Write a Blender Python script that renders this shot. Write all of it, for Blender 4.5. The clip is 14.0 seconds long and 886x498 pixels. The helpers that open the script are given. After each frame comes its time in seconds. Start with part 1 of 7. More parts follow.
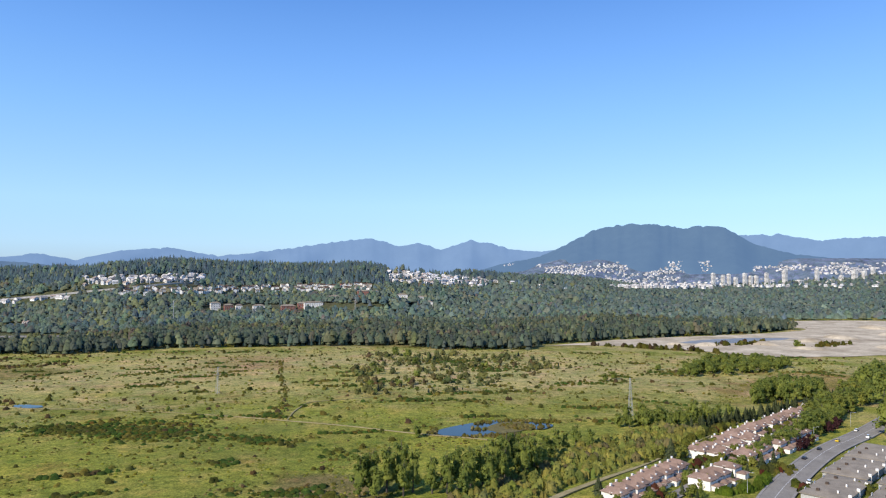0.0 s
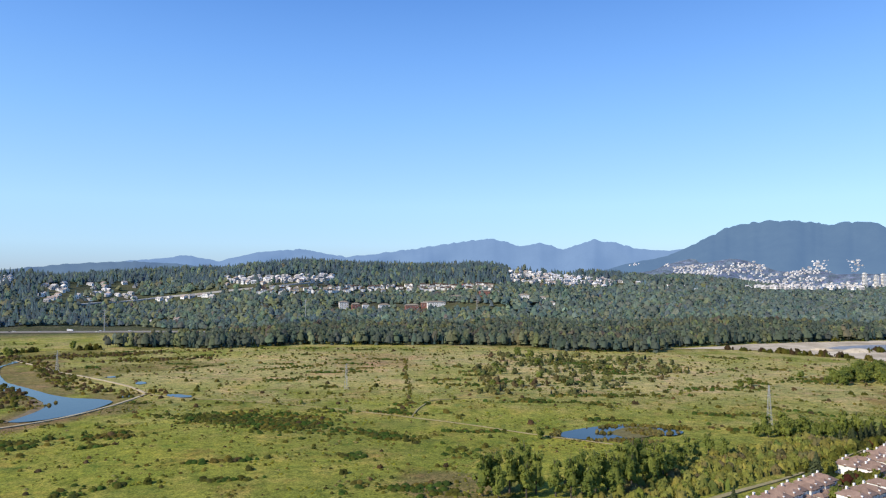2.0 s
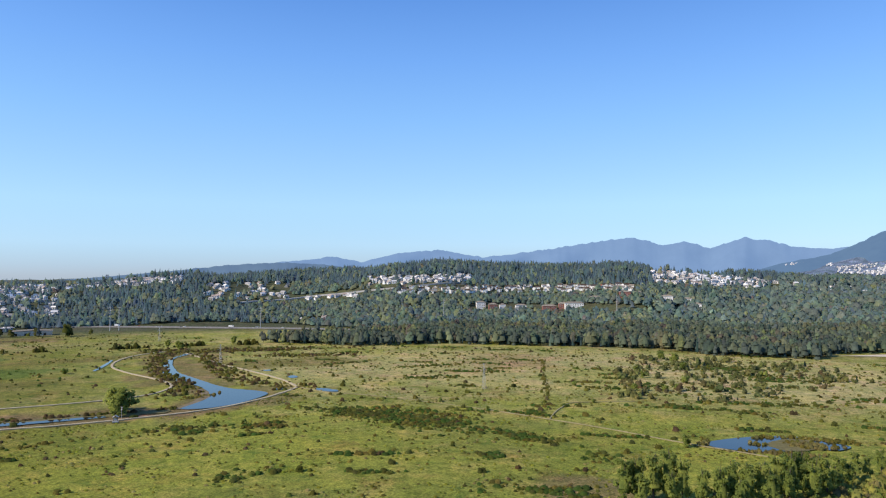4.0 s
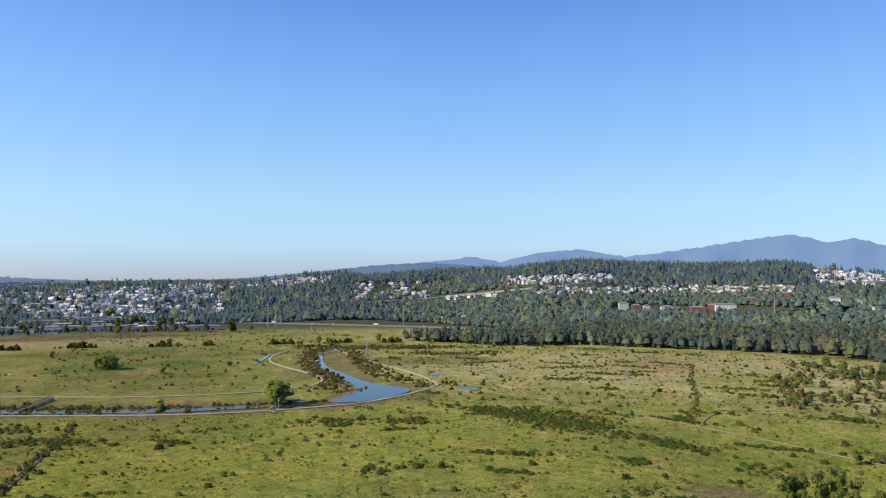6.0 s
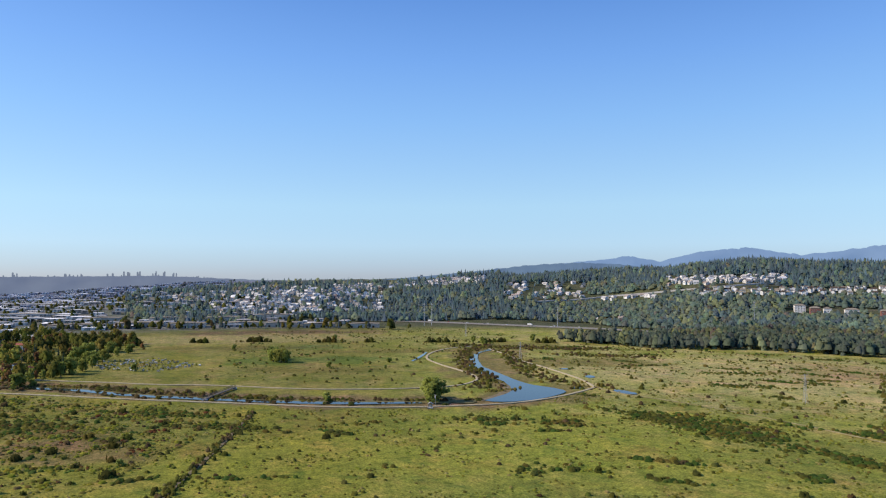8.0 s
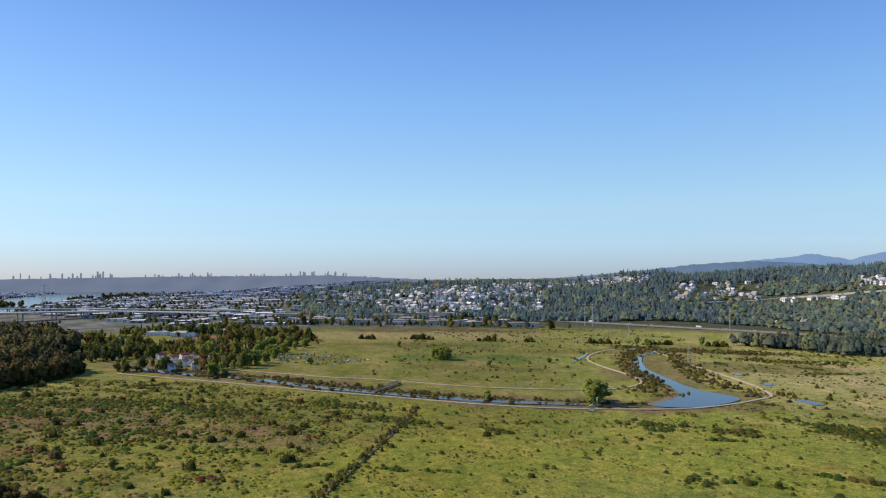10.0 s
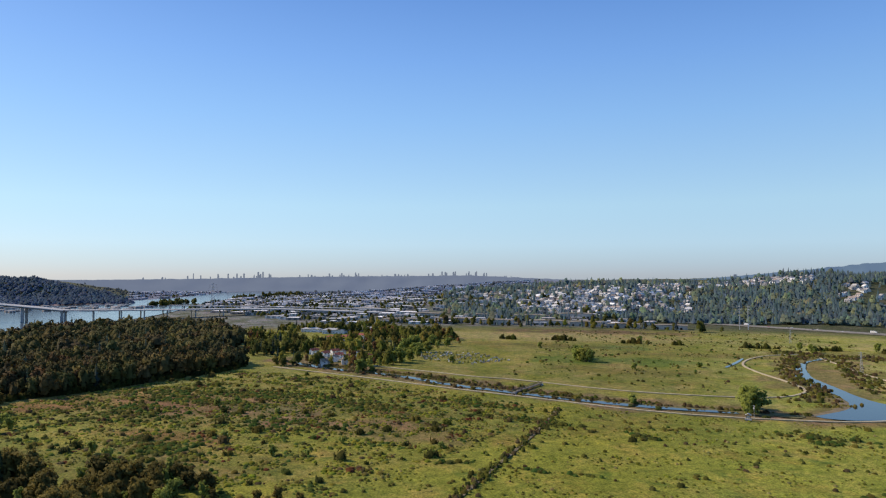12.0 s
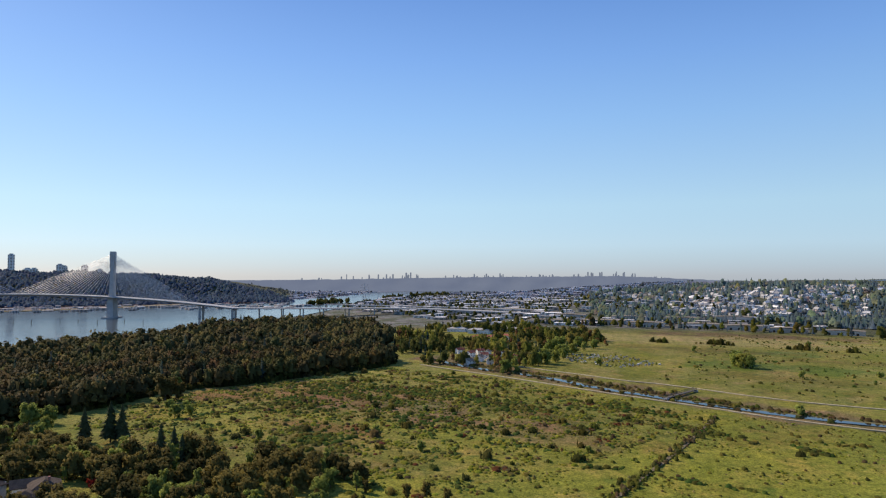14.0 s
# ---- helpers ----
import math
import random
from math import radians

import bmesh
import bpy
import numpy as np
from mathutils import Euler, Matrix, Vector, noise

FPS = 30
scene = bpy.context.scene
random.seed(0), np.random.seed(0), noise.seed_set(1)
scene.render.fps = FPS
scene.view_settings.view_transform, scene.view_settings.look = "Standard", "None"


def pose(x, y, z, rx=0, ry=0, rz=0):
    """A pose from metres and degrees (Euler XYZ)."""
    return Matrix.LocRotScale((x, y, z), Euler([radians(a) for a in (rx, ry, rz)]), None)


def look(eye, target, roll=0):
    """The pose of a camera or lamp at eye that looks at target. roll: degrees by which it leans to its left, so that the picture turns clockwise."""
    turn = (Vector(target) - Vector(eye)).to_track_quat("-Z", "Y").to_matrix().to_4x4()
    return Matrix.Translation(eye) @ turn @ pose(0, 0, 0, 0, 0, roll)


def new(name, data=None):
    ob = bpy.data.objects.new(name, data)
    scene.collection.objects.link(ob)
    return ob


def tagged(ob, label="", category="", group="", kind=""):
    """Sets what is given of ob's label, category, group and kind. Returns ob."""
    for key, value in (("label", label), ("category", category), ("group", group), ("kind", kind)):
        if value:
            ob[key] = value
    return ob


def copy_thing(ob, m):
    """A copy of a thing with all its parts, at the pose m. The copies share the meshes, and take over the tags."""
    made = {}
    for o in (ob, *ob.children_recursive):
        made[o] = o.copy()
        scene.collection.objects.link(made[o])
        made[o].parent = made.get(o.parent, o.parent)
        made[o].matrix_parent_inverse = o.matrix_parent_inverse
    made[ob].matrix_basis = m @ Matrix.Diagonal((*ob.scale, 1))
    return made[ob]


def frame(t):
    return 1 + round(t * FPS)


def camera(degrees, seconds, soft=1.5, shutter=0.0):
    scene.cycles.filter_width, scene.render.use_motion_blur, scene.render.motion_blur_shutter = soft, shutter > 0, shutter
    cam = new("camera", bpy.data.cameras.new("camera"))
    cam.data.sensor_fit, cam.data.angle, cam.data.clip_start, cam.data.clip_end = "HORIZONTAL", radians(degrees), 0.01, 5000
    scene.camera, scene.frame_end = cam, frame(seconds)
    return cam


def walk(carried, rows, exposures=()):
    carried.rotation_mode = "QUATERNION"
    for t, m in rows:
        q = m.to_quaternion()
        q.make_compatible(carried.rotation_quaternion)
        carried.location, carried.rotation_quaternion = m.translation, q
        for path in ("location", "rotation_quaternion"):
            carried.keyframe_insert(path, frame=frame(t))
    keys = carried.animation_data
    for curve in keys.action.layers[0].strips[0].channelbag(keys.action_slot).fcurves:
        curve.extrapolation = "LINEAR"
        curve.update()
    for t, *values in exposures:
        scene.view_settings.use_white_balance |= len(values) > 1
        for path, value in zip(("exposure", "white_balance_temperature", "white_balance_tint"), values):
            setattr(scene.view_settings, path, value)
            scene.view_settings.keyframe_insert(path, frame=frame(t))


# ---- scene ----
# Camera: a drone that hovers 100 m over the meadow and turns to its left.
EYE = 100.0
cam = camera(65.3, 14.0, 1.2)
ROWS = [
    (0.0, 0.0, 2.23), (0.5, 2.64, 2.23), (1.0, 4.63, 2.23), (1.5, 7.26, 2.24), (2.0, 10.03, 2.24), (2.5, 12.13, 2.24),
    (3.0, 14.91, 2.25), (5.5, 30.21, 2.26), (6.0, 32.78, 2.26), (6.5, 36.19, 2.26), (7.0, 39.57, 2.26), (7.5, 42.11, 2.26),
    (8.0, 45.42, 2.26), (10.5, 61.10, 2.22), (11.0, 63.55, 2.22), (11.5, 66.84, 2.22), (12.0, 70.10, 2.23),
    (12.5, 72.55, 2.24), (13.0, 75.80, 2.25), (13.5, 78.98, 2.27), (14.0, 82.01, 2.28),
]
walk(cam, [(t, pose(0, 0, EYE, 90 + pitch, 0, yaw)) for t, yaw, pitch in ROWS],
     exposures=[(0.0, 0.2, 6550, 13), (3.0, 0.18, 6550, 13), (6.5, 0.12, 6750, 15), (11.0, 0.03, 6950, 14), (14.0, 0.0, 7250, 16)])

# ---- sky and sun ----
SUN_AZ, SUN_EL = 132.0, 34.0          # degrees to the left of +y, and above the horizon
world = bpy.data.worlds.new("sky")
scene.world = world
world.use_nodes = True
wn = world.node_tree.nodes
sky = wn.new("ShaderNodeTexSky")
sky.sky_type = "NISHITA"
sky.sun_disc = False
sky.sun_elevation = radians(SUN_EL)
sky.sun_rotation = radians(-SUN_AZ)
sky.altitude = 300
sky.air_density, sky.dust_density, sky.ozone_density = 1.0, 0.22, 5.0
wn["Background"].inputs["Strength"].default_value = 0.16
# Thin haze over the clear sky: deep blue overhead, pale above the horizon, dull grey in the lowest degree
wl = world.node_tree.links
up = wn.new("ShaderNodeSeparateXYZ")
wl.new(wn.new("ShaderNodeTexCoord").outputs["Generated"], up.inputs[0])
haze = wn.new("ShaderNodeValToRGB")
HAZE = [(0.0, (1.05, 1.95, 3.35)), (0.014, (1.25, 2.45, 4.1)), (0.045, (1.95, 3.55, 5.3)), (0.10, (2.2, 4.0, 5.5)), (0.22, (1.35, 3.2, 6.0)), (0.30, (0.90, 2.5, 5.8)), (0.40, (0.42, 1.6, 4.7)), (1.0, (0.4, 1.3, 4.0))]
while len(haze.color_ramp.elements) < len(HAZE):
    haze.color_ramp.elements.new(0.5)
for stop, (at, c) in zip(haze.color_ramp.elements, HAZE):
    stop.position, stop.color = at, (c[0] / 6, c[1] / 6, c[2] / 6, 1)
wl.new(up.outputs["Z"], haze.inputs["Fac"])
thick = wn.new("ShaderNodeMix")
thick.data_type, thick.blend_type = "RGBA", "MULTIPLY"
thick.inputs["Factor"].default_value = 1.0
thick.inputs["B"].default_value = (6, 6, 6, 1)
wl.new(haze.outputs["Color"], thick.inputs["A"])
veil = wn.new("ShaderNodeMix")
veil.data_type = "RGBA"
veil.inputs["Factor"].default_value = 0.65
wl.new(sky.outputs[0], veil.inputs["A"])
wl.new(thick.outputs["Result"], veil.inputs["B"])
wl.new(veil.outputs["Result"], wn["Background"].inputs["Color"])
sun = new("sun", bpy.data.lights.new("sun", "SUN"))
sun.data.energy, sun.data.angle, sun.data.color = 5.0, radians(0.53), (1.0, 0.915, 0.76)
sd = Vector((-math.sin(radians(SUN_AZ)) * math.cos(radians(SUN_EL)), math.cos(radians(SUN_AZ)) * math.cos(radians(SUN_EL)), math.sin(radians(SUN_EL))))
sun.matrix_world = look(sd * 500, (0, 0, 0))

# ---- materials ----
def nodes_of(name):
    m = bpy.data.materials.new(name)
    m.use_nodes = True
    t = m.node_tree
    return m, t.nodes, t.links, t.nodes["Principled BSDF"]


def noise_node(n, l, scale, detail=4, rough=0.6, coord=None):
    k = n.new("ShaderNodeTexNoise")
    k.inputs["Scale"].default_value = scale
    k.inputs["Detail"].default_value = detail
    k.inputs["Roughness"].default_value = rough
    if coord is not None:
        l.new(coord, k.inputs["Vector"])
    return k.outputs["Fac"]


def ramp(n, l, fac, stops):
    r = n.new("ShaderNodeValToRGB")
    els = r.color_ramp.elements
    while len(els) < len(stops):
        els.new(0.5)
    for e, (p, c) in zip(els, stops):
        e.position, e.color = p, (*c, 1)
    l.new(fac, r.inputs["Fac"])
    return r.outputs["Color"]


def mixed(n, l, kind, fac, a, b):
    m = n.new("ShaderNodeMix")
    m.data_type, m.blend_type = "RGBA", kind
    if isinstance(fac, (int, float)):
        m.inputs["Factor"].default_value = fac
    else:
        l.new(fac, m.inputs["Factor"])
    for sock, v in ((m.inputs["A"], a), (m.inputs["B"], b)):
        if isinstance(v, tuple):
            sock.default_value = (*v, 1)
        else:
            l.new(v, sock)
    return m.outputs["Result"]


def position(n):
    return n.new("ShaderNodeNewGeometry").outputs["Position"]


def surface(name, dark, light, rough=0.8, scale=0.5, fine=4.0, bump=0.2, metal=0.0, vary=0.0):
    """A matt surface of two tones at two scales, with fine relief."""
    m, n, l, b = nodes_of(name)
    p = position(n)
    c = ramp(n, l, noise_node(n, l, scale, 5, 0.65, p), [(0.3, dark), (0.7, light)])
    f = ramp(n, l, noise_node(n, l, fine, 3, 0.6, p), [(0.25, (0.72, 0.72, 0.72)), (0.75, (1.2, 1.2, 1.2))])
    c = mixed(n, l, "MULTIPLY", 0.8, c, f)
    if vary:
        info = n.new("ShaderNodeObjectInfo")
        v = ramp(n, l, info.outputs["Random"], [(0.0, (1 - vary,) * 3), (1.0, (1 + vary,) * 3)])
        c = mixed(n, l, "MULTIPLY", 1.0, c, v)
    l.new(c, b.inputs["Base Color"])
    b.inputs["Roughness"].default_value = rough
    b.inputs["Metallic"].default_value = metal
    b.inputs["Specular IOR Level"].default_value = 0.08 if rough >= 0.85 else 0.3
    if bump:
        k = n.new("ShaderNodeBump")
        k.inputs["Strength"].default_value = bump
        k.inputs["Distance"].default_value = 0.3
        l.new(noise_node(n, l, fine, 4, 0.7, p), k.inputs["Height"])
        l.new(k.outputs["Normal"], b.inputs["Normal"])
    return m


def leafy(name, dark=None, light=None, through_light=0.45, grain=0.9):
    """Leaves: from a tint stored with the mesh, or of two tones that vary from tree to tree, and from clump to clump."""
    m, n, l, b = nodes_of(name)
    geo = n.new("ShaderNodeNewGeometry")
    if dark is None:
        a = n.new("ShaderNodeAttribute")
        a.attribute_name = "tint"
        c = a.outputs["Color"]
    else:
        info = n.new("ShaderNodeObjectInfo")
        c = ramp(n, l, info.outputs["Random"], [(0.0, dark), (1.0, light)])
    isl = ramp(n, l, geo.outputs["Random Per Island"], [(0.0, (0.84, 0.84, 0.82)), (0.55, (1.0, 1.0, 1.0)), (1.0, (1.18, 1.15, 1.08))])
    c = mixed(n, l, "MULTIPLY", 1.0, c, isl)
    tex = ramp(n, l, noise_node(n, l, 1.9, 4, 0.75, geo.outputs["Position"]), [(0.3, (0.58, 0.6, 0.58)), (0.5, (1.0, 1.0, 1.0)), (0.72, (1.4, 1.36, 1.25))])
    c = mixed(n, l, "MULTIPLY", grain, c, tex)
    clump = ramp(n, l, noise_node(n, l, 0.33, 3, 0.6, geo.outputs["Position"]), [(0.32, (0.74, 0.78, 0.8)), (0.5, (1.0, 1.0, 1.0)), (0.7, (1.28, 1.22, 1.08))])
    c = mixed(n, l, "MULTIPLY", 0.8, c, clump)
    l.new(c, b.inputs["Base Color"])
    b.inputs["Roughness"].default_value = 0.8
    b.inputs["Specular IOR Level"].default_value = 0.03
    tr = n.new("ShaderNodeBsdfTranslucent")
    l.new(c, tr.inputs["Color"])
    mix = n.new("ShaderNodeMixShader")
    mix.inputs["Fac"].default_value = through_light
    l.new(b.outputs[0], mix.inputs[1])
    l.new(tr.outputs[0], mix.inputs[2])
    l.new(mix.outputs[0], n["Material Output"].inputs["Surface"])
    return m


def mapped(n, l, p, shift):
    m = n.new("ShaderNodeMapping")
    m.inputs["Location"].default_value = (shift, shift * 2.0, 0)
    l.new(p, m.inputs["Vector"])
    return m.outputs["Vector"]


def ground_material():
    m, n, l, b = nodes_of("grassland")
    p = position(n)
    a = n.new("ShaderNodeAttribute")
    a.attribute_name = "tint"
    big = ramp(n, l, noise_node(n, l, 0.018, 6, 0.7, p), [(0.3, (0.72, 0.80, 0.66)), (0.5, (1.0, 1.0, 1.0)), (0.72, (1.3, 1.16, 1.05))])
    mid = ramp(n, l, noise_node(n, l, 0.14, 5, 0.75, p), [(0.3, (0.42, 0.46, 0.4)), (0.5, (1.0, 1.0, 1.0)), (0.72, (1.5, 1.42, 1.2))])
    fine = ramp(n, l, noise_node(n, l, 0.9, 4, 0.7, p), [(0.34, (0.38, 0.42, 0.34)), (0.66, (1.62, 1.56, 1.4))])
    dry_patch = ramp(n, l, noise_node(n, l, 0.035, 5, 0.72, p), [(0.50, (0, 0, 0)), (0.66, (1, 1, 1))])
    lush_patch = ramp(n, l, noise_node(n, l, 0.05, 5, 0.72, mapped(n, l, p, 37.0)), [(0.54, (0, 0, 0)), (0.68, (1, 1, 1))])
    c = mixed(n, l, "MULTIPLY", dry_patch, a.outputs["Color"], (1.28, 1.06, 1.5))
    c = mixed(n, l, "MULTIPLY", lush_patch, c, (0.58, 0.74, 0.75))
    c = mixed(n, l, "MULTIPLY", 1.0, c, big)
    c = mixed(n, l, "MULTIPLY", 0.8, c, mid)
    c = mixed(n, l, "MULTIPLY", 0.85, c, fine)
    rust = ramp(n, l, noise_node(n, l, 0.022, 6, 0.75, mapped(n, l, p, 11.0)), [(0.53, (0, 0, 0)), (0.66, (0.75, 0.75, 0.75))])
    c = mixed(n, l, "MULTIPLY", rust, c, (0.98, 0.74, 0.95))
    c = mixed(n, l, "MULTIPLY", 1.0, c, (1.21, 1.23, 1.52))
    l.new(c, b.inputs["Base Color"])
    b.inputs["Roughness"].default_value = 0.95
    b.inputs["Specular IOR Level"].default_value = 0.05
    k = n.new("ShaderNodeBump")
    k.inputs["Strength"].default_value = 0.85
    k.inputs["Distance"].default_value = 0.7
    h = mixed(n, l, "MIX", 0.5, noise_node(n, l, 0.35, 6, 0.75, p), noise_node(n, l, 1.2, 4, 0.7, p))
    l.new(h, k.inputs["Height"])
    l.new(k.outputs["Normal"], b.inputs["Normal"])
    return m


def water_material(name, colour, wave, strength, rough):
    m, n, l, b = nodes_of(name)
    p = position(n)
    c = ramp(n, l, noise_node(n, l, 0.03, 3, 0.5, p), [(0.3, colour), (0.7, tuple(v * 1.5 for v in colour))])
    l.new(c, b.inputs["Base Color"])
    b.inputs["Roughness"].default_value = rough
    b.inputs["IOR"].default_value = 1.33
    b.inputs["Specular IOR Level"].default_value = 0.5
    k = n.new("ShaderNodeBump")
    k.inputs["Strength"].default_value = strength
    k.inputs["Distance"].default_value = 0.2
    l.new(noise_node(n, l, wave, 3, 0.6, p), k.inputs["Height"])
    l.new(k.outputs["Normal"], b.inputs["Normal"])
    return m


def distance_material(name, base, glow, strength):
    """Mountains far behind all the rest: dark woods, with emission standing in for kilometres of blue air."""
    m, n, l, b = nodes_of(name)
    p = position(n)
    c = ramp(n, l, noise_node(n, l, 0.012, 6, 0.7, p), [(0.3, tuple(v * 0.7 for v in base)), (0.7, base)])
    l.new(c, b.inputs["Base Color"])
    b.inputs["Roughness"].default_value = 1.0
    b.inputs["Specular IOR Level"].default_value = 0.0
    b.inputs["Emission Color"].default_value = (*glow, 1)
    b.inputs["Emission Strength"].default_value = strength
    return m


M_GROUND = ground_material()
M_LEAF = leafy("leaves_mixed")
M_DECID = leafy("leaves_broad", (0.216, 0.268, 0.068), (0.321, 0.362, 0.091), 0.6)
M_YELLOW = leafy("leaves_willow", (0.209, 0.235, 0.052), (0.275, 0.280, 0.065))
# Leaf tone darkened to stand in for backlit shade on the near grove
M_SHADE = leafy("leaves_alder_shaded", (0.080, 0.068, 0.022), (0.180, 0.142, 0.038), 0.3)
# Passes little light, so that the backlit riverside wood stays dark
M_BACKLIT = leafy("leaves_backlit", None, None, 0.12)
M_FARLEAF = leafy("leaves_far", None, None, 0.35, 0.3)
M_CONIF = leafy("needles", (0.050, 0.064, 0.030), (0.080, 0.096, 0.046), 0.2)
M_PURPLE = leafy("leaves_purple", (0.06, 0.026, 0.03), (0.08, 0.035, 0.038))
M_RED = leafy("leaves_red", (0.25, 0.02, 0.02), (0.3, 0.03, 0.02))
M_BARK = surface("bark", (0.06, 0.05, 0.04), (0.13, 0.11, 0.09), 0.95, 2, 8, 0.4)
M_WATER = water_material("still_water", (0.010, 0.014, 0.014), 0.5, 0.05, 0.05)
M_RIVER = water_material("river_water", (0.05, 0.06, 0.06), 0.08, 0.25, 0.16)
M_GRAVEL = surface("gravel", (0.28, 0.225, 0.15), (0.62, 0.53, 0.39), 0.95, 0.022, 0.16, 0.5)
M_PATH = surface("path_gravel", (0.36, 0.29, 0.18), (0.50, 0.42, 0.28), 0.95, 0.2, 1.5, 0.2)
M_TRACK = surface("worn_track", (0.22, 0.19, 0.085), (0.36, 0.30, 0.17), 0.95, 0.12, 1.5, 0.2)
M_MUD = surface("mud", (0.13, 0.10, 0.06), (0.24, 0.19, 0.11), 0.9, 0.2, 1.0, 0.3)
M_REED = surface("reeds", (0.10, 0.09, 0.04), (0.20, 0.17, 0.07), 0.95, 0.3, 2.0, 0.6)
M_ASPHALT = surface("asphalt", (0.20, 0.182, 0.155), (0.28, 0.258, 0.220), 0.9, 0.1, 1.5, 0.1)
M_CONCRETE = surface("concrete", (0.32, 0.32, 0.31), (0.48, 0.47, 0.45), 0.85, 0.1, 1.2, 0.1, vary=0.08)
M_PAINT = surface("white_paint", (0.68, 0.66, 0.62), (0.82, 0.80, 0.76), 0.7, 0.3, 2.0, 0.05, vary=0.06)
M_LINE = surface("road_paint", (0.6, 0.6, 0.58), (0.75, 0.75, 0.72), 0.8, 1.0, 4.0, 0.0)
M_TILE = surface("roof_tile_pink", (0.185, 0.122, 0.092), (0.295, 0.205, 0.158), 0.85, 0.3, 2.5, 0.5, vary=0.1)
M_ROOFGREY = surface("roof_felt_grey", (0.20, 0.168, 0.128), (0.31, 0.265, 0.205), 0.9, 0.2, 2.0, 0.3, vary=0.12)
M_ROOFDARK = surface("roof_shingle_dark", (0.05, 0.036, 0.028), (0.10, 0.074, 0.058), 0.9, 0.3, 2.0, 0.4, vary=0.3)
M_ROOFRED = surface("roof_red", (0.28, 0.08, 0.05), (0.36, 0.13, 0.09), 0.85, 0.3, 2.0, 0.3, vary=0.2)
M_BRICK = surface("red_brick", (0.22, 0.10, 0.08), (0.31, 0.15, 0.12), 0.9, 0.3, 3.0, 0.3, vary=0.1)
M_METALROOF = surface("sheet_metal", (0.38, 0.355, 0.32), (0.54, 0.51, 0.47), 0.5, 0.05, 1.0, 0.05, vary=0.1)
M_STEEL = surface("galvanised_steel", (0.38, 0.39, 0.40), (0.52, 0.53, 0.54), 0.6, 1.0, 5.0, 0.05, metal=0.3)
M_DARKSTEEL = surface("weathered_steel", (0.05, 0.045, 0.04), (0.10, 0.09, 0.08), 0.8, 1.0, 5.0, 0.1)
M_WOOD = surface("grey_timber", (0.14, 0.12, 0.10), (0.25, 0.22, 0.18), 0.9, 1.0, 6.0, 0.3)
M_CABLE = surface("white_cable", (0.6, 0.6, 0.6), (0.7, 0.7, 0.7), 0.5, 0.1, 1.0, 0.0)
M_RUBBER = surface("rubber", (0.015, 0.015, 0.015), (0.03, 0.03, 0.03), 0.8, 2.0, 8.0, 0.0)


def glassy(name):
    m, n, l, b = nodes_of(name)
    b.inputs["Base Color"].default_value = (0.025, 0.03, 0.035, 1)
    b.inputs["Roughness"].default_value = 0.08
    b.inputs["Specular IOR Level"].default_value = 0.8
    return m


def car_paint(name, c):
    m, n, l, b = nodes_of(name)
    b.inputs["Base Color"].default_value = (*c, 1)
    b.inputs["Roughness"].default_value = 0.28
    b.inputs["Coat Weight"].default_value = 0.6
    return m


M_GLASS = glassy("window_glass")
M_CAR = {k: car_paint("car_" + k, c) for k, c in dict(white=(0.75, 0.75, 0.74), yellow=(0.75, 0.5, 0.02), black=(0.012, 0.012, 0.014), grey=(0.15, 0.15, 0.16), red=(0.4, 0.03, 0.03)).items()}
# Each glows in the colour of haze; none is a light source
M_MTN_NEAR = distance_material("mountain_hazy_near", (0.03, 0.042, 0.04), (0.088, 0.168, 0.310), 0.95)
M_MTN_FAR = distance_material("mountain_hazy_far", (0.04, 0.055, 0.07), (0.150, 0.255, 0.440), 1.0)
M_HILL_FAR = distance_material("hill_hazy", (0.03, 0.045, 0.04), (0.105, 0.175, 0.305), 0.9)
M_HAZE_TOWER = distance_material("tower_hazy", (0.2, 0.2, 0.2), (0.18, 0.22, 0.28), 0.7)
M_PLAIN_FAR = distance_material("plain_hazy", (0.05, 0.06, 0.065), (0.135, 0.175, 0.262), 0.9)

# ---- builders ----
def link_mesh(name, bm, material, parent=None, label="", smooth=False):
    me = bpy.data.meshes.new(name)
    bm.to_mesh(me)
    bm.free()
    me.materials.append(material)
    if smooth:
        me.polygons.foreach_set("use_smooth", [True] * len(me.polygons))
    ob = new(name, me)
    ob.parent = parent
    if label:
        ob["label"] = label
    return ob


def part(name, bm, material, parent, label=""):
    return link_mesh(name, bm, material, parent, label)


def thing(name, m, label, category, group="", kind=""):
    ob = new(name)
    ob.matrix_basis = m
    return tagged(ob, label, category, group, kind)


def add_box(bm, x0, x1, y0, y1, z0, z1, m=None):
    vs = [bm.verts.new((x, y, z)) for z in (z0, z1) for x, y in ((x0, y0), (x1, y0), (x1, y1), (x0, y1))]
    for f in ((3, 2, 1, 0), (4, 5, 6, 7), (0, 1, 5, 4), (1, 2, 6, 5), (2, 3, 7, 6), (3, 0, 4, 7)):
        bm.faces.new([vs[i] for i in f])
    if m is not None:
        for v in vs:
            v.co = m @ v.co
    return vs


def box(x0, x1, y0, y1, z0, z1):
    bm = bmesh.new()
    add_box(bm, x0, x1, y0, y1, z0, z1)
    return bm


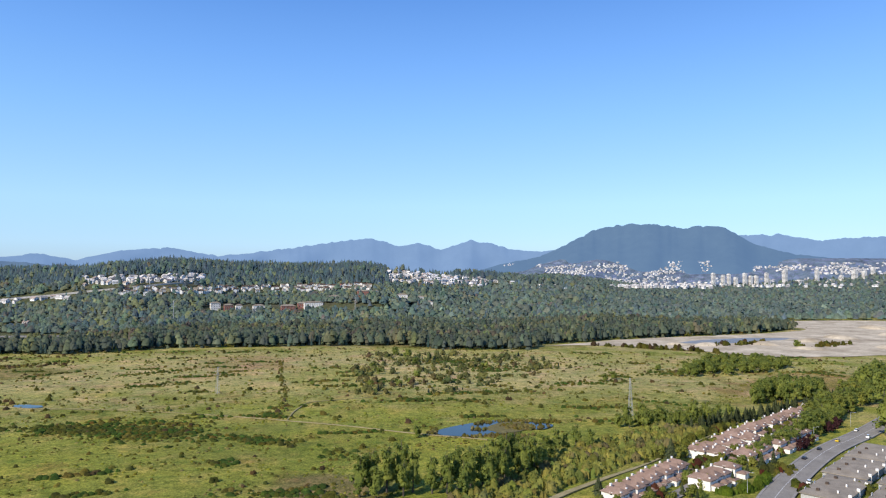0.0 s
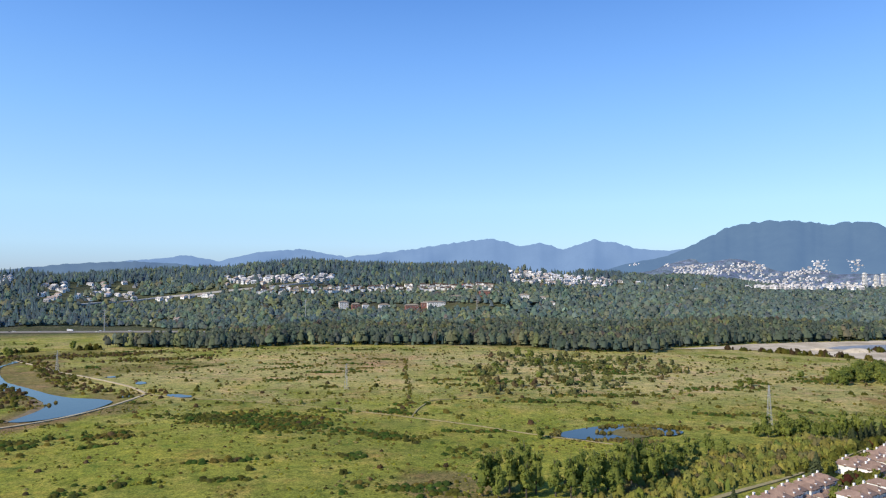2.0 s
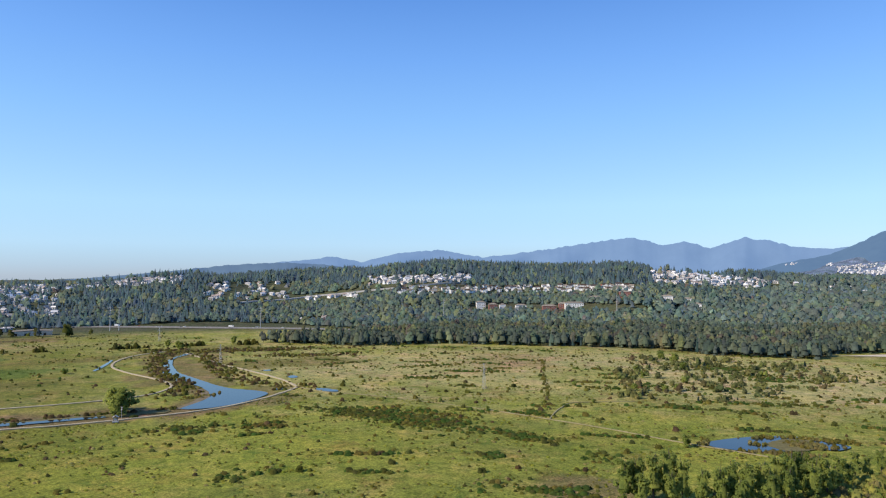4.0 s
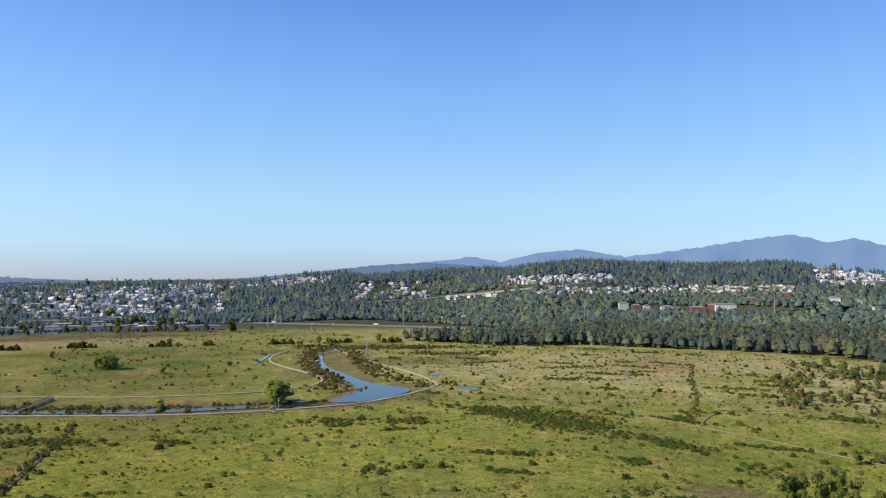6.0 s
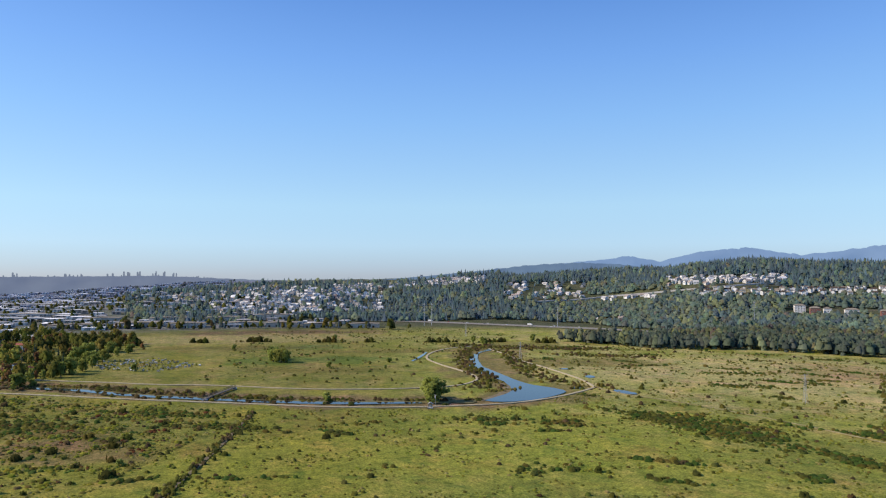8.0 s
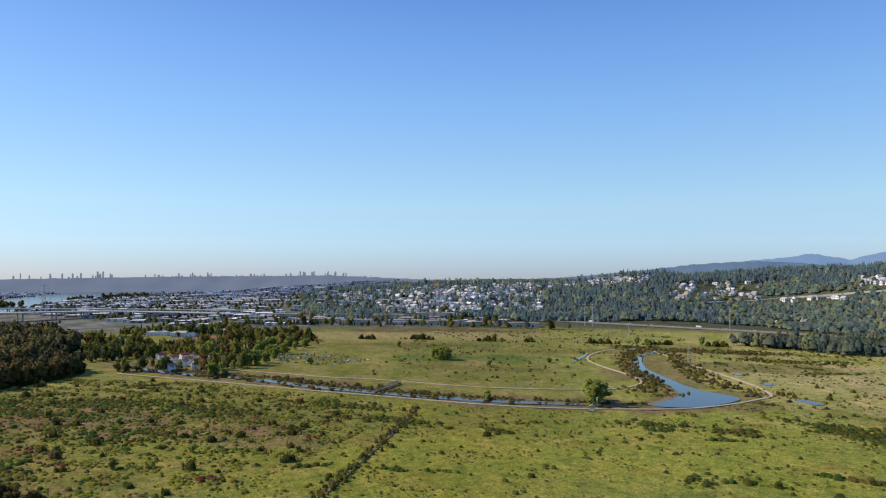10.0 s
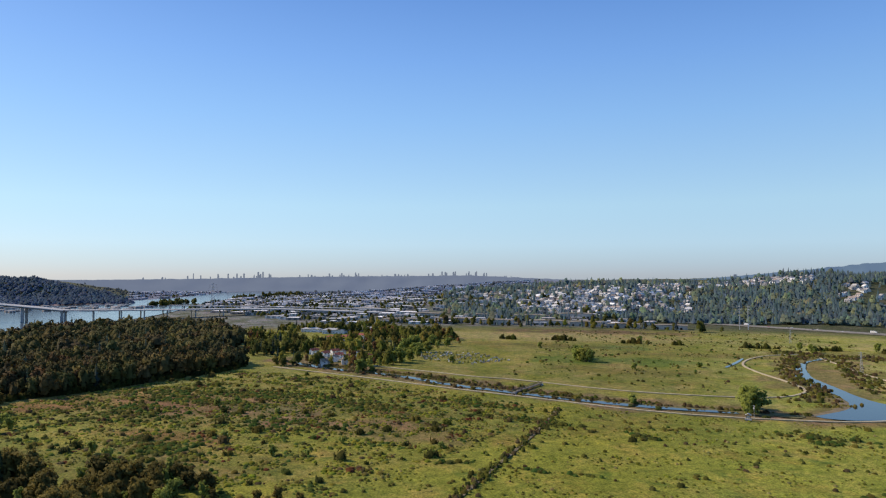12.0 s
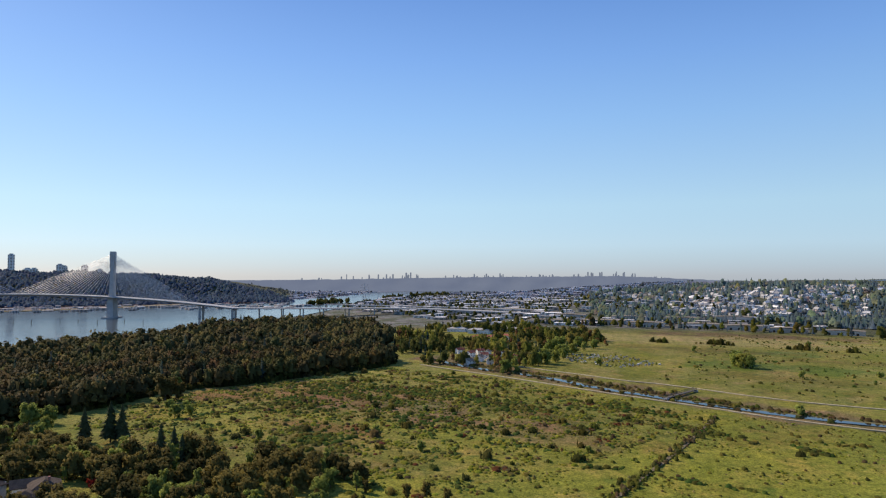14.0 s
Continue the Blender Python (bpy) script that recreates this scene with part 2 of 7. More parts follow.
def add_rod(bm, a, b, r0, r1=None, n=5):
    """A tapered rod from a to b."""
    a, b = Vector(a), Vector(b)
    r1 = r0 if r1 is None else r1
    q = (b - a).to_track_quat("Z", "Y")
    ring = lambda c, r: [bm.verts.new(c + q @ Vector((r * math.cos(k * 2 * math.pi / n), r * math.sin(k * 2 * math.pi / n), 0))) for k in range(n)]
    lo, hi = ring(a, r0), ring(b, r1)
    for k in range(n):
        bm.faces.new((lo[k], lo[(k + 1) % n], hi[(k + 1) % n], hi[k]))
    bm.faces.new(lo[::-1])
    bm.faces.new(hi)


def rod(a, b, r0, r1=None, n=5):
    bm = bmesh.new()
    add_rod(bm, a, b, r0, r1, n)
    return bm


def quad_mesh(name, quads, material, tint=None, tris=None, normals=None):
    """One mesh of loose quads, n x 4 x 3, and loose triangles, with a tint for each."""
    parts = [(quads, 4)] + ([(tris, 3)] if tris is not None else [])
    me = bpy.data.meshes.new(name)
    co = np.concatenate([a.reshape(-1, 3) for a, _ in parts]).astype(np.float32)
    count = np.concatenate([np.full(len(a), k, np.int32) for a, k in parts])
    me.vertices.add(len(co))
    me.vertices.foreach_set("co", co.ravel())
    me.loops.add(len(co))
    me.loops.foreach_set("vertex_index", np.arange(len(co), dtype=np.int32))
    me.polygons.add(len(count))
    me.polygons.foreach_set("loop_start", np.concatenate([[0], np.cumsum(count)[:-1]]).astype(np.int32))
    if tint is not None:
        at = me.attributes.new("tint", "FLOAT_COLOR", "POINT")
        rgba = np.ones((len(co), 4), np.float32)
        rgba[:, :3] = np.repeat(tint, count, axis=0)
        at.data.foreach_set("color", rgba.ravel())
    me.materials.append(material)
    me.update(calc_edges=True)
    me.validate()
    if normals is not None:
        me.polygons.foreach_set("use_smooth", np.ones(len(count), bool))
        me.normals_split_custom_set_from_vertices(normals.reshape(-1, 3).astype(np.float32))
    return new(name, me)


def unit(v):
    return v / np.maximum(np.linalg.norm(v, axis=-1, keepdims=True), 1e-9)


def leaf_quads(p, n, s, rng):
    t = unit(np.cross(n, rng.normal(size=p.shape)))
    b = np.cross(n, t)
    out = np.empty((len(p), 4, 3))
    for k, (i, j) in enumerate(((-1, -1), (1, -1), (1, 1), (-1, 1))):
        e = rng.uniform(0.6, 1.25, (len(p), 2))
        out[:, k] = p + t * (s * i * e[:, 0])[:, None] + b * (s * 0.75 * j * e[:, 1])[:, None]
    return out


def crowns(base, h, r, count, rng, lumps=7, low=0.25, leaf=0.42, core=0.95):
    """Broad crowns: for each tree some lumps of foliage, and on each lump clumps of leaves."""
    m = len(base)
    u = low + (0.87 - low) * ((np.arange(lumps)[::-1] + rng.random((m, lumps))) / lumps) ** 0.7
    u[:, 0] = 0.85
    wide = np.sqrt(np.clip(1 - ((u - 0.45) / 0.6) ** 2, 0.2, 1))
    az = rng.uniform(0, 6.283, (m, lumps))
    off = rng.uniform(0.2, 0.75, (m, lumps)) * wide * r[:, None]
    c = np.stack([off * np.cos(az), off * np.sin(az), u * h[:, None]], -1) + base[:, None]
    lr = (0.27 + 0.17 * rng.random((m, lumps))) * (0.5 + 0.5 * wide) * r[:, None] * min(1.7, max(0.9, math.sqrt(11 / lumps)))
    which = rng.integers(0, lumps, (m, count))
    rows = np.arange(m)[:, None]
    cc, rr = c[rows, which], lr[rows, which]
    d = unit(rng.normal(size=(m, count, 3)))
    p = cc + d * (rr * rng.uniform(0.55, 1.1, (m, count)))[..., None]
    n = unit(d + np.array([0, 0, 0.45]) + 0.45 * rng.normal(size=d.shape))
    q = leaf_quads(p.reshape(-1, 3), n.reshape(-1, 3), (1.25 * rr * leaf * rng.uniform(0.7, 1.3, rr.shape)).ravel(), rng)
    mid = np.repeat(base + np.array([0, 0, 0.5]) * h[:, None], count, axis=0)[:, None]
    size = np.repeat(np.stack([r, r, 0.5 * h], -1), count, axis=0)[:, None]
    soft = unit((q - mid) / size) + 0.7 * d.reshape(-1, 1, 3) + np.array([0, 0, 0.25]) + 0.2 * rng.normal(size=(len(q), 1, 3))
    cl, rl = c.reshape(-1, 3), lr.reshape(-1)
    cq, cn = domes(cl - np.array([0, 0, 0.75]) * rl[:, None], rl * core, (0.75 + 0.9 * core) * rl, rng)
    mid = np.repeat(base + np.array([0, 0, 0.45]) * h[:, None], lumps * 9, axis=0)[:, None]
    size = np.repeat(np.stack([r, r, 0.5 * h], -1), lumps * 9, axis=0)[:, None]
    cn = unit(cn + 0.6 * unit((cq - mid) / size))
    body, bn = domes(base + np.array([0, 0, 0.3]) * h[:, None], r * (0.85 * core if core > 0.9 else 0.45), h * 0.58, rng, 6, (0.62, 0.85), (0.5, 0.75))
    cq, cn = (np.concatenate([a.reshape(m, -1, 4, 3), b.reshape(m, -1, 4, 3)], 1) for a, b in ((cq, body), (cn, bn)))
    both = lambda a, b: np.concatenate([a.reshape(m, -1, 4, 3), b.reshape(m, -1, 4, 3)], 1).reshape(-1, 4, 3)
    return both(q, cq), both(unit(soft), cn)


def spires(base, h, r, count, rng):
    """Conifers: drooping boughs in whorls that shorten to the tip."""
    m = len(base)
    u = np.sort(rng.uniform(0.08, 1.0, (m, count)) ** 0.85, axis=1)
    az = np.arange(count) * 2.4 + rng.uniform(0, 6.283, (m, 1)) + rng.normal(0, 0.3, (m, count))
    reach = r[:, None] * (1 - u) ** 0.85 * (rng.uniform(0.45, 1.25, (m, count)) if count > 100 else rng.uniform(0.75, 1.15, (m, count))) + 0.04 * r[:, None]
    z = u * h[:, None]
    o = np.stack([np.cos(az), np.sin(az), 0 * az], -1)
    side = np.stack([-np.sin(az), np.cos(az), 0 * az], -1)
    root = base[:, None] + np.stack([0 * z, 0 * z, z + 0.07 * h[:, None] * (1 - u * 0.6)], -1)
    tip = base[:, None] + o * reach[..., None] + np.stack([0 * z, 0 * z, z - 0.25 * reach], -1)
    w = ((0.26 if count > 100 else 0.42) * reach + 0.02 * r[:, None])[..., None]
    tilt = rng.normal(0, 0.35, (m, count))[..., None] * np.array([0, 0, 1.0]) * w
    mid = 0.45 * root + 0.55 * tip
    q = np.stack([root, mid - side * w - tilt, tip, mid + side * w + tilt], axis=2)
    soft = unit(o + np.array([0, 0, 0.55]) + 0.15 * rng.normal(size=o.shape))
    q, soft = q.reshape(-1, 4, 3), np.repeat(soft.reshape(-1, 1, 3), 4, axis=1)
    cq, cn = domes(base + np.array([0, 0, 0.1]) * h[:, None], r * (0.3 if count > 100 else 0.55 if count else 1.0), h * 0.9, rng, 6, (0.34, 0.55), (0.38, 0.55))
    both = lambda a, b: np.concatenate([a.reshape(m, -1, 4, 3), b.reshape(m, -1, 4, 3)], 1).reshape(-1, 4, 3)
    return both(q, cq), both(soft, cn)


def domes(base, r, h, rng, sides=6, neck=(0.58, 0.82), rise=(0.6, 0.82)):
    """Low rounded clumps with an uneven outline, nine quads each."""
    m = len(base)
    a = np.arange(sides) * 6.2832 / sides + rng.uniform(0, 6.28, (m, 1))
    ring = lambda s, z: base[:, None] + np.stack([np.cos(a) * s, np.sin(a) * s, np.broadcast_to(z, s.shape)], -1)
    j0, j1 = rng.uniform(0.75, 1.2, (m, sides)) * r[:, None], rng.uniform(*neck, (m, sides)) * r[:, None]
    lo, hi = ring(j0, np.zeros((m, 1))), ring(j1, h[:, None] * rng.uniform(*rise, (m, sides)))
    top = base + np.stack([rng.normal(0, 0.15, m) * r, rng.normal(0, 0.15, m) * r, h], -1)
    nx = (np.arange(sides) + 1) % sides
    wall = np.stack([lo, lo[:, nx], hi[:, nx], hi], axis=2).reshape(-1, 4, 3)
    cap = np.stack([np.stack([hi[:, k], hi[:, k + 1], hi[:, (k + 2) % sides], top], 1) for k in range(0, sides, 2)], 1).reshape(-1, 4, 3)
    q = np.concatenate([wall.reshape(m, -1, 4, 3), cap.reshape(m, -1, 4, 3)], 1)
    mid = (base - np.array([0, 0, 0.3]) * h[:, None])[:, None, None]
    n = unit((q - mid) / np.stack([r, r, h], -1)[:, None, None] + 0.15 * rng.normal(size=q.shape))
    return q.reshape(-1, 4, 3), n.reshape(-1, 4, 3)


def stems(base, h, r):
    """Thin trunks, three sides each."""
    a = np.arange(3) * 2.0944
    ring = np.stack([np.cos(a), np.sin(a), 0 * a], -1)
    lo = base[:, None] + ring * r[:, None, None]
    hi = base[:, None] + ring * (0.35 * r)[:, None, None] + np.array([0, 0, 1.0]) * h[:, None, None]
    nx = [1, 2, 0]
    n = np.broadcast_to(ring[None, :, None], (len(base), 3, 4, 3))
    return np.stack([lo, lo[:, nx], hi[:, nx], hi], axis=2).reshape(-1, 4, 3), n.reshape(-1, 4, 3)


def spline(points, step):
    """A smooth line through points, cut at about every step metres."""
    p = np.array(points, float)
    p = np.vstack([2 * p[0] - p[1], p, 2 * p[-1] - p[-2]])
    out = []
    for i in range(1, len(p) - 2):
        k = max(2, int(np.linalg.norm(p[i + 1] - p[i]) / step))
        for t in np.linspace(0, 1, k, endpoint=False):
            out.append(0.5 * (2 * p[i] + (p[i + 1] - p[i - 1]) * t + (2 * p[i - 1] - 5 * p[i] + 4 * p[i + 1] - p[i + 2]) * t * t + (3 * p[i] - p[i - 1] - 3 * p[i + 1] + p[i + 2]) * t ** 3))
    out.append(p[-2])
    return np.array(out)


def ribbon(name, points, width, z, material, thick=0.3, step=6, rough=0.15, parent=None, ends=None, seed=1, lift=None, follow=False):
    """A road, path or stream along a line: a top with uneven edges, and sides of some thickness."""
    rng = np.random.default_rng(seed)
    c = spline(points, step)
    t = unit(np.gradient(c, axis=0))
    nrm = np.stack([-t[:, 1], t[:, 0]], -1)
    w = np.broadcast_to(width, (len(c),)) if np.isscalar(width) else np.interp(np.linspace(0, 1, len(c)), np.linspace(0, 1, len(width)), width)
    bm = bmesh.new()
    rows = []
    for i in range(len(c)):
        a = c[i] + nrm[i] * w[i] / 2 * (1 + rough * rng.normal())
        b = c[i] - nrm[i] * w[i] / 2 * (1 + rough * rng.normal())
        zz = z if lift is None else lift[0] + (lift[1] - lift[0]) * i / (len(c) - 1)
        if follow:
            zz = z + float(land(c[i:i + 1])[0])
        rows.append([bm.verts.new((a[0], a[1], zz - thick)), bm.verts.new((a[0], a[1], zz)), bm.verts.new((b[0], b[1], zz)), bm.verts.new((b[0], b[1], zz - thick))])
    for r0, r1 in zip(rows, rows[1:]):
        for k in range(3):
            bm.faces.new((r0[k], r0[k + 1], r1[k + 1], r1[k]))
    bmesh.ops.recalc_face_normals(bm, faces=bm.faces)
    return link_mesh(name, bm, material, parent)


def sheet(name, outline, z, material, step=6, rough=0.0, seed=1):
    """A flat piece of ground or water with a curved outline."""
    p = list(outline)
    c = spline(p + [p[0]], step)[:-1]
    rng = np.random.default_rng(seed)
    c = c + rng.normal(0, rough, c.shape)
    bm = bmesh.new()
    f = bm.faces.new([bm.verts.new((x, y, z)) for x, y in c])
    if f.normal.z < 0:
        f.normal_flip()
    f.normal_update()
    if f.normal.z < 0:
        f.normal_flip()
    bmesh.ops.triangulate(bm, faces=[f])
    return link_mesh(name, bm, material)


def inside(xy, poly):
    x, y = xy[:, 0], xy[:, 1]
    c = np.zeros(len(xy), bool)
    p = np.array(poly, float)
    for (x0, y0), (x1, y1) in zip(p, np.roll(p, -1, axis=0)):
        cross_ = (y0 > y) != (y1 > y)
        c ^= cross_ & (x < (x1 - x0) * (y - y0) / (y1 - y0 + 1e-12) + x0)
    return c


def scatter(poly, spacing, rng, jitter=0.45):
    p = np.array(poly, float)
    lo, hi = p.min(0), p.max(0)
    gx, gy = np.meshgrid(np.arange(lo[0], hi[0], spacing), np.arange(lo[1], hi[1], spacing))
    xy = np.stack([gx.ravel(), gy.ravel()], -1) + rng.uniform(-jitter, jitter, (gx.size, 2)) * spacing
    return xy[inside(xy, poly)]


def wavy(xy, scale, seed):
    """A smooth random field from about -1 to 1."""
    rng = np.random.default_rng(seed)
    v = np.zeros(len(xy))
    for k in range(14):
        a = rng.uniform(0, 6.283)
        f = rng.uniform(0.5, 2.2) / scale
        v += np.sin((xy[:, 0] * math.cos(a) + xy[:, 1] * math.sin(a)) * f * 6.283 + rng.uniform(0, 6.283)) / 3.2
    return v


def polar(az, d):
    """Plan place at az degrees to the left of +y and d metres off."""
    a = radians(az)
    return np.array([-math.sin(a) * d, math.cos(a) * d])


def smooth01(t):
    t = np.clip(t, 0, 1)
    return t * t * (3 - 2 * t)

# ---- the lie of the land ----
# Crest of the wooded hill and of the hills over the river, by the direction in degrees to the left of +y.
CREST_AZ = [-180, -40, -18, -13, -8, -3, 4, 7, 20, 27, 36, 45, 56, 63, 70, 76, 180]
CREST_Z = [0, 0, 0, 42, 82, 98, 104, 121, 122, 116, 92, 82, 70, 58, 34, 0, 0]
SOUTH_AZ = [-180, 60, 94, 97, 101, 106, 111, 116, 140, 180]
SOUTH_Z = [0, 0, 0, 40, 78, 102, 112, 118, 118, 100]


def land(xy):
    """Height of the ground."""
    x, y = xy[:, 0], xy[:, 1]
    d = np.hypot(x, y)
    az = np.degrees(np.arctan2(-x, y))
    z = np.interp(az, CREST_AZ, CREST_Z) * smooth01((d - np.interp(az, [24, 33], [1250, 1490]) + 60 * np.sin(az * 0.35)) / np.interp(az, [24, 33], [860, 600]))
    z = z + np.interp(az, SOUTH_AZ, SOUTH_Z) * smooth01((d - 2600) / 700)
    north = smooth01((-3 - az) / 10) * smooth01((az + 70) / 20)
    z = z + north * (26 * smooth01((d - 2500) / 900) + 175 * smooth01((d - 3350) / 1300))
    z = z + 6 * wavy(xy, 500, 3) * smooth01((z - 5) / 30)
    return z


def slope_places(az, el, d0=1330.0, d1=2280.0, height=None):
    """Plan places on a slope at the given directions and heights of view, in degrees from the eye; the first where the slope reaches them."""
    d = np.linspace(d0, d1, 160)
    a = np.radians(np.asarray(az, float))[:, None]
    xy = np.stack([-np.sin(a) * d, np.cos(a) * d], -1).reshape(-1, 2)
    e = np.degrees(np.arctan2((height or land)(xy) - EYE, np.hypot(xy[:, 0], xy[:, 1]))).reshape(len(az), -1)
    hit = e >= np.asarray(el, float)[:, None]
    k = np.argmax(hit, axis=1)
    ok = hit.any(axis=1) & (k > 0)
    return xy.reshape(len(az), -1, 2)[np.arange(len(az)), k][ok]


# Quarters of the hillside suburb: direction from and to, lowest and highest view angle at either end, number of houses
QUARTERS = [(6.0, 25.2, -1.20, -0.78, -1.50, -1.00, 145), (19.0, 27.4, -0.35, 0.05, -0.80, -0.15, 75), (-3.6, 4.5, -0.95, -0.25, -0.55, 0.40, 150), (-6.2, -3.6, -0.75, -0.45, -0.75, -0.45, 7), (-10.2, -7.0, -1.25, -0.75, -1.15, -0.75, 15),
            (42.0, 54.4, -0.50, -0.12, -1.35, -0.45, 152), (53.5, 61.5, -1.45, -0.75, -1.5, -0.95, 59), (50.3, 63.8, -3.00, -1.30, -3.10, -1.25, 284), (33.8, 40.2, -1.90, -0.60, -1.90, -0.60, 40), (59.5, 69.5, -2.20, -1.20, -2.30, -1.40, 59),
            (28.0, 33.0, -1.75, -1.45, -2.05, -1.75, 9), (30.0, 33.0, -3.6, -3.4, -3.6, -3.4, 3)]


def quarter_places(q, rng, d0=1330.0, d1=2280.0, cell=13.0, height=None):
    """Places for the houses of a quarter, none on top of another."""
    a0, a1, lo0, hi0, lo1, hi1, n = q
    u = rng.random(n * 2)
    lo, hi = lo0 + (lo1 - lo0) * u, hi0 + (hi1 - hi0) * u
    xy = slope_places(a0 + (a1 - a0) * u, lo + (hi - lo) * rng.random(n * 2), d0, d1, height)
    _, first = np.unique(np.round(xy / cell).astype(int), axis=0, return_index=True)
    return xy[np.sort(first)][:n]


BRIGHT, GREEN, OLIVE = np.array((0.175, 0.182, 0.026)), np.array((0.140, 0.148, 0.026)), np.array((0.128, 0.110, 0.028))
TAN, RUST, WOODS = np.array((0.275, 0.238, 0.085)), np.array((0.150, 0.078, 0.030)), np.array((0.06, 0.065, 0.03))
TOWN, BROWN = np.array((0.135, 0.138, 0.105)), np.array((0.115, 0.075, 0.04))
# Patches of the meadow: centre, half axes, turn in degrees, colour, strength
PATCHES = [
    (-60, 760, 260, 180, 0, TAN, 0.75), (-330, 720, 200, 120, 35, TAN, 0.6), (120, 700, 200, 150, 0, TAN, 0.5), (-110, 690, 55, 90, 10, BRIGHT, 0.5),
    (-225, 790, 60, 90, 15, RUST, 0.35), (330, 640, 120, 60, 40, RUST, 0.5), (60, 560, 200, 60, 0, GREEN, 0.5),
    (-620, -20, 130, 60, 60, RUST, 0.42), (-560, -60, 120, 70, 45, OLIVE, 0.42), (-470, 10, 120, 60, 30, RUST, 0.24),
    (-640, 100, 120, 60, 40, OLIVE, 0.42), (-430, -30, 90, 60, 30, OLIVE, 0.36), (-1080, 660, 190, 70, 55, BROWN, 0.8), (-1020, 560, 230, 90, 55, TAN, 0.8),
    (-790, 560, 230, 120, 55, GREEN, 0.4), (-700, 480, 120, 40, 55, np.array((0.06, 0.12, 0.02)), 0.6), (-470, 690, 100, 50, 40, OLIVE, 0.8),
    (-660, 760, 120, 60, 60, OLIVE, 0.7), (-30, 420, 90, 60, 0, BRIGHT, 0.6), (-160, 380, 170, 70, 0, GREEN, 0.5), (-330, 300, 160, 100, 40, BRIGHT, 0.5),
    (-60, 330, 40, 25, 0, BROWN, 0.6), (40, 1000, 160, 40, 0, OLIVE, 0.7), (-250, 330, 120, 60, 60, BRIGHT, 0.5), (-560, 470, 90, 60, 45, GREEN, 0.5),
    (-520, 80, 90, 40, 40, BROWN, 0.36), (-450, 110, 70, 30, 40, RUST, 0.36), (-410, 20, 70, 40, 35, BROWN, 0.3), (-560, 0, 60, 25, 50, RUST, 0.42), (-380, 110, 40, 50, 30, OLIVE, 0.42), (-640, 70, 50, 20, 40, BROWN, 0.3),
    (-430, 60, 130, 60, 40, BRIGHT, 0.6), (-520, -80, 90, 40, 55, BRIGHT, 0.5), (-610, 110, 110, 40, 40, BRIGHT, 0.5), (-470, -10, 40, 16, 50, RUST, 0.7), (-600, -90, 60, 18, 60, RUST, 0.8), (-560, 40, 50, 16, 45, np.array((0.09, 0.15, 0.03)), 0.6),
    (-545, 30, 95, 45, 45, BROWN * 1.25, 0.5), (-450, 110, 70, 30, 40, BROWN * 1.3, 0.45), (-600, -30, 80, 30, 55, RUST, 0.5), (-500, 140, 60, 22, 40, OLIVE, 0.6),
    (-830, 560, 70, 26, 55, np.array((0.07, 0.13, 0.03)), 0.7), (-900, 470, 120, 30, 50, OLIVE, 0.7), (-700, 620, 120, 30, 50, OLIVE, 0.6), (-640, 420, 110, 26, 45, OLIVE, 0.6),
]

RIVERSIDE = [(-480, -260), (-536, -212), (-572, -184), (-640, -150), (-668, -90), (-716, -34), (-772, 36), (-818, 58), (-900, 40), (-1000, 60), (-1120, 70), (-1370, 40), (-1400, -140), (-1290, -225), (-1150, -270), (-1040, -330),
             (-935, -378), (-863, -421), (-560, -330)]


CANAL = [(-860, 96), (-800, 118), (-735, 150), (-672, 195), (-603, 224), (-548, 257), (-500, 288), (-458, 320), (-428, 350), (-405, 376), (-384, 398), (-368, 424)]


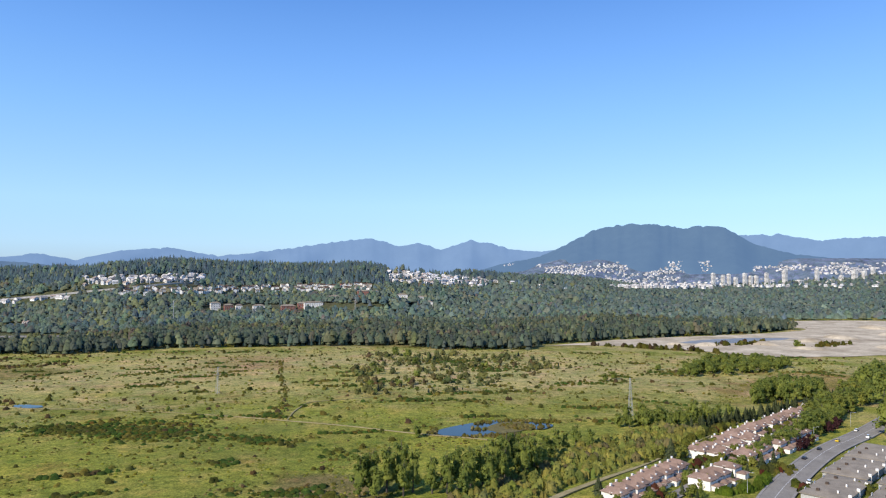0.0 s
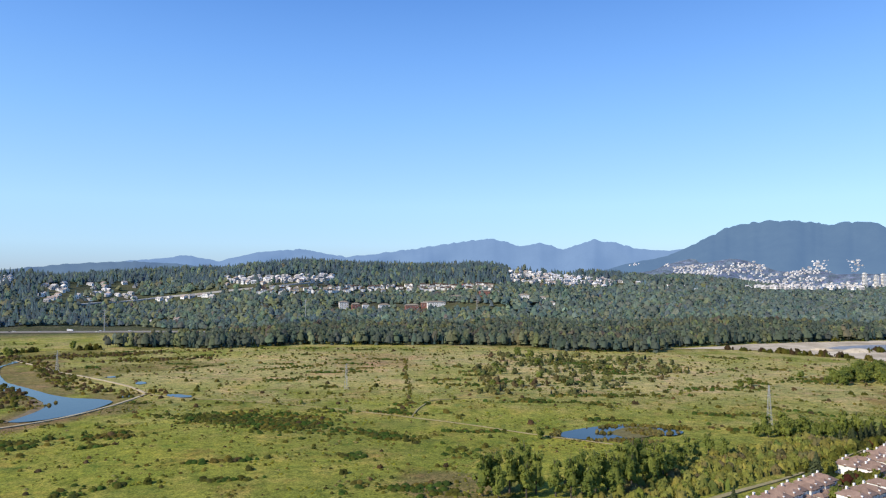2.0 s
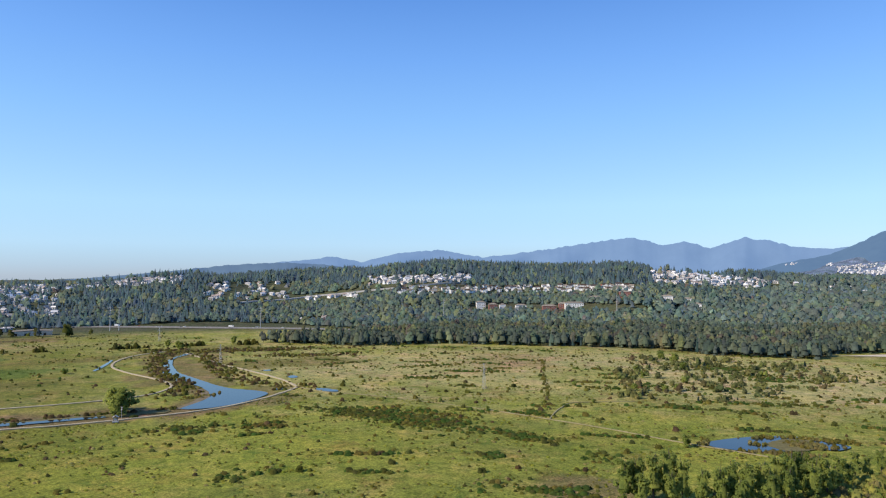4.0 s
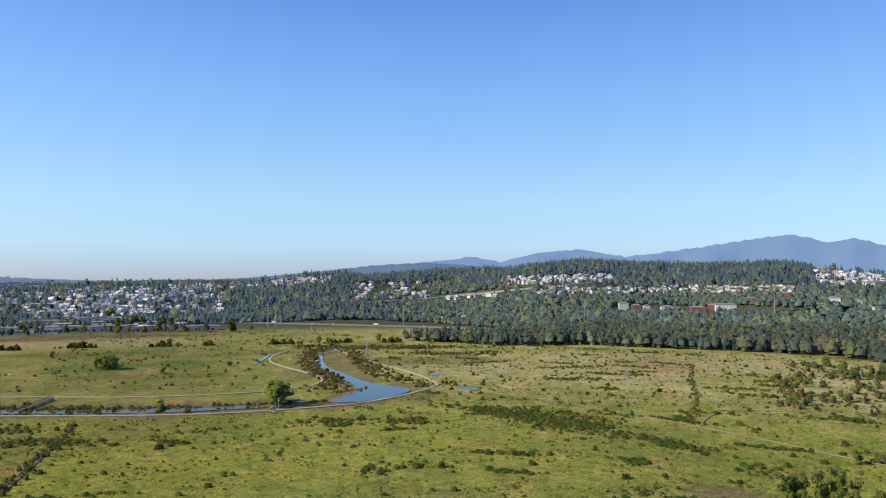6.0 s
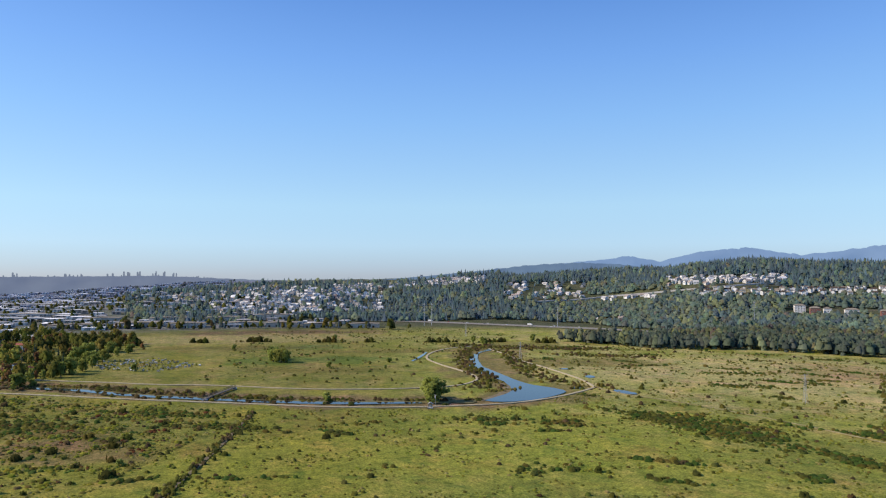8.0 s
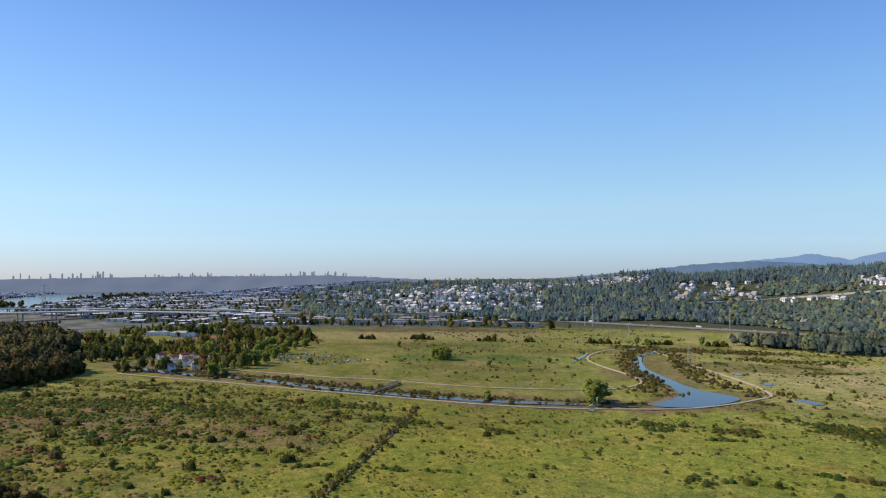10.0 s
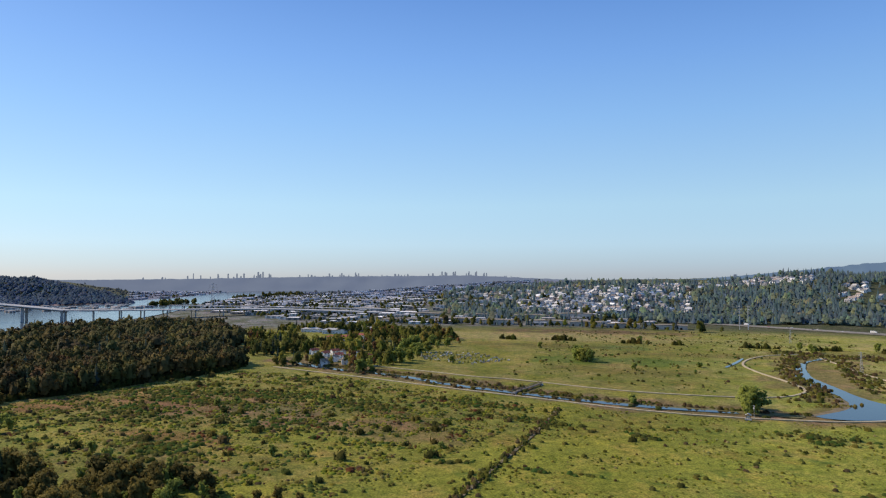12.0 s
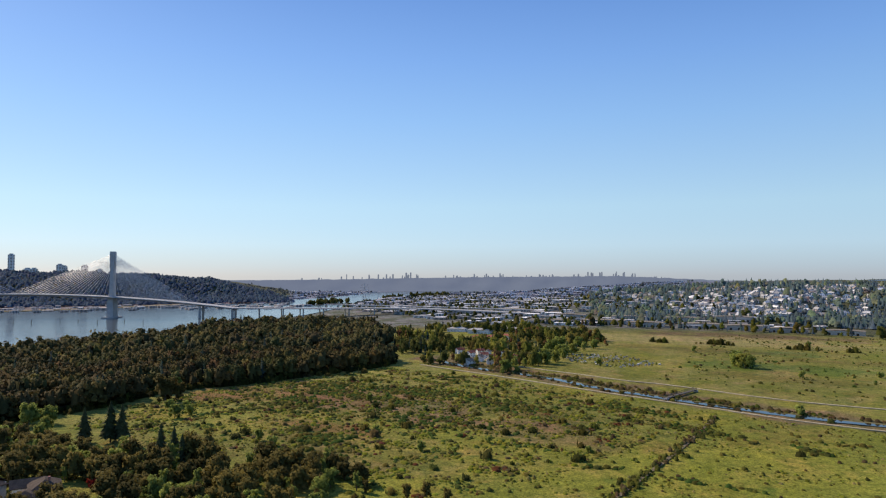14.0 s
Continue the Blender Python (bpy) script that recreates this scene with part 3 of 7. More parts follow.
def land_colour(xy, z):
    x, y = xy[:, 0], xy[:, 1]
    d = np.hypot(x, y)
    az = np.degrees(np.arctan2(-x, y))
    n1, n2 = wavy(xy, 260, 11), wavy(xy, 70, 12)
    c = GREEN + (BRIGHT - GREEN) * np.clip(0.5 + 0.5 * n1, 0, 1)[:, None]
    c = c + (TAN - c) * (np.clip(0.42 + 0.45 * n2, 0, 0.75) * smooth01((d - 420) / 260) * np.interp(az, [30, 50], [1.0, 0.45]))[:, None]
    for px, py, rx, ry, turn, col, k in PATCHES:
        a = radians(turn)
        u, v = (x - px) * math.cos(a) + (y - py) * math.sin(a), -(x - px) * math.sin(a) + (y - py) * math.cos(a)
        q = np.hypot(u / rx, v / ry) + 0.22 * n2
        c = c + (col - c) * (k * smooth01((1.15 - q) / 0.5))[:, None]
    c = c * (1 - np.array((0.09, 0.13, 0.15)) * smooth01((az - 45) / 10)[:, None]) * (1 - 0.12 * smooth01((az - 42) / 10) * smooth01((d - 400) / 150) * smooth01((84 - az) / 10))[:, None]
    near = d < 1100
    bank = np.full(len(xy), 99.0)
    line = spline([(x_ + 9, y_ + 15) for x_, y_ in CANAL], 12)
    bank[near] = np.min(np.linalg.norm(xy[near][:, None] - line[None], axis=2), axis=1)
    c = c + (BROWN * 0.75 + OLIVE * 0.3 - c) * (0.92 * smooth01((30 + 6 * n2 - bank) / 10))[:, None]
    bend = np.full(len(xy), 999.0)
    flow = spline([(-368, 440), (-366, 490), (-420, 505), (-490, 545), (-560, 610), (-625, 700)], 12)
    bend[near] = np.min(np.linalg.norm(xy[near][:, None] - flow[None], axis=2), axis=1)
    scrubby = 0.8 * smooth01((46 + 16 * n2 - bend) / 20)
    c = c + (OLIVE * 0.62 + BROWN * 0.42 - c) * scrubby[:, None]
    far = smooth01((d - 1250) / 200) * (az > -20)
    c = c + (WOODS - c) * far[:, None]
    c = c + (WOODS - c) * (smooth01((d - 960) / 120) * smooth01((8 - np.abs(az - 5)) / 8 + 0.4) * (az < 32) * (az > -14))[:, None]
    # Far flats turn blue-grey with distance: haze put into the ground colour
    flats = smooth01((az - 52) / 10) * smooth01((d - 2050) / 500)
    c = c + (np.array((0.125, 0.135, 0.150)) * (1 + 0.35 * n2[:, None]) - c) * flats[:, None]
    town = smooth01((az - 50) / 12) * (1 - flats) * smooth01((d - 1330) / 120) * (np.clip(0.65 + 0.5 * n2, 0, 1))
    town = np.maximum(town, smooth01((d - 2300) / 500) * np.clip(0.35 + 0.5 * n2, 0, 0.8) * (az < 0))
    c = c + (TOWN - c) * town[:, None]
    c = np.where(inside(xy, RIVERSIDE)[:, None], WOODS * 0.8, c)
    south = (az > 93) & (z > 6)
    c = np.where(south[:, None], WOODS, c)
    yard = (az > 97) & (d > 1900) & (z <= 6)
    c = np.where(yard[:, None], np.array((0.15, 0.12, 0.10)) * (1 + 0.3 * n2[:, None]), c)
    # Northern ground beyond 2200 m is blued for haze too
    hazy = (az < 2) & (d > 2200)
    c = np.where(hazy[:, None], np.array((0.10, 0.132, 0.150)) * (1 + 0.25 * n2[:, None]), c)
    return np.clip(c, 0.01, 1)


def build_ground():
    az = np.concatenate([np.arange(-36, 118, 0.3), np.arange(118, 324, 3.0)])
    rad = np.concatenate([[0.02, 40, 120], np.geomspace(200, 4990, 210)])
    aa, dd = np.meshgrid(np.radians(az), rad)
    xy = np.stack([-np.sin(aa) * dd, np.cos(aa) * dd], -1).reshape(-1, 2)
    z = land(xy)
    rel = 0.14 * wavy(xy, 40, 5) + 0.08 * wavy(xy, 15, 6)
    z = z + rel * smooth01((np.hypot(*xy.T) - 200) / 100) - 0.45
    na, nr = len(az), len(rad)
    i = np.arange(nr - 1)[:, None] * na + np.arange(na)[None]
    j = np.arange(nr - 1)[:, None] * na + (np.arange(na)[None] + 1) % na
    faces = np.stack([i, j, j + na, i + na], -1).reshape(-1, 4)
    me = bpy.data.meshes.new("ground")
    me.vertices.add(len(xy))
    me.vertices.foreach_set("co", np.column_stack([xy, z]).astype(np.float32).ravel())
    me.loops.add(faces.size)
    me.loops.foreach_set("vertex_index", faces.astype(np.int32).ravel())
    me.polygons.add(len(faces))
    me.polygons.foreach_set("loop_start", np.arange(0, faces.size, 4, dtype=np.int32))
    me.polygons.foreach_set("use_smooth", np.ones(len(faces), bool))
    rgba = np.ones((len(xy), 4), np.float32)
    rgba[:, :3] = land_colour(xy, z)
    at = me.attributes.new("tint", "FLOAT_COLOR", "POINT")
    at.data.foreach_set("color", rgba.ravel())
    me.materials.append(M_GROUND)
    me.update(calc_edges=True)
    me.validate()
    return tagged(new("ground", me), "wide flat river meadow with rough green and tan grass", "ground", kind="structure")


build_ground()

# ---- distant mountains ----
def ridge(name, az, el, d, foot, material, label, depth=350, seed=1, rough=0.05, relief=1.0):
    """A mountain range with spurs and gullies, from its foot to its crest."""
    a = np.arange(az[0], az[-1], 0.16)
    crest = EYE + d * np.tan(np.radians(np.interp(a, az, el)))
    xy1 = np.stack([a * 10, 0 * a], -1)
    crest = crest + (wavy(xy1, 12, seed) + 0.5 * wavy(xy1, 4, seed + 1)) * rough * (crest - foot)
    levels = np.linspace(0, 1, 16)
    rows = []
    for u in levels:
        xy2 = np.stack([a * 40, np.full_like(a, u * 120)], -1)
        spur = wavy(xy2, 220, seed + 2) * 55 * relief * (1 - u) * u * 4
        dd = d - depth * (1 - u) + spur
        rows.append(np.column_stack([-np.sin(np.radians(a)) * dd, np.cos(np.radians(a)) * dd, foot + (crest - foot) * u ** 1.15]))
    v = np.concatenate(rows)
    na = len(a)
    i = np.arange(len(levels) - 1)[:, None] * na + np.arange(na - 1)[None]
    f = np.stack([i, i + 1, i + 1 + na, i + na], -1).reshape(-1, 4)
    me = bpy.data.meshes.new(name)
    me.from_pydata(v.tolist(), [], f.tolist())
    me.polygons.foreach_set("use_smooth", [True] * len(f))
    me.materials.append(material)
    return tagged(new(name, me), label, "mountain", kind="structure")


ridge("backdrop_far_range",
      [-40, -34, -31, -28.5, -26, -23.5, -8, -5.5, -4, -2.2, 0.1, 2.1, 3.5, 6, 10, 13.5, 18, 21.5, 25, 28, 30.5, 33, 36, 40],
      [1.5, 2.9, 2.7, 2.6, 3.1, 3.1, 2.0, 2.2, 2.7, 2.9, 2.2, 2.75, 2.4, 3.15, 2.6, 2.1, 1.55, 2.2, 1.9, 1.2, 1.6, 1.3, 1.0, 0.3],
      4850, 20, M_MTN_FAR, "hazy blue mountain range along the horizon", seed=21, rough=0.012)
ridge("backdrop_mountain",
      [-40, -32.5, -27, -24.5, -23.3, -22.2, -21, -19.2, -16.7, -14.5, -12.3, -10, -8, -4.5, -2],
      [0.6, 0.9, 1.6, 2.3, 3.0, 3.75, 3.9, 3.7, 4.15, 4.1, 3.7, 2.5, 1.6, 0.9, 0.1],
      4600, 60, M_MTN_NEAR, "broad wooded mountain in blue haze with a rounded double top", depth=700, seed=31, rough=0.01)
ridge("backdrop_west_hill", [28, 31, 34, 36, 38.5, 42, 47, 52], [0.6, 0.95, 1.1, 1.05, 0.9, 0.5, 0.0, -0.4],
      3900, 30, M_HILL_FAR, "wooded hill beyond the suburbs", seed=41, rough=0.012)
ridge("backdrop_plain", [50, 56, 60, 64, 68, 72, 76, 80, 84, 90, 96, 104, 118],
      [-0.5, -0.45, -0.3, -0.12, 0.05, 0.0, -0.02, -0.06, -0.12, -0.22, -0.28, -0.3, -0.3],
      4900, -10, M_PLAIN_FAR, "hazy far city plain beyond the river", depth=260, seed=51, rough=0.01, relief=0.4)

# ---- waters ----
RIVER = [(-700, -1250), (-935, -480), (-1010, -408), (-1138, -348), (-1257, -290), (-1428, -252), (-1590, -195), (-1800, -110), (-2229, -20), (-2873, 88), (-3400, 320), (-3918, 602), (-4560, 980),
                              (-4640, 420), (-4367, 183), (-3422, -49), (-2902, -300), (-2761, -457), (-2318, -730), (-2105, -963), (-1960, -1400)]
tagged(sheet("water_river", RIVER, 0.9, M_RIVER, 60),
       "broad pale blue river with a rippled surface", "river", kind="structure")
tagged(ribbon("water_canal", CANAL[:-2], [8, 9, 10, 9, 9, 8, 9, 9, 10, 6], 0.06, M_WATER, 0.1, 6, 0.12), "narrow still channel beside the dyke path", "river", kind="structure")
tagged(sheet("water_bend", [(-640, 720), (-598, 640), (-528, 562), (-478, 528), (-435, 508), (-396, 476), (-384, 450), (-376, 418), (-362, 424), (-353, 440), (-349, 462), (-355, 500), (-374, 509), (-410, 513),
                            (-478, 550), (-531, 584), (-608, 664), (-628, 720)], 0.08, M_WATER, 8, 0.4), "calm blue bend of the side river", "river", kind="structure")
tagged(sheet("mud_bank", [(-440, 507), (-396, 478), (-383, 450), (-376, 418), (-381, 420), (-390, 448), (-404, 474)], 0.05, M_MUD, 6, 0.5), "bare brown mud bank at the bend", "bank", kind="structure")
tagged(ribbon("water_slough", [(-610, 550), (-643, 596), (-668, 628)], [3, 5, 2.5], 0.06, M_WATER, 0.1, 6), "short dark slough beside the loop path", "water", kind="structure")
tagged(sheet("water_pond", [(-8, 444), (2, 459), (22, 476), (42, 485), (59, 480), (74, 470), (66, 457), (52, 455), (40, 445), (27, 437), (6, 437)], 0.06, M_WATER, 4, 0.5),
       "small blue pond with reedy margins in the meadow", "pond", kind="structure")
tagged(sheet("reed_bed", [(26, 458), (40, 476), (54, 478), (60, 466), (52, 452), (38, 444)], 0.10, M_REED, 3, 0.6), "tan reed bed in the pond", "reeds", kind="structure")
for i, (x, y, a, b, t) in enumerate([(-319, 535, 14, 6, -0.3), (-360, 524, 6, 4, 0.3), (-444, 622, 6, 5, 0.8), (-392, 592, 5, 9, 0.6)]):
    o = [(x + a * math.cos(k) * math.cos(t) - b * math.sin(k) * math.sin(t), y + a * math.cos(k) * math.sin(t) + b * math.sin(k) * math.cos(t)) for k in np.arange(0, 6.2, 0.7)]
    tagged(sheet("water_pool", o, 0.06, M_WATER, 4, 0.6, i), "shallow pool in the wet grass", "pool", kind="structure")

tagged(ribbon("reed_bank", [(x + 5, y + 13) for x, y in CANAL[1:-1]], [10, 14, 16, 14, 14, 14, 15, 16, 16, 14], 0.03, M_REED, 0.3, 5, 0.2), "brown reedy bank of the channel", "bank", kind="structure")
tagged(ribbon("ditch", [(-463, 259), (-391, 200), (-336, 151), (-280, 101)], 2.2, 0.02, M_MUD, 0.2, 5, 0.25), "dark narrow field ditch", "ditch", kind="structure")

# ---- paths, roads and bare ground ----
tagged(ribbon("path_dyke", [(-787, 85), (-742, 114), (-658, 170), (-593, 211), (-535, 250), (-494, 278), (-452, 306), (-417, 336), (-393, 364), (-374, 391), (-353, 430), (-346, 475), (-348, 515), (-352, 540)], 2.5, 0.2, M_PATH, 0.6, 5, 0.15),
       "pale gravel path along the dyke", "path", kind="structure")
tagged(ribbon("path_spur", [(-352, 540), (-393, 574), (-463, 615), (-531, 650), (-564, 674), (-640, 720)], 2.4, 0.2, M_PATH, 0.6, 5, 0.15), "pale gravel path through rough grass", "path", kind="structure")
tagged(ribbon("path_meadow", [(-352, 540), (-312, 526), (-270, 524), (-225, 517), (-162, 501), (-112, 484), (-64, 466), (-20, 445), (23, 429), (60, 414)], [2.0, 1.2, 0.5, 0.4, 0.6, 0.9, 0.9, 1.1, 1.7, 1.4], 0.12, M_TRACK, 0.4, 5, 0.25),
       "worn track of pale earth across the meadow", "path", kind="structure")
tagged(ribbon("path_branch", [(-108, 483), (-110, 510), (-109, 530), (-104, 553), (-60, 575)], [0.8, 1.0, 0.8, 0.5, 0.3], 0.12, M_TRACK, 0.4, 5, 0.25), "short worn track that leaves the main one", "path", kind="structure")
tagged(ribbon("path_loop", [(-860, 150), (-760, 190), (-690, 235), (-641, 266), (-615, 290), (-580, 314), (-542, 337), (-502, 370), (-462, 420), (-447, 457), (-455, 492), (-476, 514), (-517, 534), (-568, 554), (-621, 584), (-661, 631), (-682, 682), (-680, 730)], 2.5, 0.2, M_PATH, 0.6, 5, 0.15),
       "pale gravel loop path on the far bank", "path", kind="structure")
tagged(sheet("gravel_flat", [(143, 1001), (200, 1030), (280, 1089), (386, 1139), (531, 1194), (663, 1281), (690, 1370), (735, 1518), (980, 1540), (1150, 1300), (900, 1000), (577, 880), (431, 858), (370, 895), (329, 938), (257, 996)], 0.1, M_GRAVEL, 20, 3),
       "bare pale gravel and sand works", "gravel", kind="structure")
tagged(sheet("gravel_pond", [(345, 1040), (420, 1090), (500, 1120), (560, 1110), (480, 1060), (400, 1020)], 0.2, surface("wet_silt", (0.16, 0.17, 0.17), (0.27, 0.27, 0.26), 0.5, 0.02, 0.2, 0.1), 15, 3),
       "grey wet silt among the gravel", "ground", kind="structure")
M_KERB = surface("pavement_grey", (0.22, 0.205, 0.185), (0.32, 0.30, 0.27), 0.9, 0.2, 2.0, 0.1)
ROAD = [(120, 270), (150, 316), (186, 362), (222, 402), (262, 438), (290, 465), (340, 515), (420, 590)]
tagged(ribbon("road", ROAD, 12, 0.3, M_ASPHALT, 0.5, 8, 0.0), "grey asphalt street on the slope", "road", kind="structure")
for s in (-1, 1):
    side = spline(ROAD, 8)
    nn = unit(np.gradient(side, axis=0))
    off = side + s * np.stack([-nn[:, 1], nn[:, 0]], -1) * 6.6
    tagged(ribbon("kerb", [tuple(q) for q in off[::3]], 1.1, 0.42, M_KERB, 0.6, 8, 0.0), "pale concrete kerb and pavement", "pavement", kind="structure")
tagged(ribbon("road_line", ROAD, 0.14, 0.32, M_LINE, 0.015, 8, 0.0), "painted white centre line", "road marking", kind="structure")
tagged(ribbon("rail_bed", [(30, 290), (52, 318), (79, 345), (112, 376), (161, 430), (215, 490), (290, 560)], [4.0, 3.0, 1.4, 0.9, 0.8, 0.8, 0.8], 0.2, M_TRACK, 0.5, 8, 0.08), "narrow pale lane beside a grass verge", "road", kind="structure")
HILL_ROAD = slope_places([38, 35.5, 32.6, 29, 25.1, 22.5, 20], [-2.15, -1.95, -1.68, -1.35, -0.97, -0.72, -0.55])
tagged(ribbon("hill_road", [tuple(p) for p in HILL_ROAD], 13, 1.2, M_CONCRETE, 5, 14, 0.0, follow=True), "pale road with a retaining wall across the hillside", "road", kind="structure")
HIGHWAY = [(-2700, -330), (-2316, -132), (-2000, 130), (-1790, 420), (-1600, 760), (-1400, 900), (-1230, 985), (-1093, 1036), (-912, 1085), (-680, 1135), (-560, 1120), (-450, 1180)]
tagged(ribbon("highway", HIGHWAY[3:], 26, 1.6, M_ASPHALT, 1.4, 20, 0.0), "grey highway at the edge of the meadow", "road", kind="structure")

# ---- woods and shrubs ----
RNG = np.random.default_rng(7)
DARK_GREEN, MID_GREEN, OLIVE_GREEN = np.array((0.062, 0.067, 0.018)), np.array((0.090, 0.095, 0.020)), np.array((0.128, 0.112, 0.026))
# Fir needles paled and blued: air haze mixed into the base colour
HAZY_FIR = np.array((0.085, 0.126, 0.136))
FIR, WILLOW, BROWNISH, REDDISH = np.array((0.032, 0.055, 0.048)), np.array((0.165, 0.162, 0.032)), np.array((0.085, 0.062, 0.03)), np.array((0.13, 0.045, 0.028))


def blend_tints(n, palette, weights, rng, spread=0.18, xy=None, scale=60, mix=0.5):
    """A colour for each plant; neighbours tend to share one."""
    u = rng.random(n)
    if xy is not None:
        u = np.empty(n)
        u[np.argsort(wavy(xy, scale, 7 + len(palette)) + mix * rng.normal(size=n))] = (np.arange(n) + 0.5) / n
    k = np.searchsorted(np.cumsum(np.array(weights) / sum(weights)), u).clip(0, len(palette) - 1)
    return np.array(palette)[k] * rng.lognormal(0, spread, (n, 1)) * rng.normal(1, 0.05, (n, 3))


def woods(name, xy, tall, wide, palette, weights, label, broad=40, fir=26, share_fir=0.0, seed=1, leaf=0.42, fir_tint=FIR, low=0.2, lumps=4, lift=0.7, core=0.95, material=None):
    """A wood of many trees, each with a stem and its own height and colour, as one mass."""
    rng = np.random.default_rng(seed)
    z = land(xy) - 0.6
    base = np.column_stack([xy, z])
    h = rng.uniform(*tall, len(xy)) * (1 + 0.15 * np.clip(wavy(xy, 75, seed + 5), -1.2, 1.2))
    r = h * rng.uniform(*wide, len(xy))
    is_fir = rng.random(len(xy)) < share_fir
    quads, tints, norms = [], [], []
    for sel, n, maker in ((~is_fir, broad, crowns), (is_fir, fir, spires)):
        if not sel.any():
            continue
        b, hh, rr = base[sel], h[sel], r[sel]
        if maker is crowns:
            q, nn = crowns(b, hh, rr, n, rng, lumps, low, leaf, core)
            t = blend_tints(len(b), palette, weights, rng, 0.14, xy[sel], 130, 0.45)
        else:
            q, nn = spires(b, hh * 1.15, rr * 0.62, n, rng)
            t = blend_tints(len(b), [fir_tint], [1], rng, 0.15)
        sq, sn = stems(b, hh * 0.55, hh * 0.02)
        quads += [q, sq]
        norms += [nn, sn]
        tints += [np.repeat(t, len(q) // len(b), axis=0), np.tile((0.06, 0.05, 0.04), (3 * len(b), 1))]
    norms = unit(np.concatenate(norms) + (0, 0, lift))
    return tagged(quad_mesh(name, np.concatenate(quads), material or M_LEAF, np.concatenate(tints), None, norms), label, "trees", kind="stuff")


# Riverside wood, between the meadow and the broad river
xy = scatter(RIVERSIDE, 10.5, RNG)
near = np.hypot(xy[:, 0], xy[:, 1]) < 850
# Tints cut below those of other woods: shade of the backlit side painted in
woods("riverside_wood_edge", xy[near], (17, 23), (0.40, 0.55), [np.array(c) for c in ((0.081, 0.064, 0.024), (0.056, 0.051, 0.021), (0.105, 0.083, 0.026), (0.087, 0.057, 0.024), (0.069, 0.069, 0.023))], [5, 5, 3, 2, 3], "dark leafy cottonwood wood beside the meadow", 160, 30, 0.03, 11, 0.20, FIR, 0.06, 11, 0.0, 0.6, M_BACKLIT)
woods("riverside_wood", xy[~near][::2], (18, 27), (0.42, 0.58), [np.array(c) for c in ((0.078, 0.070, 0.026), (0.056, 0.056, 0.023), (0.101, 0.086, 0.028), (0.072, 0.056, 0.026))], [5, 5, 3, 2], "dark leafy wood along the broad river", 70, 26, 0.04, 12, 0.24, FIR, 0.15, 8, 0.1, 0.66, M_BACKLIT)
edge = spline([(-490, -250), (-536, -208), (-572, -180), (-640, -146), (-666, -88), (-714, -32), (-770, 38), (-818, 60)], 3.0)
edge = np.concatenate([edge + RNG.normal(0, 3, edge.shape) + (-4, -3) for k in range(3)])
# Trees round the hamlet
HAMLET_TREES = [(-790, 75), (-860, 60), (-1000, 70), (-1130, 80), (-1300, 170), (-1330, 350), (-1180, 420), (-960, 380), (-930, 300), (-880, 260), (-760, 220), (-735, 190), (-770, 150)]
xy = scatter(HAMLET_TREES, 13, RNG)
open_ = (wavy(xy, 160, 8) > 0.15) | (np.hypot(xy[:, 0] + 850, xy[:, 1] - 165) < 62) | (np.hypot(xy[:, 0] + 1130, xy[:, 1] - 215) < 70)
woods("hamlet_trees", xy[~open_], (9, 20), (0.38, 0.52), [DARK_GREEN * 1.3, MID_GREEN * 1.5, OLIVE_GREEN * 1.3, np.array((0.18, 0.10, 0.042)), WILLOW * 1.4], [4, 4, 3, 1.2, 2], "mixed trees round the hamlet", 80, 30, 0.06, 13, 0.2, FIR, 0.1, 8, 0.4, 0.6)
# Belt of trees at the far edge of the meadow
BELT = [(-640, 880), (-478, 890), (-425, 928), (-379, 964), (-265, 980), (-149, 994), (-68, 1003), (-3, 945), (119, 945), (143, 1012), (280, 1098), (386, 1148), (531, 1203), (665, 1300), (650, 1420), (400, 1420), (100, 1350), (-200, 1280), (-420, 1260), (-560, 1050)]
xy = scatter(BELT, 9.4, RNG)
# These tints carry a little blue air haze on top of the leaf colour
woods("belt_wood", xy, (14, 21), (0.26, 0.38), [np.array(c) for c in ((0.095, 0.123, 0.095), (0.119, 0.146, 0.100), (0.148, 0.166, 0.100), (0.180, 0.192, 0.090), (0.133, 0.118, 0.092))], [5, 5, 3, 1.2, 0.7], "dense belt of leafy trees at the meadow's edge", 12, 14, 0.10, 14, 0.34, np.array((0.052, 0.085, 0.081)), 0.05, 3, 0.8, material=M_FARLEAF)
# Scrub and young trees that creep into the meadow from the belt
YOUNG = [(92, 880), (-88, 905), (-100, 720), (-80, 590), (-58, 585), (12, 600), (82, 690), (150, 770)]
xy = scatter(YOUNG, 9, RNG)
xy = xy[wavy(xy, 70, 95) + 0.45 * RNG.normal(size=len(xy)) > 0.22]
woods("young_trees", xy, (2, 6), (0.65, 0.95), [np.array(c) for c in ((0.119, 0.137, 0.054), (0.156, 0.169, 0.060), (0.188, 0.182, 0.066), (0.138, 0.111, 0.054))], [4, 4, 3, 1], "scrub and young trees in the meadow", 30, 20, 0.05, 24, 0.26, FIR, 0.08, 5, 0.6, 0.7)
# Flat woods in the north
NORTH = [(665, 1420), (-150, 1420), (150, 1900), (240, 2500), (500, 3300), (2000, 3350), (2250, 3200), (1250, 1850), (1000, 1560), (740, 1545)]
xy = scatter(NORTH, 22, RNG)
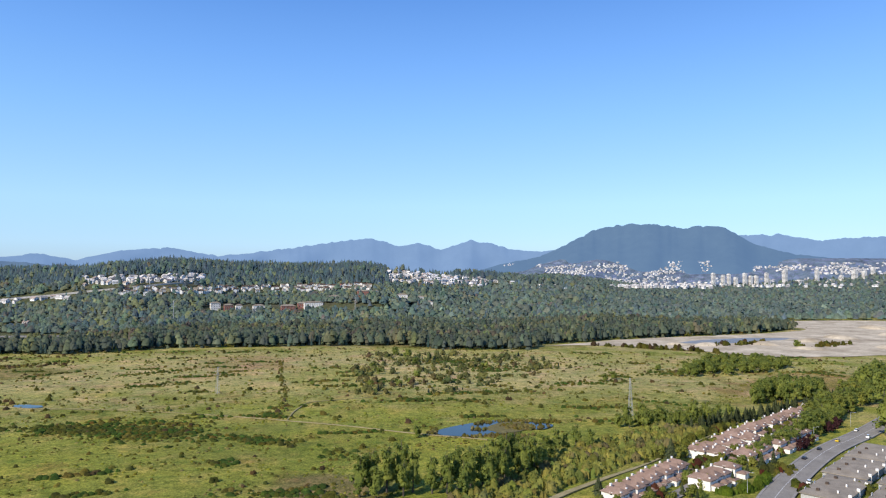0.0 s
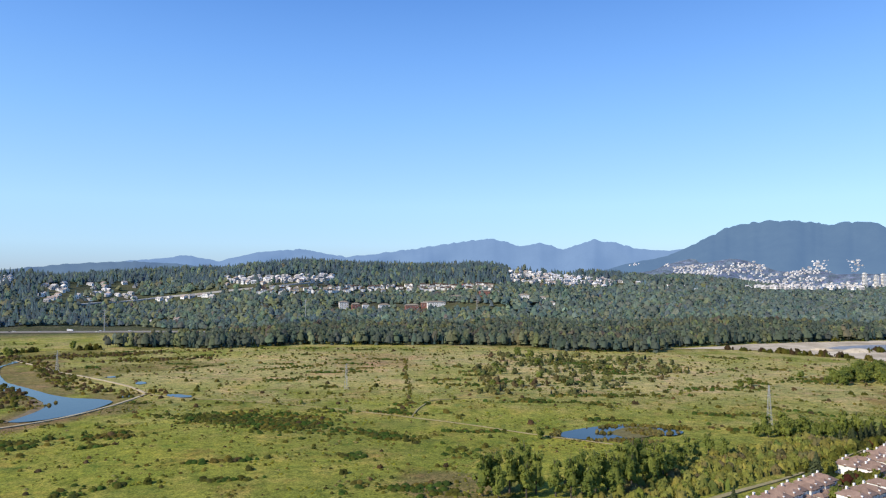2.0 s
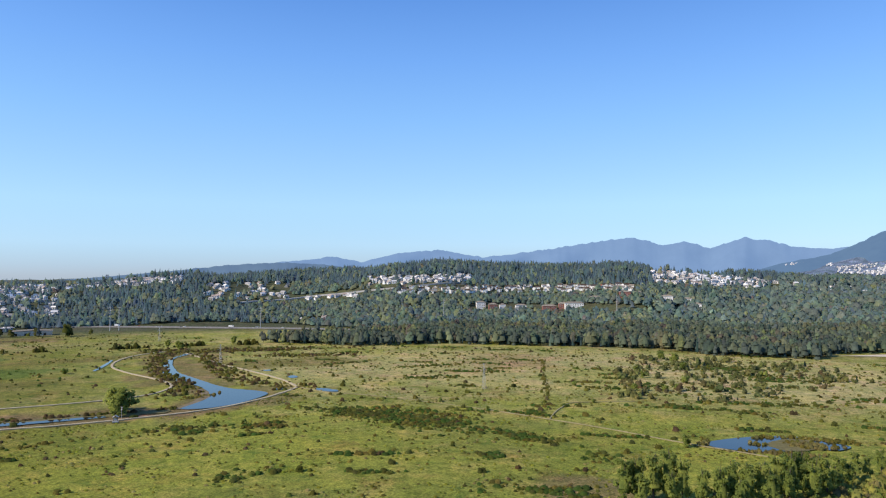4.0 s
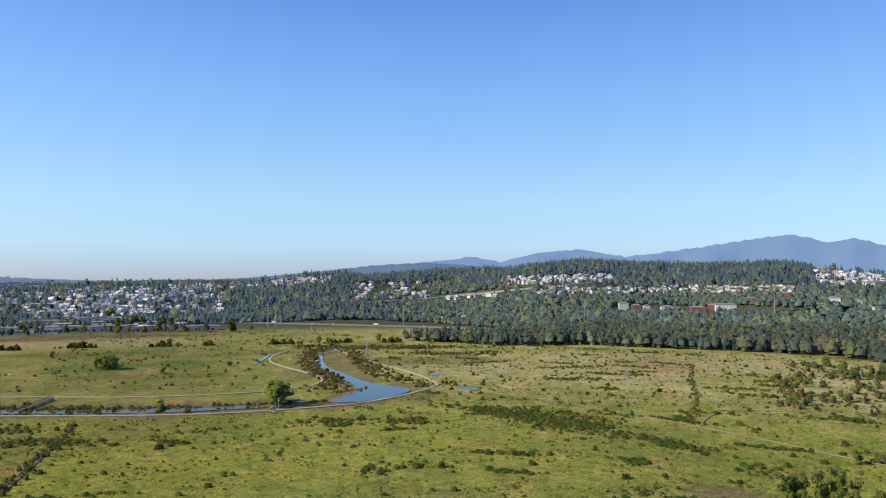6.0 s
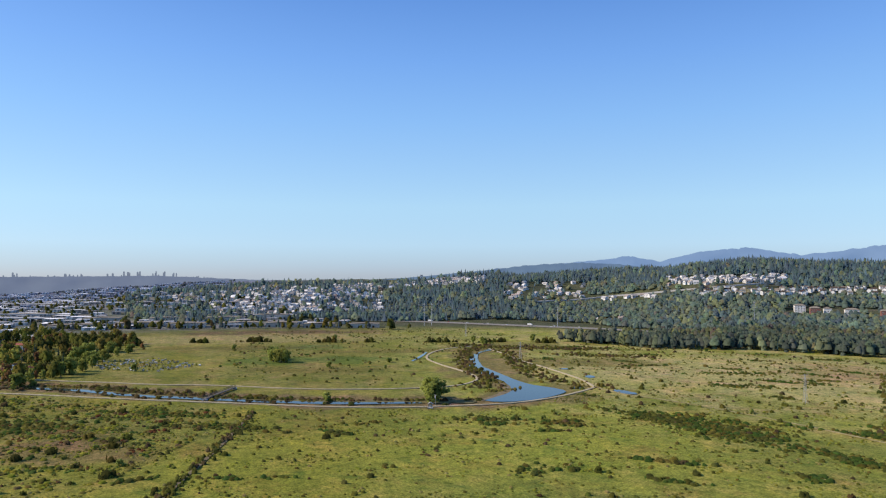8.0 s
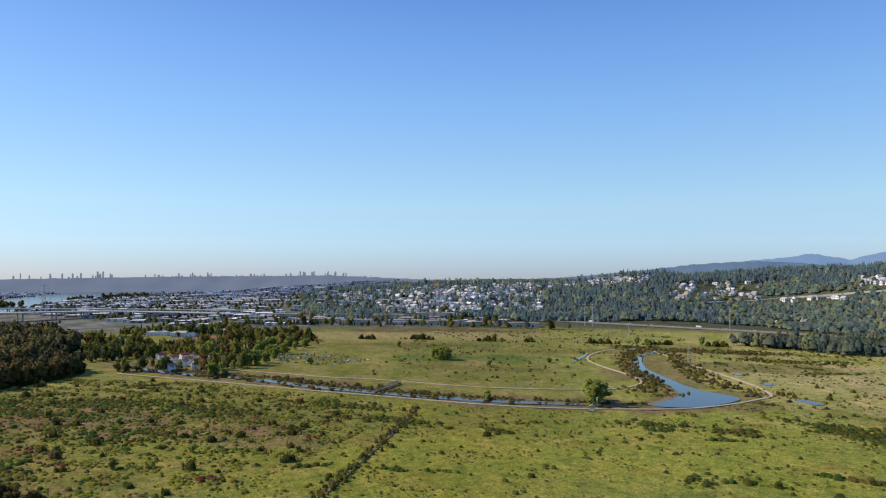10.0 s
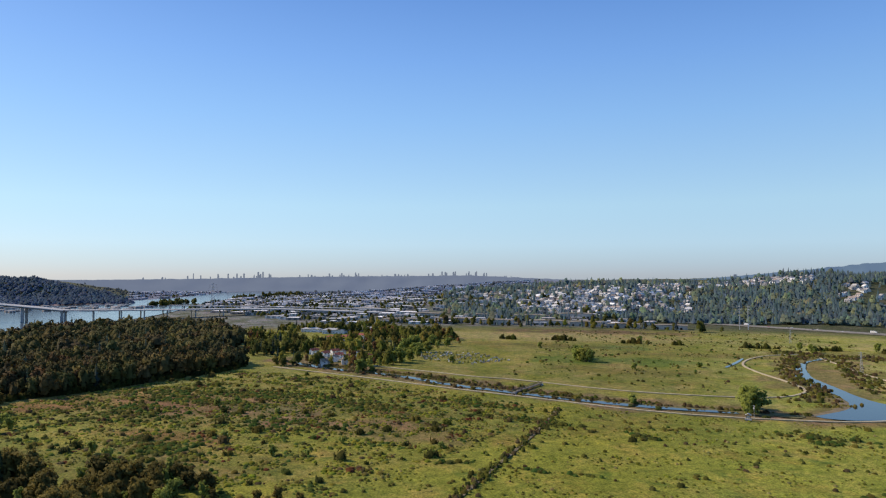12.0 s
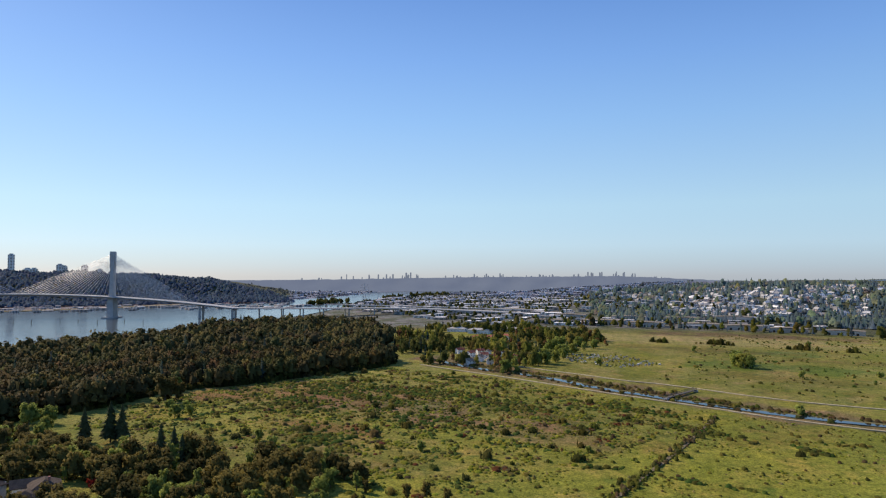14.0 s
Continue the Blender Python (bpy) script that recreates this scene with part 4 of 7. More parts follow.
# Blue-grey haze is mixed into the leaf tints here
woods("north_wood", xy, (13, 17), (0.62, 0.85), [np.array(c) for c in ((0.163, 0.217, 0.183), (0.187, 0.235, 0.183), (0.138, 0.190, 0.170), (0.202, 0.232, 0.166))], [5, 3, 4, 1], "wide flat woods towards the mountains", 4, 0, 0.15, 15, 0.4, HAZY_FIR * 1.6, 0.15, 1, 1.5, material=M_FARLEAF)
# The wooded hill with clearings for houses
def in_clearing(xy, grow=0.0):
    """Whether a place lies among the houses of the hillside, or just below them."""
    d = np.hypot(xy[:, 0], xy[:, 1])
    az = np.degrees(np.arctan2(-xy[:, 0], xy[:, 1]))
    el = np.degrees(np.arctan2(land(xy) - EYE, d))
    hit = np.zeros(len(xy), bool)
    for a0, a1, lo0, hi0, lo1, hi1, n in QUARTERS + [(20.0, 38.0, -0.72, -0.50, -2.30, -2.00, 0), (0.5, 18.8, -2.75, -2.35, -2.75, -2.35, 0)]:
        u = (az - a0) / (a1 - a0)
        hit |= (u > -0.02 - grow) & (u < 1.02 + grow) & (el > lo0 + (lo1 - lo0) * u - 0.22 - grow) & (el < hi0 + (hi1 - hi0) * u + 0.06 + grow)
    return hit


HILL = [tuple(polar(a, d)) for a, d in ((-14, 1420), (0, 1290), (12, 1290), (25, 1300), (32, 1420), (34, 1520), (45, 1540), (56, 1540), (66, 1540), (70, 1700), (70, 2300), (50, 2350), (30, 2330), (10, 2330), (-14, 2500))]
# Hill leaves lightened and blued to imitate haze over the slope
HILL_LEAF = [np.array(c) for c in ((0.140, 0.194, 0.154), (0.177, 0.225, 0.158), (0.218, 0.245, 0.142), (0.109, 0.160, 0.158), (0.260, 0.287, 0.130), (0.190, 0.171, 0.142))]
xy = scatter(HILL, 11.2, RNG)
d = np.hypot(xy[:, 0], xy[:, 1])
az = np.degrees(np.arctan2(-xy[:, 0], xy[:, 1]))
keep = ~in_clearing(xy) | (RNG.random(len(xy)) < np.where(az > 41, 0.24, 0.10))
keep &= ~((az > 56) & (RNG.random(len(xy)) < 0.35))
xy, d, az = xy[keep], d[keep], az[keep]
el = np.degrees(np.arctan2(land(xy) - EYE, d))
upper = (el > -0.75 + 0.25 * wavy(xy, 120, 61)) | ((az > 37) & (wavy(xy, 160, 62) > -0.45))
# The fir tints of both woods are blued for haze as well
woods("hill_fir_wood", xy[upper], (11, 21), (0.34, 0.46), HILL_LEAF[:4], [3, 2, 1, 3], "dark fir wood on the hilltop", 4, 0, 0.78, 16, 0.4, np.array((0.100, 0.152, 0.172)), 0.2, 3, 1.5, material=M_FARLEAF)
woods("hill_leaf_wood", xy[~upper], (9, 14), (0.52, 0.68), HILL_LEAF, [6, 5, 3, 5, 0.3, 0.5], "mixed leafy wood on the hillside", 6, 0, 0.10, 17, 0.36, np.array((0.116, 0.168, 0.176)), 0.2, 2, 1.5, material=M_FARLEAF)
# Wooded hills over the broad river
SOUTH = [tuple(polar(a, d)) for a, d in ((94, 2750), (100, 2650), (108, 2600), (117, 2620), (117, 3300), (106, 3320), (96, 3300))]
xy = scatter(SOUTH, 17, RNG)
# Strong blue in the tints imitates the air between here and these hills
woods("south_hill_wood", xy, (9, 13), (0.85, 1.1), [np.array(c) for c in ((0.068, 0.106, 0.158), (0.083, 0.119, 0.163), (0.053, 0.090, 0.145))], [3, 2, 2], "dark wooded hills beyond the river", 2, 0, 0.2, 18, 0.4, HAZY_FIR * (0.675, 0.840, 1.317), 0.2, 1, 1.3, material=M_FARLEAF)
# Trees between the sheds and roads of the town flats
FLATS = [tuple(polar(a, d)) for a, d in ((94, 2500), (88, 2000), (80, 1480), (70, 1420), (60, 1440), (52, 1440), (56, 1700), (66, 2000), (72, 2600), (80, 3600), (92, 3600))]
xy = scatter(FLATS, 24, RNG)
xy = xy[(wavy(xy, 260, 31) + 0.6 * RNG.normal(size=len(xy)) > 0.15) & ~inside(xy, RIVER)]
EDGE_LINE = spline([(-1440, 300), (-1425, 380), (-1370, 500), (-1280, 585), (-1215, 672), (-1150, 738), (-1050, 822), (-980, 880)], 15)
EDGE_LINE = EDGE_LINE + RNG.normal(0, 8, EDGE_LINE.shape)
woods("town_edge_trees", EDGE_LINE[RNG.random(len(EDGE_LINE)) < 0.72], (11, 23), (0.26, 0.40), [DARK_GREEN * 1.5, MID_GREEN * 1.3, OLIVE_GREEN * 1.2, BROWNISH * 1.2], [4, 3, 2, 1], "tall ragged trees in front of the sheds", 40, 26, 0.15, 23, 0.24, HAZY_FIR, 0.1, 6)
xy = np.concatenate([xy, spline([(-1425, 380), (-1370, 510), (-1280, 590), (-1215, 680), (-1150, 745), (-1050, 830)], 13) + RNG.normal(0, 7, (len(spline([(-1425, 380), (-1370, 510), (-1280, 590), (-1215, 680), (-1150, 745), (-1050, 830)], 13)), 2))])
woods("town_trees", xy, (6, 14), (0.4, 0.6), [DARK_GREEN, MID_GREEN, OLIVE_GREEN], [5, 3, 1], "scattered trees among sheds and roads", 6, 10, 0.2, 19, 0.4, HAZY_FIR, 0.15, 2, material=M_FARLEAF)
ISLES = np.concatenate([spline([a, ((a[0] + b[0]) / 2 - 15, (a[1] + b[1]) / 2), b], 5) for a, b in (((-2500, -129), (-2699, -11)), ((-3157, 173), (-3230, 254)), ((-3400, 328), (-3684, 542)))])
ISLES = ISLES + RNG.normal(0, 14, ISLES.shape)
fc = scatter([tuple(polar(a, d)) for a, d in ((62, 2350), (98, 2450), (98, 4600), (62, 4600))], 40, RNG)
fc = fc[~inside(fc, RIVER) & (wavy(fc, 380, 82) + 0.5 * RNG.normal(size=len(fc)) > 0.25)]
# Green turned grey-blue in the tint, as distance haze
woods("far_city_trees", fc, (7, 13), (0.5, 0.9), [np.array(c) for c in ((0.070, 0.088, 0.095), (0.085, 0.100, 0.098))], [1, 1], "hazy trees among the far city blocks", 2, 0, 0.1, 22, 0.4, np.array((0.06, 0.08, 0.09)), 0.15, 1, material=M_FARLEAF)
woods("island_wood", ISLES, (12, 19), (0.5, 0.7), [DARK_GREEN, MID_GREEN], [3, 1], "dark wooded river islands", 6, 16, 0.1, 20, 0.4, FIR, 0.15, 3)


def shrubs(name, xy, size, palette, weights, label, count=14, seed=1, tall=(0.55, 0.95), leaf=0.5, lumps=None):
    rng = np.random.default_rng(seed)
    r = np.minimum(rng.lognormal(math.log(size), 0.5, len(xy)), 1.9 * size)
    h = r * 2 * rng.uniform(*tall, len(xy))
    base = np.column_stack([xy, land(xy) - 0.6])
    tint = blend_tints(len(xy), palette, weights, rng, 0.14, xy, 38, 0.38)
    lumps = lumps or (2 if size > 1.3 else 1)
    quads, norms, tints = [], [], []
    for k in range(lumps):
        off = np.column_stack([rng.normal(0, 0.35, (len(xy), 2)) * r[:, None], np.zeros(len(xy))]) * k
        q, n = domes(base + off, r * ((0.85 if size < 1.95 else 0.66) - 0.25 * k), (h + 0.5) * rng.uniform(0.75, 1.0, len(xy)), rng)
        quads, norms, tints = quads + [q], norms + [n], tints + [np.repeat(tint, 9, axis=0)]
    if count:
        d = unit(rng.normal(size=(len(xy), count, 3)) * (1, 1, 0.6) + (0, 0, 0.4))
        p = base[:, None] + d * np.stack([r, r, h + 0.5], -1)[:, None] * rng.uniform(0.6, 0.95, (len(xy), count, 1))
        nn = unit(d + 0.35 * rng.normal(size=d.shape)).reshape(-1, 3)
        q = leaf_quads(p.reshape(-1, 3), nn, np.repeat(r * leaf * 0.6, count) * rng.uniform(0.6, 1.2, len(nn)), rng)
        soft = unit(d + (0, 0, 0.35) + 0.15 * rng.normal(size=d.shape)).reshape(-1, 1, 3)
        quads, norms, tints = quads + [q], norms + [np.repeat(soft, 4, axis=1)], tints + [np.repeat(tint, count, axis=0)]
    norms = unit(np.concatenate(norms) + (0, 0, 0.8))
    return tagged(quad_mesh(name, np.concatenate(quads), M_LEAF, np.concatenate(tints), None, norms), label, "shrubs", kind="stuff")


def blobs(rows, rng):
    """Clusters of places: centre, half axes, turn, number."""
    out = []
    for x, y, a, b, t, n in rows:
        p = rng.normal(0, 0.45, (n, 2)) * (a, b)
        c, s = math.cos(radians(t)), math.sin(radians(t))
        out.append(np.column_stack([x + p[:, 0] * c - p[:, 1] * s, y + p[:, 0] * s + p[:, 1] * c]))
    return np.concatenate(out)


def along(points, spacing, spread, rng):
    c = spline(points, spacing)
    return c + rng.normal(0, spread, c.shape)


MEADOW = [(-20, 290), (-300, 110), (-420, -60), (-500, -190), (-640, -120), (-760, 50), (-600, 190), (-420, 320), (-345, 430), (-345, 530), (-560, 700), (-640, 860), (-420, 915), (-60, 985), (110, 930), (330, 900), (520, 840), (330, 620), (120, 480), (60, 430), (-10, 400)]
WATERS = [[(-650, 730), (-598, 645), (-528, 572), (-440, 515), (-390, 478), (-380, 410), (-345, 430), (-343, 510), (-404, 526), (-471, 568), (-600, 690)], [(-14, 440), (20, 482), (45, 490), (80, 472), (60, 450), (20, 432)]]


def dry(xy):
    k = np.ones(len(xy), bool)
    for w in WATERS:
        k &= ~inside(xy, w)
    c = spline(CANAL, 8)
    return k & (np.min(np.linalg.norm(xy[:, None] - c[None], axis=2), axis=1) > 8)


xy = scatter(MEADOW, 11, RNG)
d = np.hypot(xy[:, 0], xy[:, 1])
chance = np.clip(0.30 * wavy(xy, 170, 9) + 0.35 * wavy(xy, 32, 19) - 0.12, 0.006, 1) + 0.16 * smooth01((d - 560) / 200) * (xy[:, 0] > -500) + 0.14 * (xy[:, 1] < 130) * (wavy(xy, 90, 10) > -0.2)
rough_ = smooth01((170 - xy[:, 1] - 0.35 * (xy[:, 0] + 450)) / 60)
chance = chance + 0.26 * rough_ * (wavy(xy, 60, 13) > -0.35)
xy = xy[(RNG.random(len(xy)) < chance) & dry(xy)]
shrubs("meadow_shrubs", xy, 1.2, [DARK_GREEN * 2.1, MID_GREEN * 1.8, OLIVE_GREEN * 1.5, BROWNISH * 1.7, WILLOW], [3, 4, 4, 2, 2], "scattered low shrubs in the meadow", 8, 41, (0.28, 0.5))
mb = scatter(MEADOW, 12.5, RNG)
mb = mb[(RNG.random(len(mb)) < np.clip(0.10 + 0.30 * wavy(mb, 75, 91) + 0.16 * wavy(mb, 24, 92), 0.02, 0.7)) & dry(mb)]
shrubs("meadow_bushes", mb, 1.45, [DARK_GREEN * 1.25, MID_GREEN * 1.2, OLIVE_GREEN * 1.1, BROWNISH * 1.3], [5, 4, 3, 3], "scattered dark bushes in the meadow grass", 22, 57, (0.38, 0.62), 0.36)
tus = scatter(MEADOW, 3.7, RNG)
tus = tus[(np.hypot(tus[:, 0], tus[:, 1]) < 640) & (RNG.random(len(tus)) < 0.22 + 0.5 * wavy(tus, 50, 14)) & dry(tus)]
shrubs("grass_tussocks", tus, 0.75, [BRIGHT * 1.3, GREEN * 1.1, OLIVE * 1.0, TAN * 1.1, MID_GREEN * 1.25], [6, 5, 3, 3, 3], "low tussocks of rough meadow grass", 0, 52, (0.12, 0.32))
THICK_ROWS = [(-205, 450, 75, 26, -12, 420), (-255, 455, 30, 12, -20, 50), (-110, 425, 35, 10, -20, 60), (-190, 475, 40, 8, -15, 50), (-120, 497, 30, 5, -10, 40), (-260, 640, 45, 14, 30, 60), (-300, 720, 60, 10, 45, 50),
               (-60, 660, 40, 25, 0, 50), (-70, 320, 40, 10, 0, 40), (-280, 395, 30, 14, 30, 50), (-330, 365, 25, 10, 40, 40), (-430, 225, 40, 12, 30, 60), (-500, 215, 45, 16, 35, 70), (-370, 265, 20, 8, 0, 24),
               (30, 600, 60, 8, 10, 50), (-20, 560, 60, 5, 5, 40), (130, 650, 60, 15, 10, 60), (240, 720, 50, 22, 10, 80), (60, 760, 70, 30, 0, 110), (10, 820, 60, 30, 0, 110), (-540, 120, 70, 30, 35, 160), (-600, 60, 60, 30, 45, 160), (-480, 60, 60, 30, 40, 120), (-440, -20, 50, 25, 30, 110), (-640, -10, 60, 40, 60, 160), (-560, -40, 60, 40, 45, 160), (-590, 10, 80, 20, 45, 120)]
THICK_ROWS += [(float(x), float(y), 8 + 26 * RNG.random(), 3 + 7 * RNG.random(), 25 * RNG.normal() + math.degrees(math.atan2(-x, y)), int(8 + 24 * RNG.random())) for x, y in scatter(MEADOW, 62, RNG) if RNG.random() < 0.5]
THICK, THICK2 = blobs(THICK_ROWS, RNG), blobs([(x, y, a * 0.9, b * 0.9, t, n) for x, y, a, b, t, n in THICK_ROWS], RNG)
shrubs("meadow_thickets", np.concatenate([THICK[dry(THICK)], THICK2[dry(THICK2)]]), 1.5, [DARK_GREEN * 1.5, MID_GREEN * 1.3, np.array((0.072, 0.120, 0.026)), OLIVE_GREEN * 1.2, BROWNISH * 1.3], [3, 4, 7, 4, 0.3], "dense patches of bramble and shrub", 3, 42, (0.22, 0.38), 0.5, 1)
lines = np.concatenate([along([(-190, 816), (-168, 720), (-149, 646), (-128, 560), (-120, 502)], 3.0, 1.8, RNG), along([(-463, 259), (-391, 199), (-335, 150), (-280, 100)], 1.6, 2.2, RNG) + (1, -2),
                        along([(-463, 259), (-391, 199), (-335, 150), (-280, 100)], 2.6, 1.4, RNG) + (-3, 3), along([(-1000, 500), (-900, 590), (-800, 700), (-700, 790)], 30, 3, RNG)])
shrubs("hedgerow_shrubs", lines, 0.95, [BROWNISH * 1.6, DARK_GREEN * 1.7, OLIVE_GREEN * 1.3, MID_GREEN * 1.4], [5, 3, 4, 3], "rows of shrubs along field drains", 20, 43)
bank = np.concatenate([blobs([(-392, 392, 9, 16, -40, 50), (-384, 412, 7, 14, -20, 40)], RNG), along([(x + 5, y + 12) for x, y in CANAL[1:-2]], 0.9, 2.6, RNG), along([(x + 13, y + 22) for x, y in CANAL[1:-2]], 0.9, 5, RNG), along([(x - 3, y - 9) for x, y in CANAL[1:-2]], 1.8, 1.6, RNG), along([(-395, 460), (-440, 520), (-500, 560), (-600, 660), (-640, 720)], 0.8, 9, RNG) + (-24, 0), along([(-350, 530), (-420, 540), (-480, 580), (-540, 630), (-610, 700)], 0.8, 10, RNG) + (8, 10),
                       along([(-700, 190), (-640, 230), (-560, 280)], 4, 3, RNG), blobs([(-620, 760, 90, 30, 40, 240), (-560, 800, 90, 25, 40, 200), (-480, 760, 90, 25, 30, 160), (-690, 740, 50, 20, 30, 80)], RNG)])
bank = bank[dry(bank)]
shrubs("bank_shrubs", bank, 1.5, [OLIVE_GREEN * 1.2, BROWNISH * 1.5, BROWNISH * 1.1, MID_GREEN * 1.2, DARK_GREEN * 1.5], [4, 4, 3, 2, 2], "brown and green scrub along the banks", 9, 44, (0.3, 0.65))
reeds = blobs([(52, 463, 14, 8, -10, 190), (62, 480, 24, 5, -5, 110), (34, 437, 26, 3, 5, 110), (-7, 447, 4, 9, -20, 40), (30, 476, 14, 3, 25, 50), (24, 455, 6, 4, 0, 16), (-400, 465, 6, 20, -20, 60)], RNG)
shrubs("pond_reeds", reeds, 1.0, [TAN * 0.75, OLIVE_GREEN * 1.3], [3, 2], "brown reeds in the pond", 12, 45, (0.5, 0.8))
far_meadow = scatter([(-640, 300), (-900, 480), (-1120, 640), (-930, 980), (-640, 860), (-700, 720), (-560, 520), (-480, 420)], 7.5, RNG)
far_meadow = far_meadow[(RNG.random(len(far_meadow)) < np.clip(0.06 + 0.40 * wavy(far_meadow, 110, 15) + 0.5 * wavy(far_meadow, 30, 23) - 0.06, 0.03, 0.9)) & dry(far_meadow)]
shrubs("far_meadow_shrubs", far_meadow, 1.25, [DARK_GREEN * 1.3, MID_GREEN * 1.2, OLIVE_GREEN * 1.1, BROWNISH * 1.3, np.array((0.075, 0.125, 0.028))], [4, 4, 3, 2, 3], "scattered shrubs in the far meadow", 6, 46, (0.3, 0.55))
gl = blobs([(430, 1010, 60, 10, 20, 40), (560, 1000, 50, 10, 30, 40), (300, 950, 90, 6, -35, 80), (560, 1250, 120, 18, 35, 120)], RNG)
shrubs("gravel_scrub", gl, 3.0, [OLIVE_GREEN, MID_GREEN, BROWNISH], [4, 3, 1], "scrub on the gravel works", 14, 47)
hedge = np.concatenate([blobs([(-960, 540, 30, 4, 45, 22), (-880, 612, 24, 4, 48, 18), (-830, 665, 14, 3, 50, 10), (-760, 735, 30, 4, 52, 18), (-700, 800, 22, 5, 52, 16), (-640, 850, 16, 5, 50, 14), (-1010, 470, 18, 4, 45, 12)], RNG)])
shrubs("field_hedges", hedge, 3.0, [DARK_GREEN * 0.9, MID_GREEN * 0.9, OLIVE_GREEN], [5, 3, 2], "dark hedge clumps along a far field edge", 20, 54, (0.6, 1.0))
ROUGH = [(-400, -60), (-440, -130), (-500, -190), (-640, -125), (-700, -40), (-765, 45), (-690, 140), (-600, 195), (-480, 250), (-400, 180), (-330, 90), (-300, 20)]
rb = scatter(ROUGH, 19, RNG)
rb = rb[(RNG.random(len(rb)) < np.clip(0.40 + 0.5 * wavy(rb, 90, 93), 0.08, 0.9)) & dry(rb)]
shrubs("rough_bushes", rb, 2.3, [DARK_GREEN * 1.0, MID_GREEN * 1.1, OLIVE_GREEN * 1.05, BROWNISH * 1.2], [4, 4, 4, 2], "rounded dark bushes among tall herbs", 60, 58, (0.40, 0.62), 0.28, 3)
CARPET = ROUGH
cx = scatter(CARPET, 2.9, RNG)
cx = cx[(RNG.random(len(cx)) < np.clip(0.36 + 0.8 * wavy(cx, 45, 16), 0.03, 0.9)) & dry(cx)]
shrubs("rough_scrub", cx, 1.25, [REDDISH * (1.2, 1.4, 1.0), BROWNISH * 1.7, OLIVE_GREEN * 1.6, WILLOW * (1.5, 1.56, 1.1), np.array((0.095, 0.145, 0.034)), DARK_GREEN * 1.3], [0.9, 2.0, 5, 10, 4, 2.2], "rough carpet of scrub, bramble and tall herbs", 4, 55, (0.10, 0.30), 0.4, 1)
SPECK = [(-420, -60), (-20, 290), (60, 420), (330, 620), (520, 840), (330, 900), (-60, 985), (-420, 915), (-640, 860), (-345, 530), (-345, 430), (-420, 320), (-480, 250), (-400, 180), (-300, 20)]
sx = scatter(SPECK, 7.0, RNG)
sd_ = np.hypot(sx[:, 0], sx[:, 1])
sx = sx[(RNG.random(len(sx)) < np.clip(-0.02 + 0.55 * wavy(sx, 45, 17) * smooth01((wavy(sx, 210, 18) + 0.5) / 0.8) + 0.22 * smooth01((sd_ - 540) / 160), 0.02, 0.8)) & dry(sx)]
shrubs("meadow_herbs", sx, 1.0, [OLIVE_GREEN * 1.4, MID_GREEN * 1.6, DARK_GREEN * 1.7, BROWNISH * 1.6], [4, 4, 3, 2], "small dark herbs and brambles in the grass", 5, 56, (0.25, 0.5))
THICKET = [(-12, 285), (12, 322), (38, 358), (60, 388), (98, 424), (150, 462), (168, 446), (114, 388), (80, 354), (52, 326), (30, 288)]
xy = scatter(THICKET, 3.0, RNG)
shrubs("willow_thicket", xy, 2.0, [np.array(c) for c in ((0.290, 0.285, 0.067), (0.250, 0.262, 0.064), (0.320, 0.300, 0.080), (0.205, 0.232, 0.061), (0.235, 0.205, 0.086))], [5, 4, 3, 2, 2], "dense yellow-green willow thicket", 46, 48, (0.6, 0.9), 0.26)
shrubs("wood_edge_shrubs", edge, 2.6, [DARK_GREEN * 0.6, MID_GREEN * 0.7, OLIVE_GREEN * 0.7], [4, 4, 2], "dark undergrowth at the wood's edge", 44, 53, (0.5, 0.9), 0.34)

# ---- trees that stand singly ----
def tree_broad(name, label, h, r, seed, material=None, count=620, narrow=False, group=""):
    """A broad-leaved tree: tapered trunk, limbs, and a crown of leaf clumps."""
    rng = np.random.default_rng(seed)
    root = thing(name, Matrix(), label, "tree", group)
    bm = bmesh.new()
    add_rod(bm, (0, 0, -0.6), (0.1, 0, h * 0.35), h * 0.024, h * 0.017, 7)
    add_rod(bm, (0.1, 0, h * 0.35), (0, 0.1, h * 0.85), h * 0.017, h * 0.004, 6)
    for k in range(7):
        a, u = k * 2.4 + rng.uniform(-0.3, 0.3), 0.25 + 0.07 * k
        reach = r * (0.75 - 0.06 * k) * (0.6 if narrow else 1)
        add_rod(bm, (0.05, 0.05, h * u), (reach * math.cos(a), reach * math.sin(a), h * (u + (0.28 if narrow else 0.18))), h * 0.010, h * 0.002, 5)
    part("trunk", bm, M_BARK, root)
    q, nn = crowns(np.zeros((1, 3)), np.array([h * 0.97]), np.array([r]), count, rng, 20 if narrow else 18, 0.08, 0.20, 0.5)
    nn = unit(nn + (0, 0, 0.8))
    c = quad_mesh("crown", q, material or M_DECID, None, None, nn)
    c.parent = root
    return root


def tree_fir(name, label, h, r, seed, group=""):
    rng = np.random.default_rng(seed)
    root = thing(name, Matrix(), label, "conifer", group)
    part("trunk", rod((0, 0, -0.6), (0, 0, h * 0.96), h * 0.018, h * 0.002, 6), M_BARK, root)
    q, nn = spires(np.zeros((1, 3)), np.array([h * 0.95]), np.array([r]), 420, rng)
    c = quad_mesh("crown", q, M_CONIF, None, None, nn)
    c.parent = root
    return root


